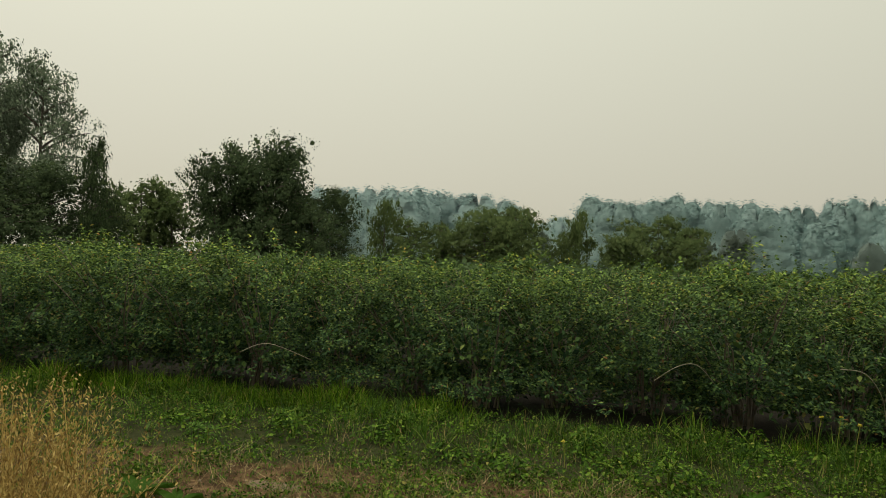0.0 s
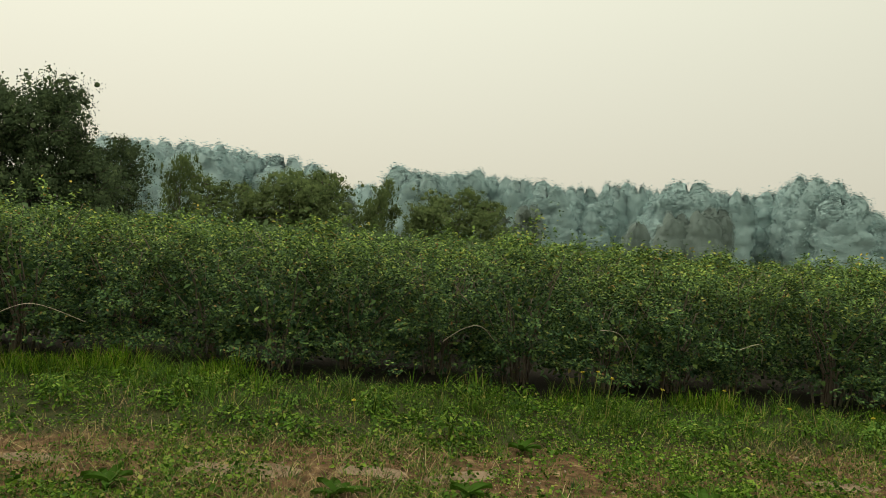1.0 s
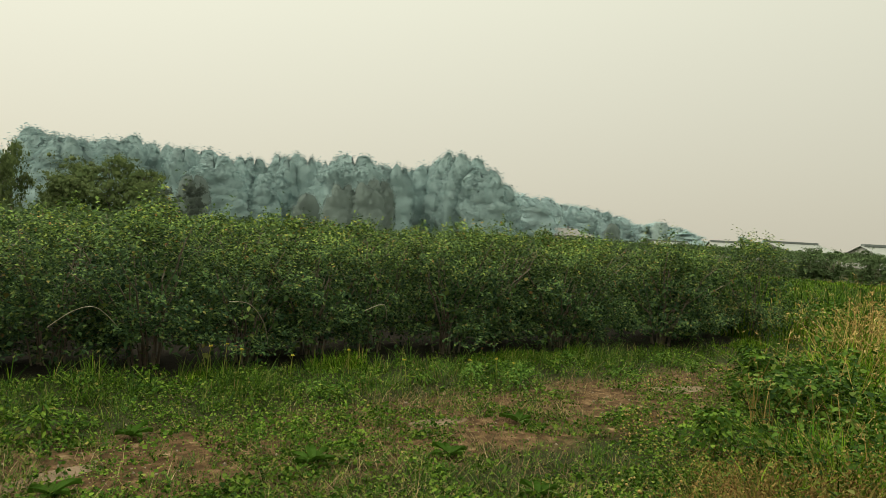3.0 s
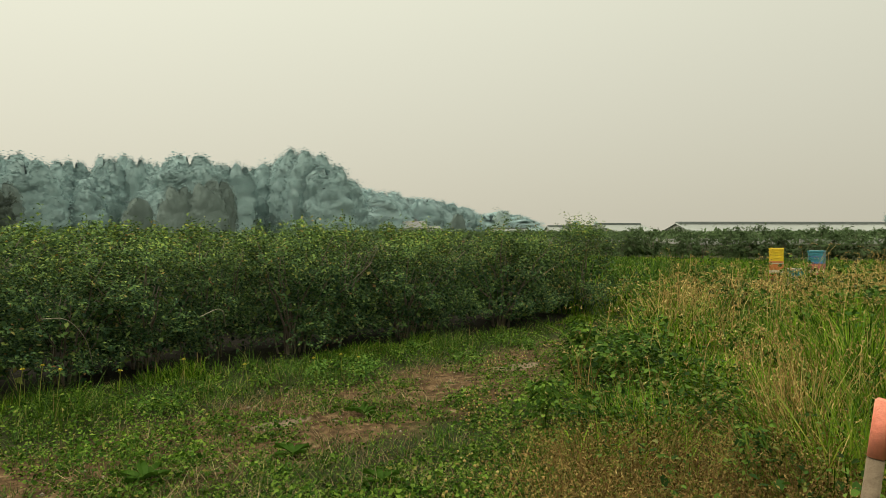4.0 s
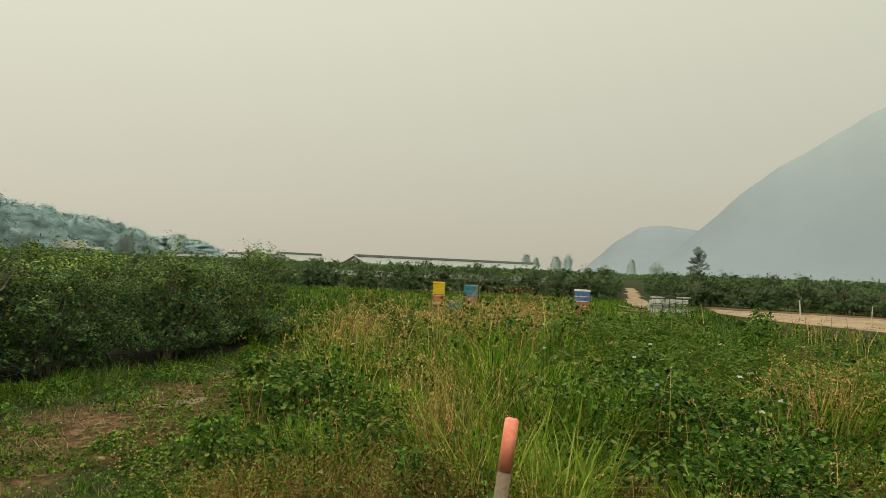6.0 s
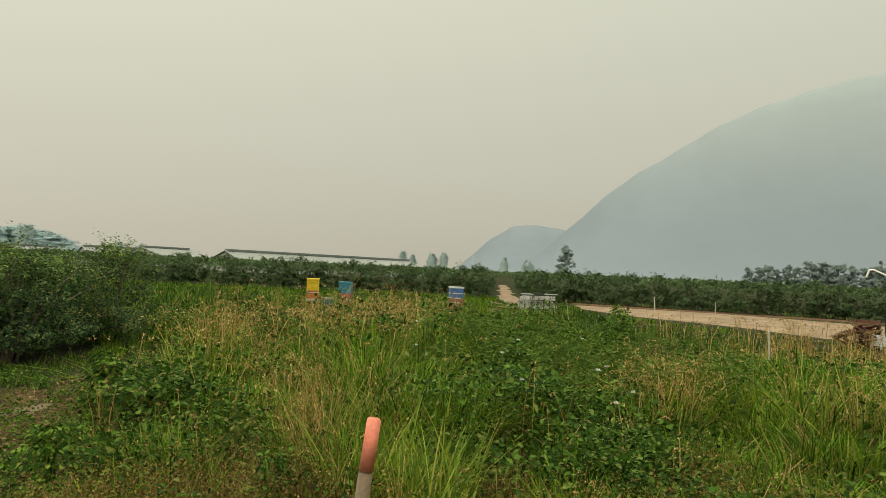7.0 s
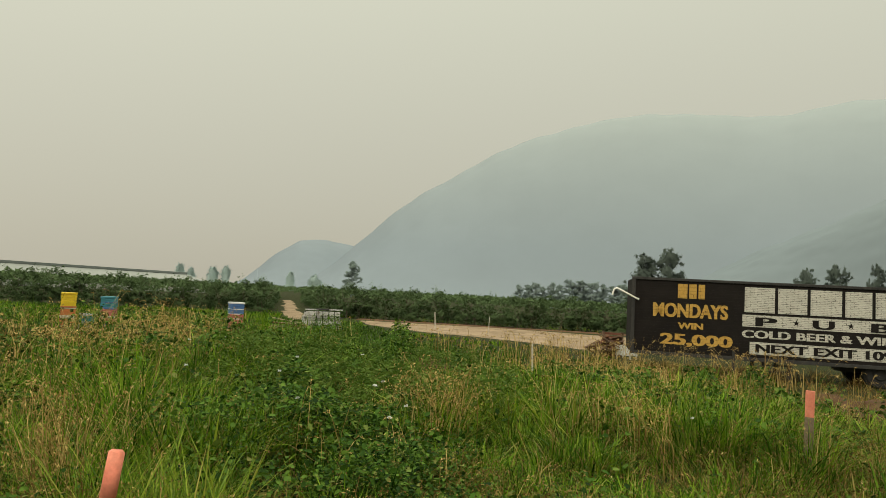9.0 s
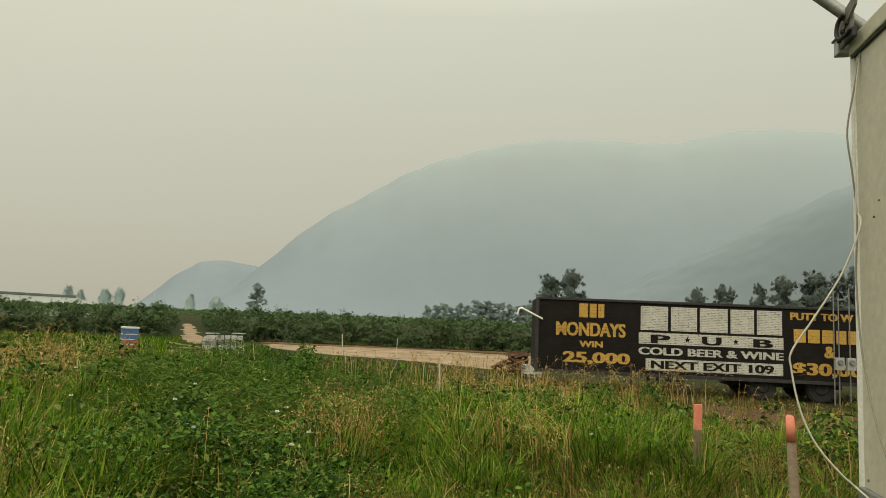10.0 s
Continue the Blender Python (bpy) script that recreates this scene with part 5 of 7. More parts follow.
def hive(x, y, turn, boxes, label, lid=None, w=0.51, d=0.41):
    """A stack of hive boxes: boxes = (material, height), from below."""
    g = float(ground_z(x, y))
    ob = empty("beehive", pose(x, y, g, 0, 0, turn), label, "beehive", "stacked beehives")
    box("stand", (w + 0.04, d + 0.1, 0.12), (0, 0, 0.05), M_WOOD, ob, 0.006, "wooden hive stand")
    z = 0.115
    for k, (mt, h) in enumerate(boxes):
        b = box("hive_box", (w + 0.006 * (k % 2), d, h - 0.006), (0, 0, z + h / 2), mt, ob, 0.006)
        for s in (-1, 1):
            box("hand_grip", (0.16, 0.02, 0.03), (0, s * (d / 2 + 0.008), z + h * 0.62), mt, b, 0.004)
            box("side_grip", (0.02, 0.16, 0.03), (s * (w / 2 + 0.008), 0, z + h * 0.62), mt, b, 0.004)
        z += h
    if lid:
        box("lid", (w + 0.03, d + 0.03, 0.05), (0, 0, z + 0.025), lid, ob, 0.006, "flat hive lid")
    return ob


hive(24.33, 2.95, 8, [(P_ORG, 0.22), (P_CREAM, 0.10), (P_ORG, 0.20), (P_CREAM, 0.10), (P_ORG, 0.20), (P_CREAM, 0.03), (P_ORG, 0.05), (P_YEL, 0.18), (P_YEL, 0.18)], "stack of yellow and orange beehive boxes in the weeds", P_YEL)
hive(24.45, 1.83, -4, [(P_TEAL, 0.24), (P_BLUE, 0.18), (P_RED, 0.17), (P_CREAM, 0.08), (P_RED, 0.20), (P_BLUE, 0.06), (P_TEAL, 0.15), (P_BLUE, 0.015), (P_TEAL, 0.125)], "stack of teal and red beehive boxes in the weeds", P_TEAL)
hive(24.5, -2.02, 6, [(P_RED, 0.28), (P_CREAM, 0.12), (P_RED, 0.30), (P_WHT, 0.02), (P_RED, 0.14), (P_WHT, 0.02), (P_BLUE, 0.14), (P_WHT, 0.02), (P_BLUE, 0.17)], "stack of blue and red beehive boxes with white lid", P_WHT, 0.54, 0.44)
hive(24.4, 2.38, 20, [(P_GREY, 0.24), (P_GREY, 0.24), (P_TEAL, 0.16)], "low grey beehive box with a flat lid", P_GREY)

# pallet of pale boxes, planks and scrap in the yard
M_CRATE = rough_mat("dirty_pale_crate", (0.46, 0.44, 0.42), (0.64, 0.62, 0.59), 2.5, 0.85, 0.3, spots=((0.16, 0.12, 0.09), 0.45))
pal = empty("box_pallet", pose(31.4, -6.2, float(ground_z(31.4, -6.2)), 0, 2, 12), "pallet stacked with pale dirty boxes under straps", "pallet")
for k in range(5):
    box("pallet_board", (1.6, 0.18, 0.03), (0, -0.5 + 0.25 * k, 0.13), M_WOOD, pal, 0.003)
for k in range(3):
    box("pallet_bearer", (0.1, 1.2, 0.1), (-0.7 + 0.7 * k, 0, 0.06), M_WOOD, pal, 0.004)
for i in range(4):
    for k in range(4):
        box("crate", (0.355, 1.25, 0.196), (-0.57 + 0.38 * i + 0.015 * ((i + k) % 3), 0.03 * ((i * 3 + k) % 4 - 1.5), 0.25 + 0.208 * k - (0.04 if (i == 3 and k == 3) else 0)), M_CRATE, pal, 0.008)
for k in range(5):
    box("strap", (1.57, 0.016, 0.86), (0.01, -0.56 + 0.28 * k, 0.55), M_DARKSTEEL, pal, 0.003, "dark strap over the boxes")
for k in range(2):
    box("strap", (1.60, 1.36, 0.012), (0.0, 0.0, 0.36 + 0.33 * k), M_DARKSTEEL, pal, 0.003, "dark strap round the boxes")
for k, (px, py, hh) in enumerate(((-0.5, -0.45, 0.10), (-0.3, 0.1, 0.16), (0.25, 0.4, 0.07), (0.5, -0.2, 0.12))):
    box("loose_lid", (0.36, 0.5, 0.05), (px, py, 1.03 + hh * 0.3), (M_CRATE, M_DARKSTEEL)[k % 2], pal, 0.006)


def plank(x, y, z, length, turn, tilt, width=0.14, mat=None):
    ob = empty("plank", pose(x, y, z, 0, tilt, turn), "weathered tan plank lying on a pile", "plank", "pile of planks")
    part("board", bm_mesh("board", box_bm((length, width, 0.05)), mat or M_PLANK, 0.004), ob)


for k in range(18):
    plank(28.9 + 0.20 * (k % 4), -3.85 - 0.14 * (k // 4) - 0.06 * (k % 3), float(ground_z(29.3, -4.3)) + 0.06 + 0.10 * (k // 4) + 0.02 * (k % 3), 1.6 - 0.15 * (k % 5), 88 + 8 * (k % 4) - 10, -4 + 2.5 * (k % 4), 0.15, (M_PLANK, M_RUSTWOOD)[k % 3 == 1])
plank(29.6, -4.4, float(ground_z(30.2, -5.0)) + 0.60, 1.4, 100, -9)

scrap = empty("scrap_heap", pose(25.6, -17.4, float(ground_z(25.6, -17.4)), 0, 0, 30), "heap of broken dark brown boards by the trailer", "scrap heap")
rs = np.random.default_rng(6)
for k in range(26):
    bm = box_bm((rs.uniform(0.6, 1.3), 0.16, 0.04))
    bmesh.ops.transform(bm, matrix=pose(rs.uniform(-0.5, 0.5), rs.uniform(-0.6, 0.5), 0.10 + 0.026 * k, rs.uniform(-30, 30), rs.uniform(-32, 32), rs.uniform(0, 180)), verts=bm.verts)
    part("broken_board", bm_mesh("broken_board", bm, (M_BROWNWOOD, M_RUSTWOOD)[k % 4 == 0]), scrap)
for k in range(5):
    box("slatted_side", (0.95, 0.05, 0.10), (0.1, -0.75, 0.35 + 0.15 * k), M_RUSTWOOD, scrap, 0.004, "dark red brown slat of a broken bin")
for k in range(2):
    box("bin_post", (0.08, 0.08, 1.05), (-0.33 + 0.86 * k, -0.69, 0.5), M_BROWNWOOD, scrap, 0.004)
crate = empty("white_basket", pose(24.9, -17.9, float(ground_z(24.9, -17.9)), 0, 0, 25), "white slatted basket beside the scrap heap", "basket")
for k in range(4):
    for sy in (-0.3, 0.3):
        box("basket_slat", (0.70, 0.03, 0.075), (0, sy, 0.20 + 0.105 * k), P_WHT, crate, 0.004)
    for sx in (-0.35, 0.35):
        box("basket_slat", (0.03, 0.57, 0.075), (sx, 0, 0.20 + 0.105 * k), P_WHT, crate, 0.004)
for sx in (-0.31, 0.31):
    for sy in (-0.26, 0.26):
        box("basket_post", (0.05, 0.05, 0.60), (sx, sy, 0.28), P_WHT, crate, 0.004)


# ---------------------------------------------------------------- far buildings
# far building colours, with smoke haze painted in: greyed and low in contrast
M_ROOFPALE = rough_mat("haze_paint_pale_roof", (0.235, 0.25, 0.23), (0.275, 0.29, 0.265), 0.1, 0.6, 0.05, fine=2.0)
M_ROOFDARK = rough_mat("haze_paint_ridge_cap", (0.16, 0.18, 0.17), (0.19, 0.21, 0.20), 0.1, 0.8, 0.05, fine=2.0)
M_HAZEWALL = rough_mat("haze_paint_white_wall", (0.40, 0.40, 0.37), (0.46, 0.46, 0.42), 0.2, 0.8, 0.05, fine=2.0)
M_HAZERED = rough_mat("haze_paint_brown_roof", (0.21, 0.205, 0.195), (0.245, 0.235, 0.225), 0.2, 0.8, 0.05, fine=2.0)
M_HAZEDARK = rough_mat("haze_paint_window", (0.30, 0.33, 0.34), (0.33, 0.36, 0.37), 0.4, 0.4, 0.0)


def gable_roof(name, length, width, z_eave, z_ridge, thick, material, parent, over=0.4):
    bm = bmesh.new()
    for s in (-1, 1):
        a = [(-length / 2 - over, s * (width / 2 + over), z_eave - over * 0.3), (length / 2 + over, s * (width / 2 + over), z_eave - over * 0.3), (length / 2 + over, 0, z_ridge), (-length / 2 - over, 0, z_ridge)]
        vs = [bm.verts.new(p) for p in a] + [bm.verts.new((p[0], p[1], p[2] + thick)) for p in a]
        for q in ((0, 1, 2, 3), (4, 5, 6, 7), (0, 1, 5, 4), (1, 2, 6, 5), (2, 3, 7, 6), (3, 0, 4, 7)):
            bm.faces.new([vs[i] for i in q])
    bmesh.ops.recalc_face_normals(bm, faces=list(bm.faces))
    return part(name, bm_mesh(name, bm, material), parent)


def gable_walls(length, width, z0, z_eave, z_ridge, material, parent):
    bm = bmesh.new()
    prof = [(-width / 2, z0), (width / 2, z0), (width / 2, z_eave), (0, z_ridge), (-width / 2, z_eave)]
    a = [bm.verts.new((-length / 2, y, z)) for y, z in prof]
    b = [bm.verts.new((length / 2, y, z)) for y, z in prof]
    bm.faces.new(a)
    bm.faces.new(b[::-1])
    for k in range(5):
        bm.faces.new((a[k], b[k], b[(k + 1) % 5], a[(k + 1) % 5]))
    bmesh.ops.recalc_face_normals(bm, faces=list(bm.faces))
    return part("wall", bm_mesh("wall", bm, material), parent)


def shed(a0, a1, d0, d1, el, label, width=12.0):
    """A long low farm shed between two headings and distances."""
    p, q = Vector((*at(a0, d0), 0)), Vector((*at(a1, d1), 0))
    mid, L = (p + q) / 2, (q - p).length
    ridge = 1.6 + (d0 + d1) / 2 * math.tan(radians(el))
    ob = empty("farm_shed", pose(mid.x, mid.y, 0, 0, 0, math.degrees(math.atan2(q.y - p.y, q.x - p.x))), label, "shed", "long farm sheds")
    eave = ridge - 1.7
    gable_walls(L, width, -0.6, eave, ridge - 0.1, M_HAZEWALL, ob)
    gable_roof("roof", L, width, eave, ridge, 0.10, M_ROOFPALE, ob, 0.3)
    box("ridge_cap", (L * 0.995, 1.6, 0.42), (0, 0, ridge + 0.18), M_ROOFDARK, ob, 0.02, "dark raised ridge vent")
    return ob


shed(74.9, 89.6, 128, 150, 0.66, "very long low pale farm shed with dark ridge vent", 14)
shed(68.7, 72.0, 165, 172, 0.68, "pale farm shed with gable end and ridge vent", 14)
shed(64.7, 68.6, 175, 178, 0.52, "pale low farm shed beyond the bushes", 12)
shed(59.8, 63.0, 215, 220, 0.36, "low farm shed nearly hidden by the bushes", 12)

house = empty("farmhouse", pose(*at(53.3, 235), 0, 0, 0, -35), "small white farmhouse with brown roof, smoke haze painted into its colours", "house")
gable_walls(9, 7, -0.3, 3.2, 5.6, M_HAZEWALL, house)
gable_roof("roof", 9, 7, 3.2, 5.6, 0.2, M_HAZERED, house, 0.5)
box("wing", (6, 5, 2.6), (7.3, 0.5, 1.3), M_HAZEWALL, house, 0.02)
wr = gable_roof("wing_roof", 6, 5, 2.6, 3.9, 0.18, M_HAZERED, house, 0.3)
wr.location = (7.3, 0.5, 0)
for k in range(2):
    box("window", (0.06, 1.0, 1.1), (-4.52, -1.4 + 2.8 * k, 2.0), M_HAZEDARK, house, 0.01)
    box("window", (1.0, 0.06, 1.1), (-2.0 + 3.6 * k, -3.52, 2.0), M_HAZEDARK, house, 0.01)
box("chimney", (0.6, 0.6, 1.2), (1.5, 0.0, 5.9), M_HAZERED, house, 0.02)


# ---------------------------------------------------------------- weeds, grass and clover
M_LITTER = leaf_mat("brown_litter", [(0.0, (0.08, 0.04, 0.014)), (0.5, (0.19, 0.128, 0.055)), (0.85, (0.33, 0.245, 0.115)), (1.0, (0.52, 0.42, 0.22))], 0.8, 0.1, 0.6, 1.5)
M_PEBBLE = rough_mat("pale_stone", (0.22, 0.17, 0.12), (0.38, 0.32, 0.25), 3, 0.9, 0.3)
CX, CY = 0.5, -0.4


def polar(rng, n, a0, a1, d0, d1, power=1.0):
    """Points round the camera's place, thicker close by to suit its view: heading and distance ranges."""
    a = np.radians(rng.uniform(a0, a1, n))
    u = rng.uniform(0, 1, n)
    d = d0 * (d1 / d0) ** (u ** power)
    x, y = CX + np.sin(a) * d, CY + np.cos(a) * d
    return x, y, d


def lane_edge(x):
    """Where the tall weeds begin beside the lane."""
    return np.interp(x, [-6, 2.0, 3.0, 4.5, 6.0, 8.0, 12.2, 13.0, 14.0, 30], [-9, -0.5, 0.3, 1.1, 2.0, 2.7, 3.3, 5.0, 40, 60])


def patches(x, y, rows):
    """0 to 1 inside uneven patches (x, y, half widths, strength)."""
    px, py = x + 1.0 * (field(x, y, 0.7) - 0.5), y + 1.0 * (field(x + 31, y, 0.7) - 0.5)
    return np.maximum.reduce([k * np.exp(-(((px - cx) / rx) ** 2 + ((py - cy) / ry) ** 2) ** 1.5) for cx, cy, rx, ry, k in rows])


P_BRAMBLE = [(7.6, -6.2, 0.8, 0.5, 0.4), (9.6, -9.4, 0.9, 0.6, 0.4), (12.5, -6.0, 1.4, 0.8, 0.4), (7.0, 1.6, 1.5, 0.6, 1.0), (5.6, 1.5, 0.6, 0.35, 0.9), (7.0, -2.0, 1.4, 1.1, 1.0), (5.4, -2.2, 1.0, 0.6, 1.0), (10.2, -2.2, 1.6, 0.8, 0.6), (9.4, -7.6, 1.0, 0.6, 0.3)]
P_LIME = [(5.5, -0.65, 0.75, 0.5, 0.9), (8.6, -4.4, 2.4, 1.3, 0.35), (11.0, -8.5, 3.0, 2.0, 0.3)]
P_BROWN = [(4.0, 0.7, 0.5, 0.4, 1.0), (4.3, -1.5, 0.4, 0.4, 0.8), (4.9, 0.35, 0.6, 0.4, 1.0), (5.6, -7.2, 1.0, 0.8, 0.9), (3.6, -4.6, 0.6, 0.9, 0.8), (7.4, -9.4, 1.6, 1.0, 0.8), (6.0, -9.0, 1.4, 1.0, 0.7), (4.6, -8.0, 0.9, 1.0, 0.8), (8.5, -11.5, 1.5, 1.2, 0.6), (10.0, -12.5, 2.0, 1.4, 0.7), (4.6, 0.95, 0.7, 0.35, 1.0), (4.7, 0.1, 0.8, 0.35, 1.0), (5.0, -1.05, 0.4, 0.22, 0.8), (5.0, -2.7, 0.7, 0.5, 0.8), (4.9, -4.6, 0.6, 0.5, 0.8), (4.4, -5.4, 0.6, 0.7, 0.9), (5.4, -6.6, 1.0, 0.7, 0.6), (3.5, -2.2, 0.6, 0.9, 0.8)]
P_LUSH = [(9.8, 1.3, 2.2, 0.9, 1.1), (12.5, 0.6, 2.4, 1.2, 0.9), (8.8, 0.3, 1.9, 1.1, 1.1), (7.4, -0.6, 1.4, 0.8, 1.1), (10.6, 0.5, 2.0, 1.0, 1.1), (8.6, -5.2, 3.2, 2.2, 1.2), (12.5, -9.0, 4.0, 2.4, 1.2), (6.2, -4.2, 1.2, 0.9, 0.7), (7.6, -7.8, 2.4, 1.8, 1.2), (5.4, -6.0, 1.2, 1.0, 0.7)]
P_GOLD = [(13.5, 2.6, 2.6, 0.7, 0.55), (17.0, 1.0, 3.6, 1.2, 0.4), (10.0, 2.3, 1.4, 0.4, 0.45), (20.0, 0.5, 3.5, 1.6, 0.3), (15.5, -11.0, 2.5, 2.0, 0.8), (13.0, -8.6, 1.0, 0.6, 0.6), (7.4, -3.2, 0.7, 0.5, 0.7), (10.5, -5.6, 1.2, 0.6, 0.45), (6.6, -5.0, 0.8, 0.5, 0.5)]


def bank(x, y):
    """The clover bank between the lane and the tall weeds."""
    e = y - lane_edge(x)
    return smooth(-0.45, -0.1, e) * (1 - smooth(0.8, 1.35, e + 0.5 * (field(x, y, 0.6) - 0.5))) * smooth(1.6, 2.6, x) * (1 - smooth(6.5, 8.5, x))


def weed_mask(x, y):
    """1 in the tall weeds, 0 on the lane."""
    return smooth(-0.25, 0.25, lane_edge(x) + 0.5 * (field(x, y, 0.9) - 0.5) - y)


def off_row(x, y):
    return row_y(x) - y


P_BARE = [(0.25, 4.5, 0.6, 0.22, 1.0), (0.8, 4.32, 0.4, 0.2, 0.9), (1.5, 4.3, 0.5, 0.18, 0.9), (4.5, 3.88, 0.6, 0.2, 0.8), (7.7, 3.3, 0.6, 0.25, 0.9), (-1.2, 4.9, 0.5, 0.2, 0.9), (2.9, 4.1, 0.5, 0.16, 0.6)]


def lane_cover(x, y):
    """How thickly the lane is grown: lush by the bushes, bare in the wheel track."""
    o = off_row(x, y)
    lush = 1 - smooth(1.35 + 0.5 * smooth(2.0, 0.0, x), 2.2 + 0.6 * smooth(2.0, 0.0, x), o)
    base = 1.04 + 0.8 * (field(x, y, 0.6) - 0.4) + 0.3 * (field(x, y, 2.3) - 0.5)
    worn = np.maximum(0.72 * np.exp(-((o - track_off(x)) / 0.36) ** 2) * (0.25 + 1.1 * field(x, y, 0.9)), patches(x, y, P_BARE))
    return np.clip(np.maximum(np.maximum(lush, base) - worn, bank(x, y)), 0, 1)


YARD = np.array([(42, -6.0), (41, -10.2), (34.2, -11.0), (30.2, -12.9), (26.8, -16.4), (26.4, -23), (24, -34), (24, -48), (33, -36), (38, -27), (44, -22), (46, -16), (47, -12.0), (56, -10), (56, -7)])


def in_yard(x, y):
    """Bare dirt of yard and track, by crossing number."""
    inside = np.zeros(len(x), bool)
    for (x0, y0), (x1, y1) in zip(YARD, np.roll(YARD, -1, 0)):
        cross = ((y0 > y) != (y1 > y)) & (x < (x1 - x0) * (y - y0) / (y1 - y0 + 1e-12) + x0)
        inside ^= cross
    return inside


def rough_ground(x, y):
    """1 on the churned bare ground before the sign trailer."""
    a, d = np.degrees(np.arctan2(x - CX, y - CY)), np.hypot(x - CX, y - CY)
    return smooth(133, 137, a + 7 * (field(x, y, 1.5) - 0.5)) * smooth(10.8, 12.5, d + 3 * (field(x, y + 9, 1.2) - 0.5))


def root(x, y):
    return np.stack([x, y, ground_z(x, y) - 0.01], 1)


def stuff(name, v, f, mat, label, category):
    return tagged(new(name, mesh_np(name, v, f, mat)), label, category, kind="stuff")


def spread(base, rng, per, radius):
    """per roots round each base point."""
    n = len(base)
    a, r = rng.uniform(0, 6.283, (n, per)), radius * np.sqrt(rng.uniform(0, 1, (n, per)))
    x = base[:, None, 0] + np.cos(a) * r
    y = base[:, None, 1] + np.sin(a) * r
    return np.stack([x, y, np.repeat(base[:, 2:3], per, 1)], -1).reshape(-1, 3)


def tussocks(base, rng, height, per, width, radius=0.05, lean=0.45, bend=0.55, segs=2):
    """Blades that fan out of one foot; height and width per tussock."""
    n = len(base) * per
    roots = spread(base, rng, per, radius)
    mid = np.repeat(base, per, 0)
    out = roots - mid
    out[:, 2] = 0
    out = unit(out + rng.normal(0, 0.012, out.shape) * np.array([1, 1, 0]))
    lay = np.repeat(rng.normal(0, 0.35, (len(base), 2)), per, 0)
    out[:, :2] += lay
    side = np.stack([-out[:, 1], out[:, 0], np.zeros(n)], 1)
    h = (np.repeat(height, per) * rng.uniform(0.45, 1.15, n))[:, None]
    ln, bd = (lean * rng.uniform(0.05, 1.0, n))[:, None], (bend * rng.uniform(0.05, 1.0, n) ** 1.5)[:, None]
    w = (np.repeat(width, per) * rng.uniform(0.6, 1.25, n))[:, None] * 0.5
    up = np.array([0, 0, 1.0])
    rings = []
    for k in range(segs + 1):
        t = k / (segs + 1)
        c = roots + out * h * (ln * t + bd * t * t) + up * h * (t - 0.45 * bd * t * t)
        rings += [c - side * w * (1 - 0.5 * t), c + side * w * (1 - 0.5 * t)]
    tip = roots + out * h * (ln + bd) + up * h * (1 - 0.45 * bd)
    v = np.stack(rings + [tip], 1).reshape(-1, 3)
    m = 2 * (segs + 1) + 1
    tri = []
    for k in range(segs):
        b_ = 2 * k
        tri += [(b_, b_ + 1, b_ + 3), (b_, b_ + 3, b_ + 2)]
    tri.append((2 * segs, 2 * segs + 1, m - 1))
    return v, (np.arange(n)[:, None, None] * m + np.array(tri)[None]).reshape(-1, 3)


g = np.random.default_rng(31)
# lane: mounds of clover and small broad leaves
x, y, d = polar(g, 21000, -48, 78, 2.6, 17, 0.9)
patch = field(x, y, 0.55) * 0.6 + field(x, y, 0.2) * 0.4
keep = (g.uniform(0, 1, len(x)) < np.maximum(lane_cover(x, y) * (0.25 + 1.3 * (patch > 0.47)), bank(x, y))) & (weed_mask(x, y) < 0.75) & (off_row(x, y) > 0.15)
b = root(x[keep], y[keep])
lush = np.maximum(1 - smooth(1.2, 2.0, off_row(b[:, 0], b[:, 1])), 0.9 * bank(b[:, 0], b[:, 1]))
c = spread(b, g, 18, 0.12)
rad = np.hypot(c[:, 0] - np.repeat(b[:, 0], 18), c[:, 1] - np.repeat(b[:, 1], 18)) / 0.12
hgt = np.repeat((0.05 + 0.10 * lush) * (0.5 + field(b[:, 0], b[:, 1], 0.35)), 18)
c[:, 2] += 0.015 + hgt * (1 - rad ** 2) * g.uniform(0.5, 1.0, len(c))
w = g.normal(size=c.shape) * np.array([1, 1, 0.35]) + np.array([0, 0, 0.25])
size = np.repeat(g.choice([0.019, 0.026, 0.042], len(b), p=[0.45, 0.4, 0.15]), 18)
v, f = leaves(c, w, size, size * 0.78, g)
stuff("clover", v, f, M_CLOVER, "low mounds of clover and broad-leaved weeds on the lane", "clover")
# lane: grass tufts
x, y, d = polar(g, 17000, -48, 80, 2.6, 19, 0.9)
patch = field(x + 9, y, 0.6) * 0.6 + field(x, y + 5, 0.25) * 0.4
keep = (g.uniform(0, 1, len(x)) < (0.10 + 0.9 * lane_cover(x, y)) * (0.3 + (patch > 0.45))) & (weed_mask(x, y) < 0.6) & (off_row(x, y) > 0.05)
b = root(x[keep], y[keep])
lush = 1 - smooth(0.9, 1.8, off_row(b[:, 0], b[:, 1]))
hh = (0.08 + 0.34 * lush * field(b[:, 0], b[:, 1], 0.5)) * g.uniform(0.6, 1.2, len(b))
v, f = tussocks(b, g, hh, 11, np.full(len(b), 0.0058), 0.045, 0.7, 0.7, 1)
stuff("short_grass", v, f, M_TURF, "short uneven tufts of green grass along the bush row", "grass")
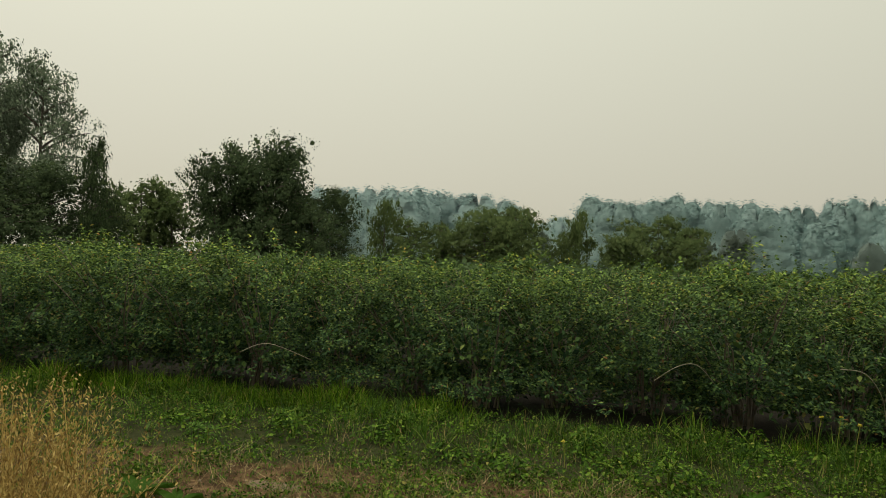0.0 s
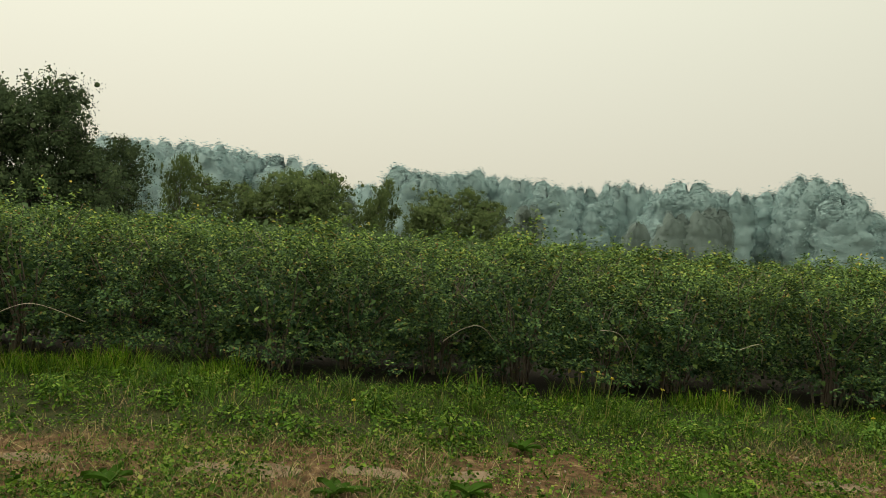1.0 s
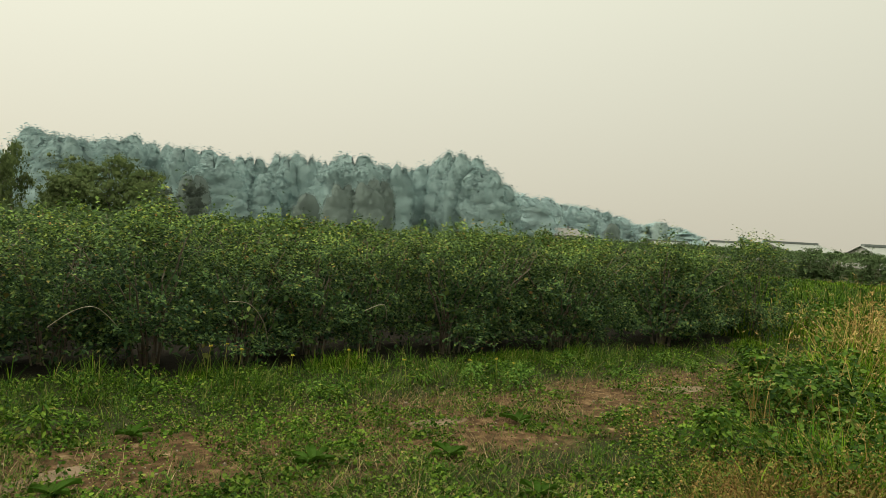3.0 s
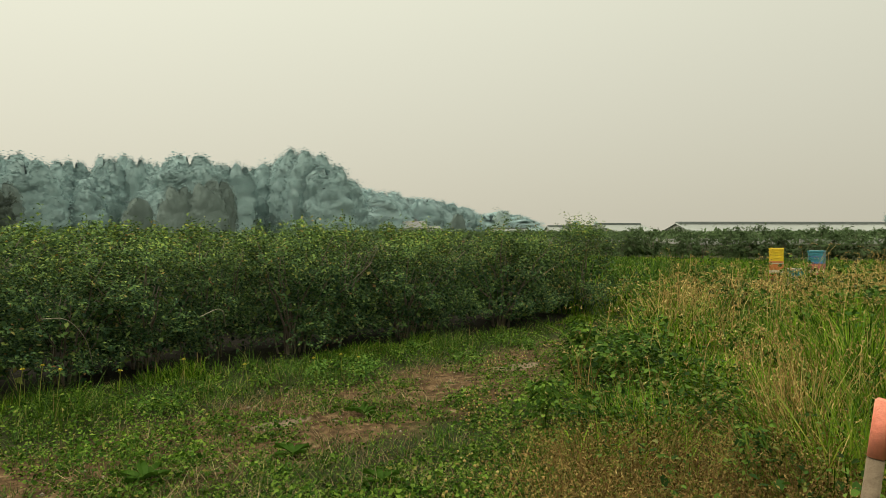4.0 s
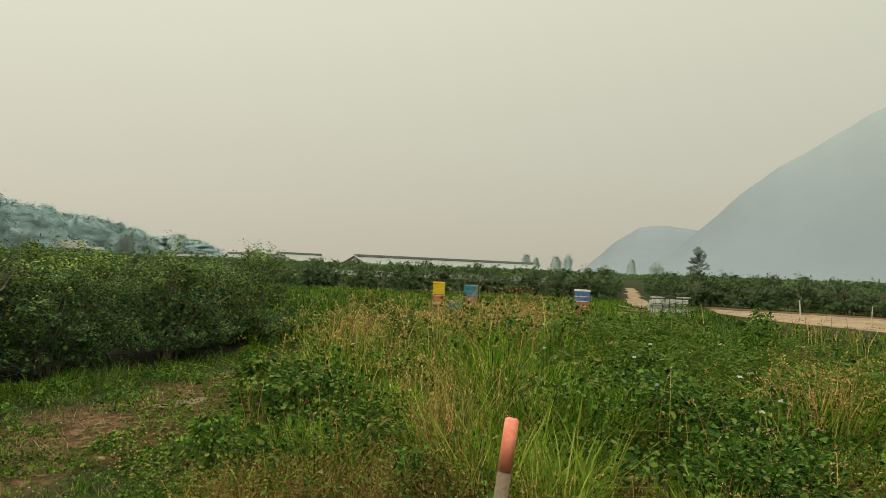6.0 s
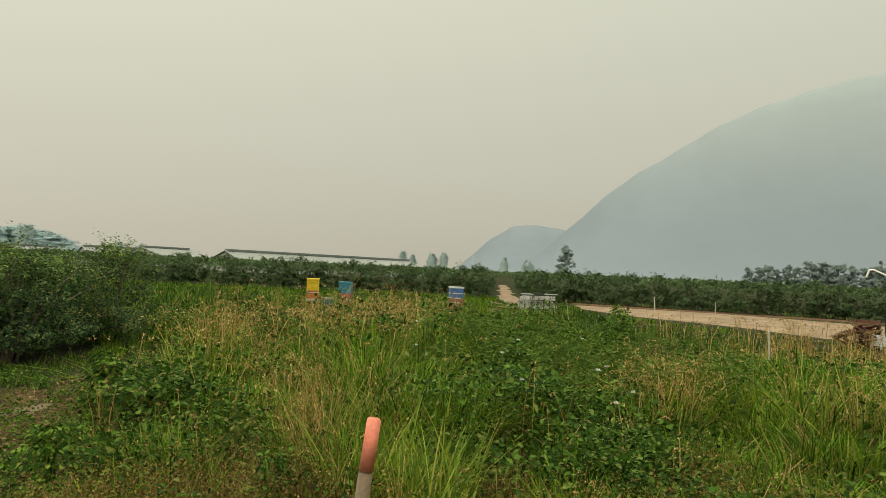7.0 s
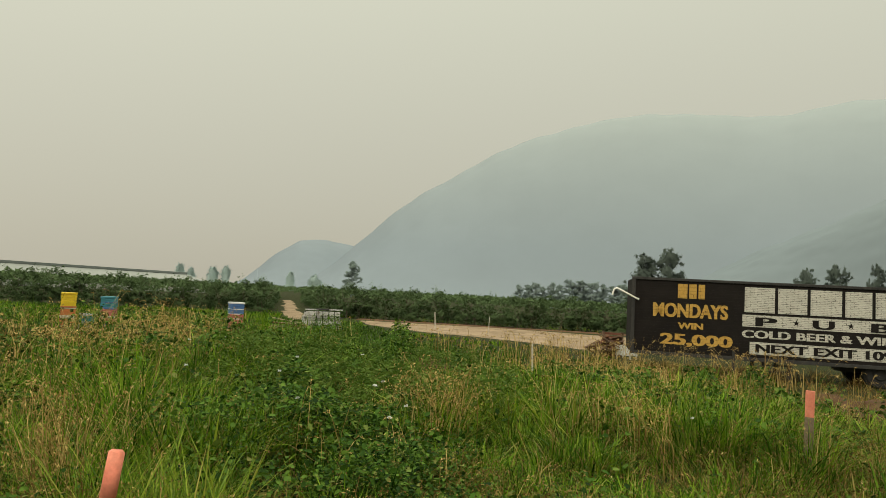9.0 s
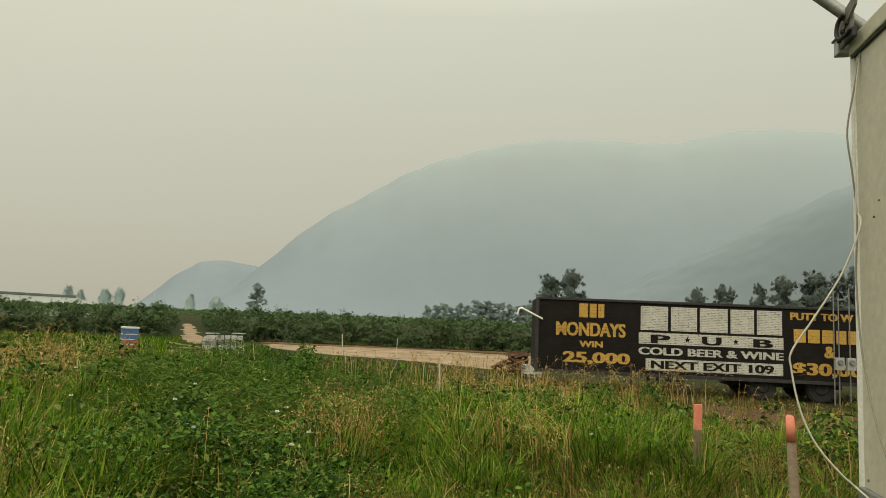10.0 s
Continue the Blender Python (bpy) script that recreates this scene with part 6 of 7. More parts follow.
# taller grass in uneven tufts at the feet of the bushes
gf = np.random.default_rng(131)
x = gf.uniform(-9, 16, 5200)
y = row_y(x) - np.abs(gf.normal(0, 0.34, len(x))) + 0.12
keep = gf.uniform(0, 1, len(x)) < 0.06 + 1.1 * smooth(0.48, 0.68, field(x, y + 3, 0.7))
b = root(x[keep], y[keep])
hh = (0.12 + 0.34 * field(b[:, 0] + 4, b[:, 1], 0.6)) * gf.uniform(0.35, 0.95, len(b)) * (1 - 0.35 * smooth(2, 7, b[:, 0]))
v, f = tussocks(b, gf, hh, 10, np.full(len(b), 0.0065), 0.05, 0.55, 0.6, 2)
stuff("bush_foot_grass", v, f, M_GRASS, "uneven tufts of green grass at the feet of the bushes", "grass")
# lane: dry stalks and litter
x, y, d = polar(g, 30000, -48, 85, 2.5, 19, 0.9)
keep = (weed_mask(x, y) < 0.9) & (off_row(x, y) > 0.9) & (g.uniform(0, 1, len(x)) < (0.10 + 1.2 * smooth(0.35, 0.7, field(x, y, 1.0))) * (0.35 + 0.8 * np.exp(-((off_row(x, y) - track_off(x)) / 0.7) ** 2)))
b = root(x[keep], y[keep])
v, f = blades(spread(b, g, 3, 0.10), 0.11, 0.005, g, 1.8, 0.5, 1)
stuff("dry_litter", v, f, M_LITTER, "dry brown grass litter scattered on the lane soil", "dry grass")
# short turf round the standing place
a_, d_ = g.uniform(0, 6.283, 3200), 3.1 * np.sqrt(g.uniform(0, 1, 3200))
x, y = CX + np.sin(a_) * d_, CY + np.cos(a_) * d_
keep = (field(x, y, 0.5) > 0.35) & (np.hypot(x - 3.1, y + 5.0) > 0.5) & ((x - 3.1) * 0.62 + (y + 5.0) * 0.78 > 0.1)
b = root(x[keep], y[keep])
v, f = tussocks(b, g, np.full(len(b), 0.08), 7, np.full(len(b), 0.006), 0.045, 0.8, 0.8, 1)
stuff("trodden_turf", v, f, M_TURF, "short trodden grass on the bare ground of the lane", "grass")
# pebbles and clods in the wheel track
n = 420
x = g.uniform(-6, 12, n)
y = row_y(x) - track_off(x) + g.normal(0, 0.28, n)
parts = []
ico = bmesh.new()
bmesh.ops.create_icosphere(ico, subdivisions=1, radius=1.0)
iv = np.array([q.co for q in ico.verts])
jf = np.array([[q.index for q in t.verts] for t in ico.faces])
ico.free()
for k in range(n):
    s_ = g.uniform(0.004, 0.013) * (1.6 if k % 25 == 0 else 1.0)
    parts.append((iv * s_ * g.uniform(0.5, 1.5, 3) * g.uniform(0.8, 1.2, (len(iv), 1)) + np.array([x[k], y[k], float(ground_z(x[k], y[k])) + s_ * 0.2]), jf))
v, f = join(parts)
stuff("pebbles", v, f, M_PEBBLE, "small pale stones and clods in the wheel track", "stones")
# tall grass of the weed patch
def weed_height(x, y):
    """The weeds' mean height, set by distance and heading to fit the camera's view."""
    d = np.hypot(x - CX, y - CY)
    return (0.40 + 0.34 * field(x, y, 1.4)) * np.interp(d, [2, 5, 10, 16, 26, 60], [0.52, 0.72, 1.02, 1.15, 1.15, 0.7]) * np.where(np.degrees(np.arctan2(x - CX, y - CY)) > 104, np.interp(d, [7, 13, 20, 40], [1.0, 0.72, 0.5, 0.42]), 1.0) * np.interp(d, [16, 19, 24.5, 28], [1.0, 1.42, 1.42, 0.6]) * (0.72 + 0.6 * field(x + 7, y, 0.75))


x, y, d = polar(g, 30000, 38, 168, 2.3, 15, 1.0)
bram, brown, lime = patches(x, y, P_BRAMBLE), patches(x, y, P_BROWN), patches(x, y, P_LIME)
thick = np.maximum(0.42 * (0.3 + 1.2 * field(x, y, 0.6)), 1.3 * patches(x, y, P_LUSH) * (0.6 + field(x, y, 0.5))) * (1 - 0.40 * bram) * (1 - 0.85 * brown)
thick = thick * (1 - 0.9 * rough_ground(x, y))
thick = np.maximum(thick, lime * (1 - 0.6 * brown)) * (0.18 + 1.25 * smooth(0.36, 0.56, field(x + 3, y, 0.38)))
keep = g.uniform(0, 1, len(x)) < weed_mask(x, y) * thick
lime_here = g.uniform(0, 1, len(x)) < lime
for name, sel, mat, label, up_, wide in (("tall_grass", keep & ~lime_here, M_GRASS, "tall lush green grass in the weed patch", 0.88, 0.0115), ("lime_grass", keep & lime_here, M_LIME, "bright lime green grass blades beside the stake", 0.92, 0.0145)):
    b = root(x[sel], y[sel])
    wd = wide * np.sqrt(np.clip(np.hypot(b[:, 0] - CX, b[:, 1] - CY) / 5.0, 0.6, 3))
    v, f = tussocks(b, g, weed_height(b[:, 0], b[:, 1]) * up_ * (0.50 + 0.95 * field(b[:, 0] + 3, b[:, 1], 0.38)), 15, wd, 0.10, 0.55, 0.9, 2)
    stuff(name, v, f, mat, label, "grass")
# dead brown grass and stalks low in the weeds
x, y, d = polar(g, 15000, 38, 168, 2.3, 14, 1.0)
keep = g.uniform(0, 1, len(x)) < np.maximum(patches(x, y, P_BROWN), np.where(np.degrees(np.arctan2(x - CX, y - CY)) > 132, 0.45, 0.12) * weed_mask(x, y)) * (0.4 + 0.9 * field(x, y, 0.4)) * (1 - 0.85 * rough_ground(x, y))
b = root(x[keep], y[keep])
v, f = blades(spread(b, g, 9, 0.10), np.repeat(weed_height(b[:, 0], b[:, 1]) * 1.0, 9), 0.0058, g, 0.7, 0.8, 1)
seeds_ = v.reshape(len(b) * 9, -1, 3)[:, -1]
v2, f2 = leaves(np.repeat(seeds_, 3, 0) + g.normal(0, 0.02, (len(seeds_) * 3, 3)), g.normal(size=(len(seeds_) * 3, 3)), 0.022, 0.011, g)
v, f = join([(v, f), (v2, f2)])
stuff("brown_grass", v, f, M_BROWN, "dead brown grass and twiggy stalks low in the weeds", "dry grass")
# tall feathery weeds
x, y, d = polar(g, 5600, 88, 124, 7.5, 26, 1.0)
keep = g.uniform(0, 1, len(x)) < patches(x, y, [(13.0, -3.0, 4.5, 1.7, 1.2), (18.0, -6.0, 4.0, 2.0, 0.9)])
b = root(x[keep], y[keep])
k_ = 26
hz = np.repeat(weed_height(b[:, 0], b[:, 1]) * 1.15, k_)
c = spread(b, g, k_, 0.05)
c[:, 2] += hz * g.uniform(0.25, 1.0, len(c))
v, f = leaves(c, g.normal(size=c.shape) * np.array([1, 1, 0.4]) + np.array([0, 0, 0.35]), 0.11, 0.026, g)
stuff("goldenrod", v, f, M_FEATHER, "tall feathery green goldenrod-like weeds", "weeds")
# the weeds further off
n = 26000
x, y = g.uniform(6, 56, n), g.uniform(-34, 24, n)
d = np.hypot(x - CX, y - CY)
keep = (d > 10) & (weed_mask(x, y) > 0.5) & ((np.degrees(np.arctan2(x - CX, y - CY)) < 139) | (d < 14)) & ~in_yard(x, y) & (g.uniform(0, 1, n) < np.clip(16 / d, 0.25, 1)) & ~((x > 51.5) & (y > -6)) & ((0.848 * (x - 20.84) - 0.53 * (y + 15.14) < 0.2) | (-0.53 * (x - 20.84) - 0.848 * (y + 15.14) < -0.3)) | ((d > 10) & (x < 51) & (y > -9) & (x > 24) & ~in_yard(x, y))
keep &= g.uniform(0, 1, n) > 1.3 * rough_ground(x, y)
x, y, d = x[keep], y[keep], d[keep]
b = root(x, y)
v, f = tussocks(b, g, weed_height(x, y) * 1.05, 7, 0.013 * np.clip(d / 10, 1, 3.2), 0.14, 0.35, 0.5, 1)
tone = field(b[:, 0], b[:, 1], 3.0) + 0.3 * (field(b[:, 0], b[:, 1], 0.9) - 0.5)
ix = np.repeat(np.where((tone > 0.74) & (d < 27) & (np.degrees(np.arctan2(b[:, 0] - CX, b[:, 1] - CY)) < 100) | (tone > 0.78) & (d < 27), 2, np.where(tone > 0.46, 0, 1)), 7 * 3)
tagged(new("field_weeds", mesh_np("field_weeds", v, f, ([M_GRASS, M_BRAMBLE, M_STRAW], ix))), "mixed green and straw coloured weeds across the rough field", "weeds", kind="stuff")
# bramble and dock leaves
x, y, d = polar(g, 24000, 44, 165, 2.4, 24, 0.95)
keep = (g.uniform(0, 1, len(x)) < weed_mask(x, y) * np.maximum(patches(x, y, P_BRAMBLE), 0.025 + 0.28 * (d > 11) * (field(x, y, 1.9) > 0.42) * (np.degrees(np.arctan2(x - CX, y - CY)) < 128)) * (0.55 + field(x, y, 0.5))) & ~in_yard(x, y)
b = root(x[keep], y[keep])
big = np.clip(np.hypot(b[:, 0] - CX, b[:, 1] - CY) / 7.0, 0.85, 1.8)
mound = weed_height(b[:, 0], b[:, 1]) * (0.70 + 0.55 * field(b[:, 0], b[:, 1], 0.45))
c = spread(b, g, 23, 0.17)
c[:, 2] += np.repeat(mound, 23) * g.uniform(0.05, 1.0, len(c)) ** 0.45
size = np.repeat(big, 23) * g.choice([0.034, 0.050, 0.076], len(c), p=[0.4, 0.4, 0.2])
v, f = ovate(c, g.normal(size=c.shape), size, size * 0.72, g, unit(np.array([0, 0, 1.0]) + g.normal(0, 0.45, c.shape)))
stuff("bramble", v, f, M_BRAMBLE, "tangled dark green bramble and nettle leaves", "bramble")


def seed_stalks(b, g, height, label, name, mat, per=3, head=0.17, grain=1.0):
    """Dry grass stalks that end in drooping seed heads."""
    n = len(b) * per
    r0 = spread(b, g, per, 0.10)
    a = g.uniform(0, 6.283, n)
    out = np.stack([np.cos(a), np.sin(a), np.zeros(n)], 1)
    h = (np.repeat(height, per) * g.uniform(0.65, 1.15, n))[:, None]
    ln = g.uniform(0.08, 0.46, n)[:, None]
    side = np.stack([-np.sin(a), np.cos(a), np.zeros(n)], 1) * 0.0022 * (1 + 0.08 * np.hypot(r0[:, 0:1] - CX, r0[:, 1:2] - CY))
    mid, tip = r0 + out * h * ln * 0.33 + np.array([0, 0, 1]) * h * 0.62, r0 + out * h * ln + np.array([0, 0, 1]) * h * (1 - 0.22 * ln)
    v1 = np.stack([r0 - side, r0 + side, mid - side, mid + side, tip - side * 0.6, tip + side * 0.6], 1).reshape(-1, 3)
    i = np.arange(n)[:, None] * 6
    f1 = np.concatenate([i + np.array([[p, q, s]]) for p, q, s in ((0, 1, 3), (0, 3, 2), (2, 3, 5), (2, 5, 4))])
    k = 9
    s = np.linspace(0, 1, k)[None, :, None]
    hl = head * g.uniform(0.6, 1.2, n)[:, None, None]
    p = tip[:, None] + out[:, None] * hl * (0.35 * s + 0.45 * s * s) + np.array([0, 0, 1]) * hl * (0.8 * s - 0.75 * s * s)
    p = p.reshape(-1, 3)
    fine_ = np.clip(0.35 + 0.06 * np.hypot(p[:, 0] - CX, p[:, 1] - CY), 0.5, 1.2)
    w = np.repeat(out, k, 0) * 0.6 + g.normal(0, 0.45, p.shape) + np.array([0, 0, 0.5])
    v2, f2 = leaves(p, w, fine_ * 0.044 * grain, fine_ * 0.0135 * grain, g)
    v, f = join([(v1, f1), (v2, f2)])
    return stuff(name, v, f, mat, label, "dry grass")


# tall thin stalks that stand above the weeds towards the yard
x, y = g.uniform(11, 22, 700), g.uniform(-13.5, -6, 700)
keep = (field(x, y, 1.3) > 0.58) & (weed_mask(x, y) > 0.5)
b = root(x[keep], y[keep])
seed_stalks(b, g, np.full(len(b), 1.12), "tall thin straw stalks with seed heads above the weeds", "tall_stalks", M_STRAW, 2, 0.2)
# golden seed grass
x, y, d = polar(g, 19000, 46, 155, 2.6, 28, 0.85)
gold = np.maximum(patches(x, y, P_GOLD) * (0.25 + 0.9 * (field(x, y, 0.8) > 0.42)), 0.020 + 0.35 * (field(x, y, 1.6) > 0.76) * (d > 11) * (np.degrees(np.arctan2(x - CX, y - CY)) < 98))
keep = (g.uniform(0, 1, len(x)) < weed_mask(x, y) * gold * (0.4 + field(x, y, 1.1))) & ~in_yard(x, y)
b = root(x[keep], y[keep])
seed_stalks(b, g, weed_height(b[:, 0], b[:, 1]) * 1.25, "golden dry grass with drooping seed heads", "seed_grass", M_STRAW)
# long pale plumes that arch over the golden ridge
x, y, d = polar(g, 5200, 52, 112, 6.0, 19, 0.9)
ridge = patches(x, y, [(9.6, 1.9, 2.2, 0.5, 0.6), (12.5, 1.8, 2.4, 0.8, 0.8), (14.5, 0.6, 2.0, 0.8, 0.6), (10.5, 0.2, 1.8, 0.8, 0.35), (8.0, 0.9, 1.2, 0.5, 0.5), (8.2, -3.8, 1.0, 0.6, 0.35), (6.4, 0.3, 0.7, 0.35, 0.6)])
keep = g.uniform(0, 1, len(x)) < weed_mask(x, y) * ridge * (0.15 + 0.9 * smooth(0.40, 0.62, field(x, y + 5, 0.5)))
b = root(x[keep], y[keep])
seed_stalks(b, g, weed_height(b[:, 0], b[:, 1]) * 1.32, "pale golden plumes arching over the green grass", "plume_grass", M_STRAW, 2, 0.34, 1.25)
x, y, d = polar(g, 6500, 46, 112, 7, 24, 0.9)
keep = (g.uniform(0, 1, len(x)) < weed_mask(x, y) * patches(x, y, P_GOLD) * (0.05 + 0.7 * (field(x, y, 0.8) > 0.5))) & ~in_yard(x, y)
b = root(x[keep], y[keep])
v, f = tussocks(b, g, weed_height(b[:, 0], b[:, 1]) * 1.05, 8, 0.008 * np.clip(np.hypot(b[:, 0] - CX, b[:, 1] - CY) / 8, 1, 2.5), 0.10, 0.4, 0.6, 1)
stuff("golden_grass", v, f, M_STRAW, "tan dry grass blades under golden seed heads", "dry grass")
# brown straw on the rough ground before the sign trailer
n = 8000
x, y = g.uniform(6, 27, n), g.uniform(-28, -10, n)
keep = (np.degrees(np.arctan2(x - CX, y - CY)) > 126) & (g.uniform(0, 1, n) > 0.65 * rough_ground(x, y)) & (np.hypot(x - CX, y - CY) > 14) & (0.848 * (x - 20.84) - 0.53 * (y + 15.14) < 4.0) & ~in_yard(x, y)
b = root(x[keep], y[keep])
v, f = tussocks(b, g, 0.16 + 0.3 * field(b[:, 0], b[:, 1], 1.2), 6, np.full(len(b), 0.014), 0.2, 1.2, 0.6, 1)
stuff("straw_litter", v, f, M_BROWN, "flattened brown straw on rough ground by the trailer", "dry grass")
# heaps of churned soil and cut straw before the sign trailer
M_CLOD = rough_mat("churned_soil", (0.070, 0.038, 0.022), (0.135, 0.078, 0.045), 2.5, 0.95, 0.8, fine=12.0, spots=((0.24, 0.165, 0.095), 0.36))


M_CRUST = rough_mat("pale_crusted_soil", (0.15, 0.105, 0.068), (0.27, 0.20, 0.14), 3.0, 0.95, 0.7, fine=26.0, spots=((0.13, 0.085, 0.05), 0.42))


def heap(x, y, rx, ry, h, turn, soil=None, straws=70, name="soil_heap", label="lumpy heap of brown soil and cut straw on rough ground"):
    """A lumpy mound of soil with straw lying on it."""
    r_ = np.random.default_rng(int(abs(x * 53 + y * 31)))
    u = np.linspace(-1, 1, 26)
    X, Y = np.meshgrid(u, u, indexing="ij")
    q = np.sqrt(X * X + Y * Y)
    lump = field(X * rx + x, Y * ry + y, 0.35) * 0.6 + field(X * rx + x, Y * ry + y, 0.14) * 0.4
    Z = h * np.clip(1 - q ** 1.6, -0.15, 1) * (0.45 + 1.0 * lump) - min(0.04, 0.15 * h)
    v = np.stack([X * rx, Y * ry, Z], -1).reshape(-1, 3)
    i = (np.arange(25)[:, None] * 26 + np.arange(25)[None]).ravel()
    ob = empty(name, pose(x, y, float(ground_z(x, y)), 0, 0, turn), label, name.replace("_", " "), name.replace("_", " ") + "s")
    part("soil", mesh_np("soil", v, np.stack([i, i + 26, i + 27, i + 1], 1), soil or M_CLOD), ob)
    k = r_.integers(0, len(v), straws)
    k = k[v[k, 2] > 0.0]
    if not len(k):
        return
    st = blades(v[k] + r_.normal(0, 0.03, (len(k), 3)) * np.array([1, 1, 0.2]), 0.30, 0.010, r_, 1.6, 0.5, 1)
    part("straw", mesh_np("straw", *st, M_BROWN), ob, "flattened straw")["kind"] = "stuff"


for xx, yy, rx_, ry_, hh, tt in ((11.6, -15.8, 1.5, 0.8, 0.42, 20), (12.9, -14.9, 0.9, 0.7, 0.28, 70), (9.9, -14.0, 1.1, 0.7, 0.24, 40), (10.4, -16.6, 1.3, 0.9, 0.36, 100), (8.4, -12.6, 0.9, 0.7, 0.20, 10), (9.4, -17.6, 1.2, 0.8, 0.3, 60), (13.8, -16.4, 0.9, 0.6, 0.30, 15), (7.4, -14.2, 1.0, 0.7, 0.24, 130), (9.2, -12.3, 0.9, 0.6, 0.30, 35), (10.8, -13.0, 1.0, 0.6, 0.34, 55), (12.0, -13.6, 0.8, 0.5, 0.26, 30), (7.9, -12.4, 0.8, 0.5, 0.28, 80)):
    heap(xx, yy, rx_, ry_, hh, tt)
# pale crusts of dry soil in the wheel track
for xx, yy, rx_, ry_, tt in ((0.2, 4.5, 0.42, 0.17, -8), (1.0, 4.40, 0.24, 0.10, -22), (1.6, 4.26, 0.30, 0.10, 8), (-1.2, 4.9, 0.25, 0.10, -14), (4.5, 3.9, 0.35, 0.12, -18), (7.7, 3.3, 0.4, 0.16, -20)):
    heap(xx, yy, rx_, ry_, 0.022, tt, M_CRUST, 0, "soil_patch", "pale dry crust of bare soil in the wheel track")
# dry clover heads on the bank
n = 900
x = g.uniform(2.2, 7.5, n)
y = lane_edge(x) + g.uniform(-0.3, 1.1, n)
x, y = x[field(x, y, 0.7) > 0.4], y[field(x, y, 0.7) > 0.4]
v, f = join([(iv * 0.009 * g.uniform(0.8, 1.2) + np.array([p, q, float(ground_z(p, q)) + g.uniform(0.07, 0.17)]), jf) for p, q in zip(x, y)])
stuff("clover_heads", v, f, M_STRAW, "faded tan clover heads standing over the leaves", "clover")


# single clumps that stand out
def clump(name, x, y, mat, n, h, width, rad, label, category="grass", lean=0.3, bend=0.5, seeds=False):
    r_ = np.random.default_rng(int(abs(x * 131 + y * 17)) + 1)
    base = np.repeat(np.array([[0.0, 0.0, -0.02]]), 1, 0)
    v, f = blades(spread(base, r_, n, rad), h, width, r_, lean, bend, 3)
    if seeds:
        tips = v.reshape(n, -1, 3)[:, -1]
        pts = np.repeat(tips, 7, 0) - np.array([0, 0, 1]) * np.tile(np.linspace(0, 0.12, 7), n)[:, None] + r_.normal(0, 0.007, (n * 7, 3))
        v2, f2 = leaves(pts, r_.normal(0, 0.5, pts.shape) + np.array([0, 0, 1]), 0.034, 0.011, r_)
        v, f = join([(v, f), (v2, f2)])
    ob = new(name, mesh_np(name, v, f, mat))
    ob.matrix_basis = pose(x, y, float(ground_z(x, y)), 0, 0, 0)
    return tagged(ob, label, category)


for xx, yy in ((4.7, -0.55), (5.1, -0.75), (5.5, -0.3), (4.9, -0.2)):
    clump("lime_grass_clump", xx, yy, M_LIME, 70, 0.72, 0.012, 0.20, "bright lime green grass clump beside the stake", lean=0.35, bend=0.6)
for xx, yy, hh in ((5.7, 0.20, 0.95), (5.9, 0.30, 0.85), (6.05, 0.12, 0.85), (5.5, 0.10, 0.75), (6.4, 0.35, 0.85), (7.0, -3.0, 0.9), (7.6, -3.3, 0.85), (8.3, -3.6, 0.85), (-2.3, 3.5, 0.75), (-2.6, 3.9, 0.8), (-2.0, 3.15, 0.7), (-2.9, 3.7, 0.8), (-2.25, 4.0, 0.75), (-1.75, 3.3, 0.55), (-3.3, 4.3, 0.8), (9.6, 1.5, 0.85), (10.4, 2.3, 0.9), (18.7, -14.0, 1.25), (18.2, -14.9, 1.2), (19.3, -13.3, 1.3), (19.9, -12.9, 1.35), (20.8, -12.6, 1.3), (22.0, -12.6, 1.25), (17.6, -15.4, 1.0)):
    clump("straw_clump", xx, yy, M_STRAW, 150 if xx < 0 else 34, hh, 0.007, 0.20, "tall golden straw clump with seed heads", "dry grass", 0.38, 0.45, True)
for xx, yy in ((5.0, -1.05), (5.2, -2.5), (5.2, -6.0), (4.6, -4.6), (4.3, -5.2), (4.7, 0.15), (4.3, 1.0), (4.2, -6.3), (4.9, -7.4), (5.7, -7.4), (6.2, -7.9), (4.0, -5.7), (3.9, -6.9), (6.6, -8.6), (5.3, -8.3), (7.2, -8.2), (4.6, -2.9), (5.6, -3.1), (5.3, -4.3)):
    clump("brown_grass_clump", xx, yy, M_BROWN, 80, 0.42, 0.007, 0.22, "brown drying grass clump in the weeds", "dry grass", 0.6, 0.9)
for xx, yy, ss in ((19.5, -0.4, 1.0), (18.8, 0.1, 0.9), (12.9, -4.9, 0.8), (12.4, -5.3, 0.7), (16.5, 2.8, 0.8), (21.6, -1.7, 1.0), (22.3, -2.4, 1.0), (20.9, -2.1, 0.9), (21.8, 2.6, 0.9), (18.2, -0.8, 0.8)):
    clump("dock_plant", xx, yy, M_RUST, 90, 0.75 * ss, 0.03, 0.35, "rust brown seeding dock plant", "weed", 0.4, 0.4)


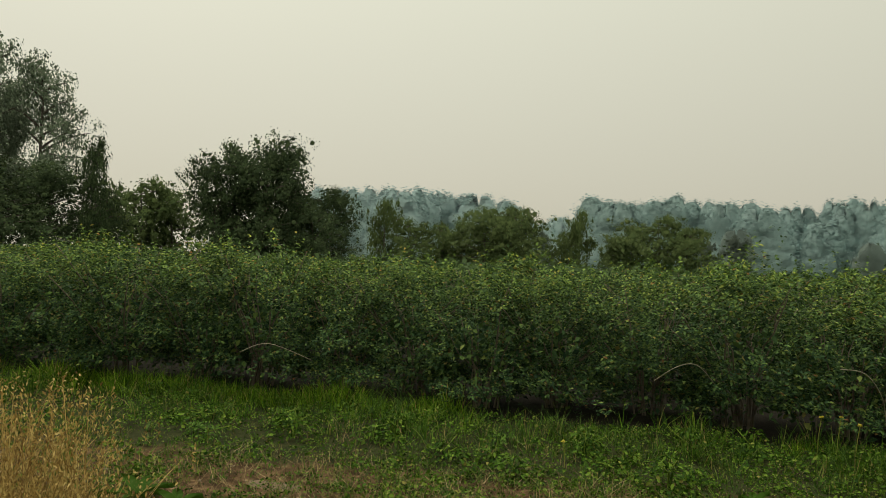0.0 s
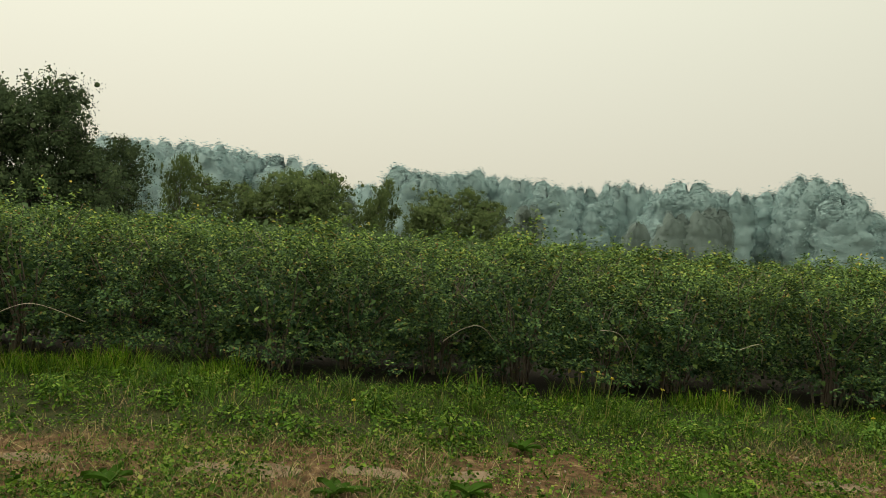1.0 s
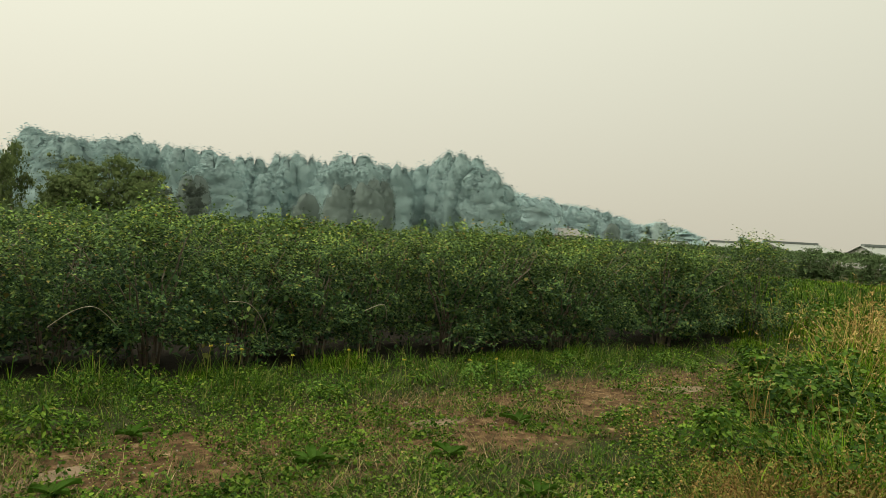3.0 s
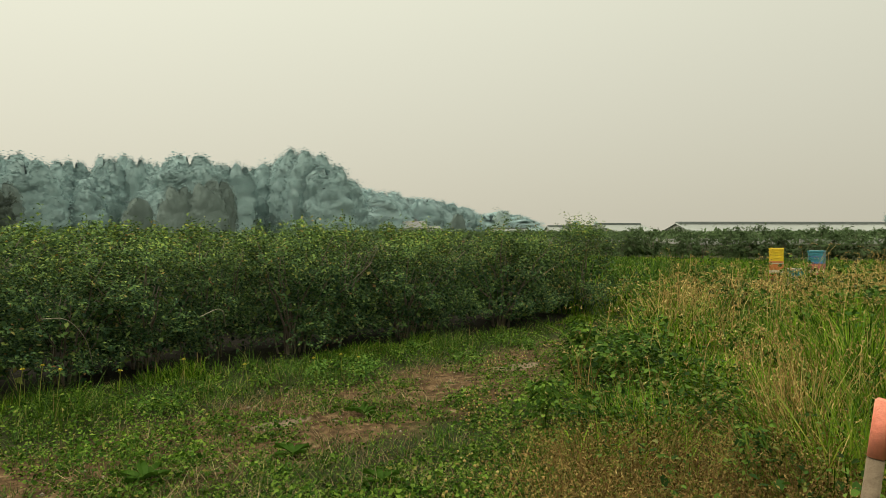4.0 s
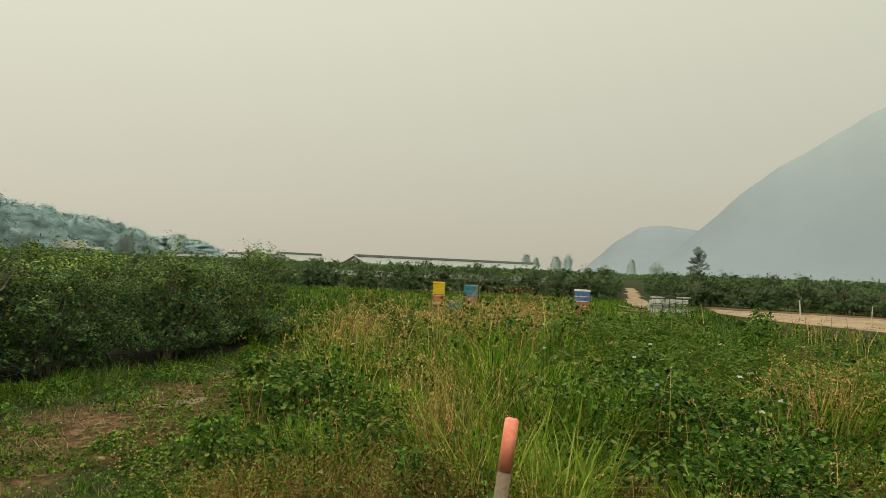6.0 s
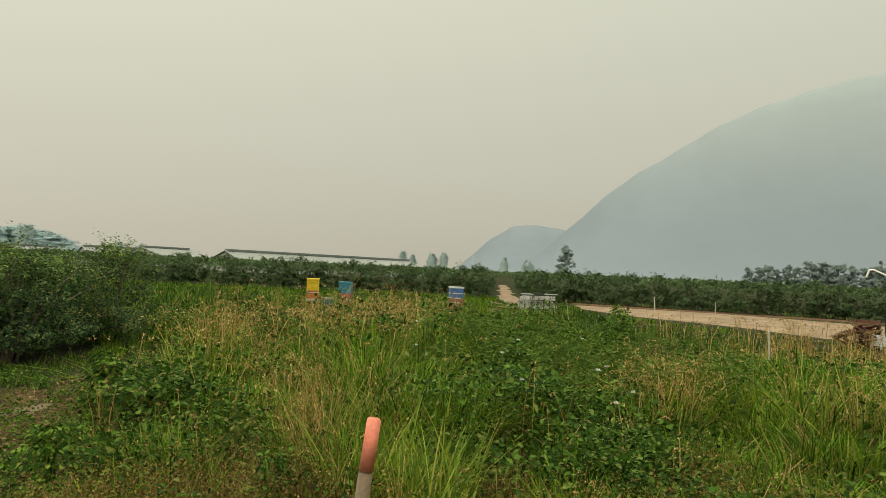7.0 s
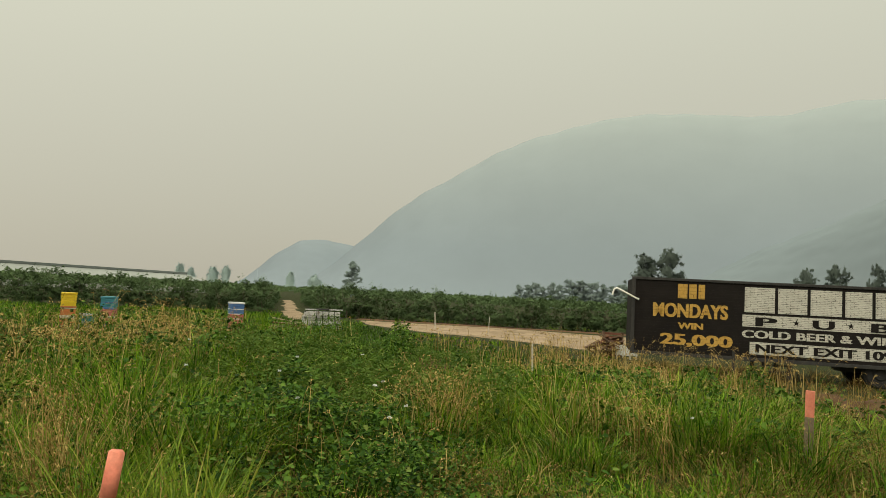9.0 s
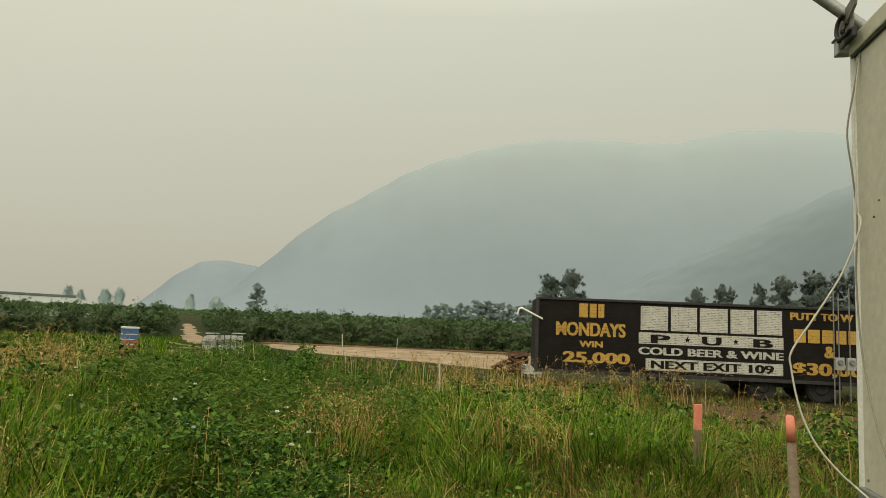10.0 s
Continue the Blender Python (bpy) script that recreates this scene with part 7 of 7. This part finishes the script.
def weed_plant(name, x, y, h, rad, n, leaf, mat, label, category="weed"):
    """A leafy upright weed."""
    r_ = np.random.default_rng(int(abs(x * 71 + y * 29)) + 3)
    st = [tube(np.array([[0, 0, -0.05], [r_.normal(0, 0.1) * rad, r_.normal(0, 0.1) * rad, h * 0.5], [r_.normal(0, 0.5) * rad, r_.normal(0, 0.5) * rad, h * r_.uniform(0.8, 1.0)]]), [0.008, 0.006, 0.003], 4) for _ in range(5)]
    z = r_.uniform(0.1, 1.0, n)
    a = r_.uniform(0, 6.283, n)
    rr = rad * (1.05 - 0.7 * z) * np.sqrt(r_.uniform(0.05, 1, n))
    c = np.stack([np.cos(a) * rr, np.sin(a) * rr, z * h], 1)
    w = np.stack([np.cos(a), np.sin(a), np.full(n, 0.25)], 1) + r_.normal(0, 0.4, (n, 3))
    ob = empty(name, pose(x, y, float(ground_z(x, y)), 0, 0, 0), label, category)
    part("stem", mesh_np("stem", *join(st), M_CLOVER), ob)
    part("leaf_mass", mesh_np("leaf_mass", *ovate(c, w, leaf, leaf * 0.62, r_, unit(np.array([0, 0, 1.0]) + 0.5 * unit(w) + r_.normal(0, 0.35, (n, 3)))), mat), ob)["kind"] = "stuff"
    return ob


for k, (xx, yy, hh, rr, ll) in enumerate(((7.6, 2.55, 0.55, 0.25, 0.07), (8.3, 2.9, 0.5, 0.3, 0.06), (5.5, 2.0, 0.40, 0.30, 0.05), (13.5, -4.3, 1.0, 0.6, 0.07), (15.0, -4.9, 1.1, 0.6, 0.07), (16.5, -5.4, 1.2, 0.6, 0.07), (12.2, -3.2, 0.8, 0.6, 0.06), (4.7, 0.3, 0.5, 0.22, 0.035), (18.5, -6.0, 1.3, 0.5, 0.08), (14.0, -2.6, 0.9, 0.7, 0.06), (5.4, -8.2, 0.8, 0.5, 0.08), (9.8, -8.6, 0.8, 0.6, 0.08), (13.5, -13.5, 0.9, 0.6, 0.08), (12.0, -12.0, 0.8, 0.6, 0.08))):
    weed_plant("leafy_weed", xx, yy, hh, rr, 420, ll, (M_CLOVER, M_BRAMBLE)[k % 2], "upright leafy green weed standing in the grass")
for k, (xx, yy) in enumerate(((3.3, 5.85), (3.6, 5.7), (1.25, 5.75), (4.5, 5.2), (0.6, 5.2), (2.2, 6.0), (5.2, 5.0), (6.0, 4.7), (2.8, 6.1), (4.0, 5.6), (-0.4, 6.4), (-1.3, 6.2), (0.1, 5.7), (7.0, 4.6), (1.7, 5.0), (-2.2, 6.7))):
    weed_plant("lane_weed", xx, yy, 0.13 + 0.06 * (k % 3), 0.25, 150, 0.04, M_CLOVER, "low bright green leafy weed at the lane edge")


gl = np.random.default_rng(77)
for k in range(46):
    xx = gl.uniform(-3.5, 9.0)
    yy = float(row_y(xx)) - gl.choice([0.35, 0.7, 1.1, 1.5]) - gl.uniform(0, 0.35)
    weed_plant("lane_weed", xx, yy, gl.uniform(0.07, 0.20), gl.uniform(0.10, 0.28), 120, gl.uniform(0.026, 0.046), (M_CLOVER, M_LANEWEED)[k % 2], "low bright green leafy weed at the lane edge")


def rosette(x, y, size, label="broad flat leaved dock rosette on the lane"):
    """Large single leaves fanned from one root."""
    ob = empty("dock_rosette", pose(x, y, float(ground_z(x, y)) + 0.01, 0, 0, x * 57), label, "weed", "dock rosettes")
    for k in range(7):
        bm = bmesh.new()
        L, W = size * (0.8 + 0.06 * k), size * 0.42
        rows_ = []
        for i in range(5):
            s = i / 4
            wv = W * math.sin(math.pi * min(0.97, s * 0.9 + 0.08)) * 0.5
            z = 0.02 + L * (0.5 * s - 0.42 * s * s)
            rows_.append([bm.verts.new((L * s, -wv, z + 0.02 * s)), bm.verts.new((L * s, 0, z - 0.012)), bm.verts.new((L * s, wv, z + 0.02 * s))])
        for i in range(4):
            for j in range(2):
                bm.faces.new((rows_[i][j], rows_[i + 1][j], rows_[i + 1][j + 1], rows_[i][j + 1]))
        bmesh.ops.transform(bm, matrix=pose(0, 0, 0, 0, -8 * (k % 3), k * 51.4), verts=bm.verts)
        me = bm_mesh("leaf", bm, M_CLOVER)
        part("leaf", me, ob)


for xx, yy, ss in ((-1.9, 4.45, 0.22), (-1.6, 4.3, 0.18), (0.7, 4.0, 0.17), (-0.6, 4.3, 0.16), (1.5, 3.9, 0.15), (2.2, 4.7, 0.14), (3.0, 3.6, 0.16), (3.9, 3.2, 0.14), (5.0, 3.5, 0.16), (4.1, 0.15, 0.22), (4.6, -0.35, 0.2), (5.2, 1.6, 0.2), (3.8, 2.3, 0.13)):
    rosette(xx, yy, ss)


def flower(name, x, y, h, r, mat, label, petals=10, group="flowers"):
    ob = empty(name, pose(x, y, float(ground_z(x, y)), 0, 0, x * 91), label, "flower", group)
    rod("stalk", curved([(0, 0, -0.02), (0.01, 0.0, h * 0.5), (0.03, 0.01, h)], 4), 0.003, M_GRASS, ob)
    r_ = np.random.default_rng(int(abs(x * 97)) + 5)
    a = np.linspace(0, 6.283, petals, endpoint=False)
    c = np.tile(np.array([[0.03, 0.01, h]]), (petals * 2, 1))
    w = np.concatenate([np.stack([np.cos(a), np.sin(a), 0.25 + 0 * a], 1), np.stack([np.cos(a + 0.2) * 0.6, np.sin(a + 0.2) * 0.6, 0.6 + 0 * a], 1)])
    part("petals", mesh_np("petals", *leaves(c, w, r, r * 0.6, r_, 0.1), mat), ob)


for xx, yy, hh in ((3.28, 5.9, 0.42), (3.42, 5.85, 0.43), (3.52, 5.75, 0.38), (1.04, 5.5, 0.2), (4.49, 5.3, 0.36), (5.0, 5.0, 0.26), (5.94, 4.6, 0.26), (5.7, 4.75, 0.24), (6.1, 4.5, 0.22), (4.0, 5.6, 0.32)):
    flower("dandelion", xx, yy, hh, 0.022, M_YELLOW_FLOWER, "yellow dandelion-like flower on a thin stalk", 12, "yellow flowers")
for xx, yy, zz in ((6.45, -2.39, 0.62), (6.3, -2.2, 0.55), (6.15, -5.29, 0.55), (12.78, -1.19, 0.75), (9.2, -0.58, 0.62), (8.0, -2.66, 0.62), (7.8, -2.5, 0.6), (8.6, -1.6, 0.62), (10.4, -2.0, 0.66), (11.0, -3.1, 0.66), (6.9, -1.5, 0.6), (12.0, -0.6, 0.75)):
    flower("bindweed_flower", xx, yy, zz, 0.030, M_PETAL, "white trumpet flower climbing in the brambles", 7, "white flowers")

# bare arching canes at the front of the row
for k, pts in enumerate(([(2.75, 6.75, 0.5), (2.5, 6.6, 0.72), (2.3, 6.6, 0.70), (2.1, 6.65, 0.55)], [(4.2, 6.4, 0.25), (4.0, 6.15, 0.55), (3.75, 6.0, 0.78), (3.5, 5.95, 0.82)], [(5.6, 6.1, 0.5), (5.3, 5.8, 0.75), (5.0, 5.75, 0.7)], [(-1.4, 7.5, 0.5), (-1.8, 7.2, 0.7), (-2.1, 7.2, 0.6)])):
    tw = empty("bare_cane", pose(0, 0, 0), "pale leafless cane arching out of the bushes", "branch", "bare canes")
    rod("cane", curved(pts, 6), 0.0035, M_TWIG, tw, "", 6)
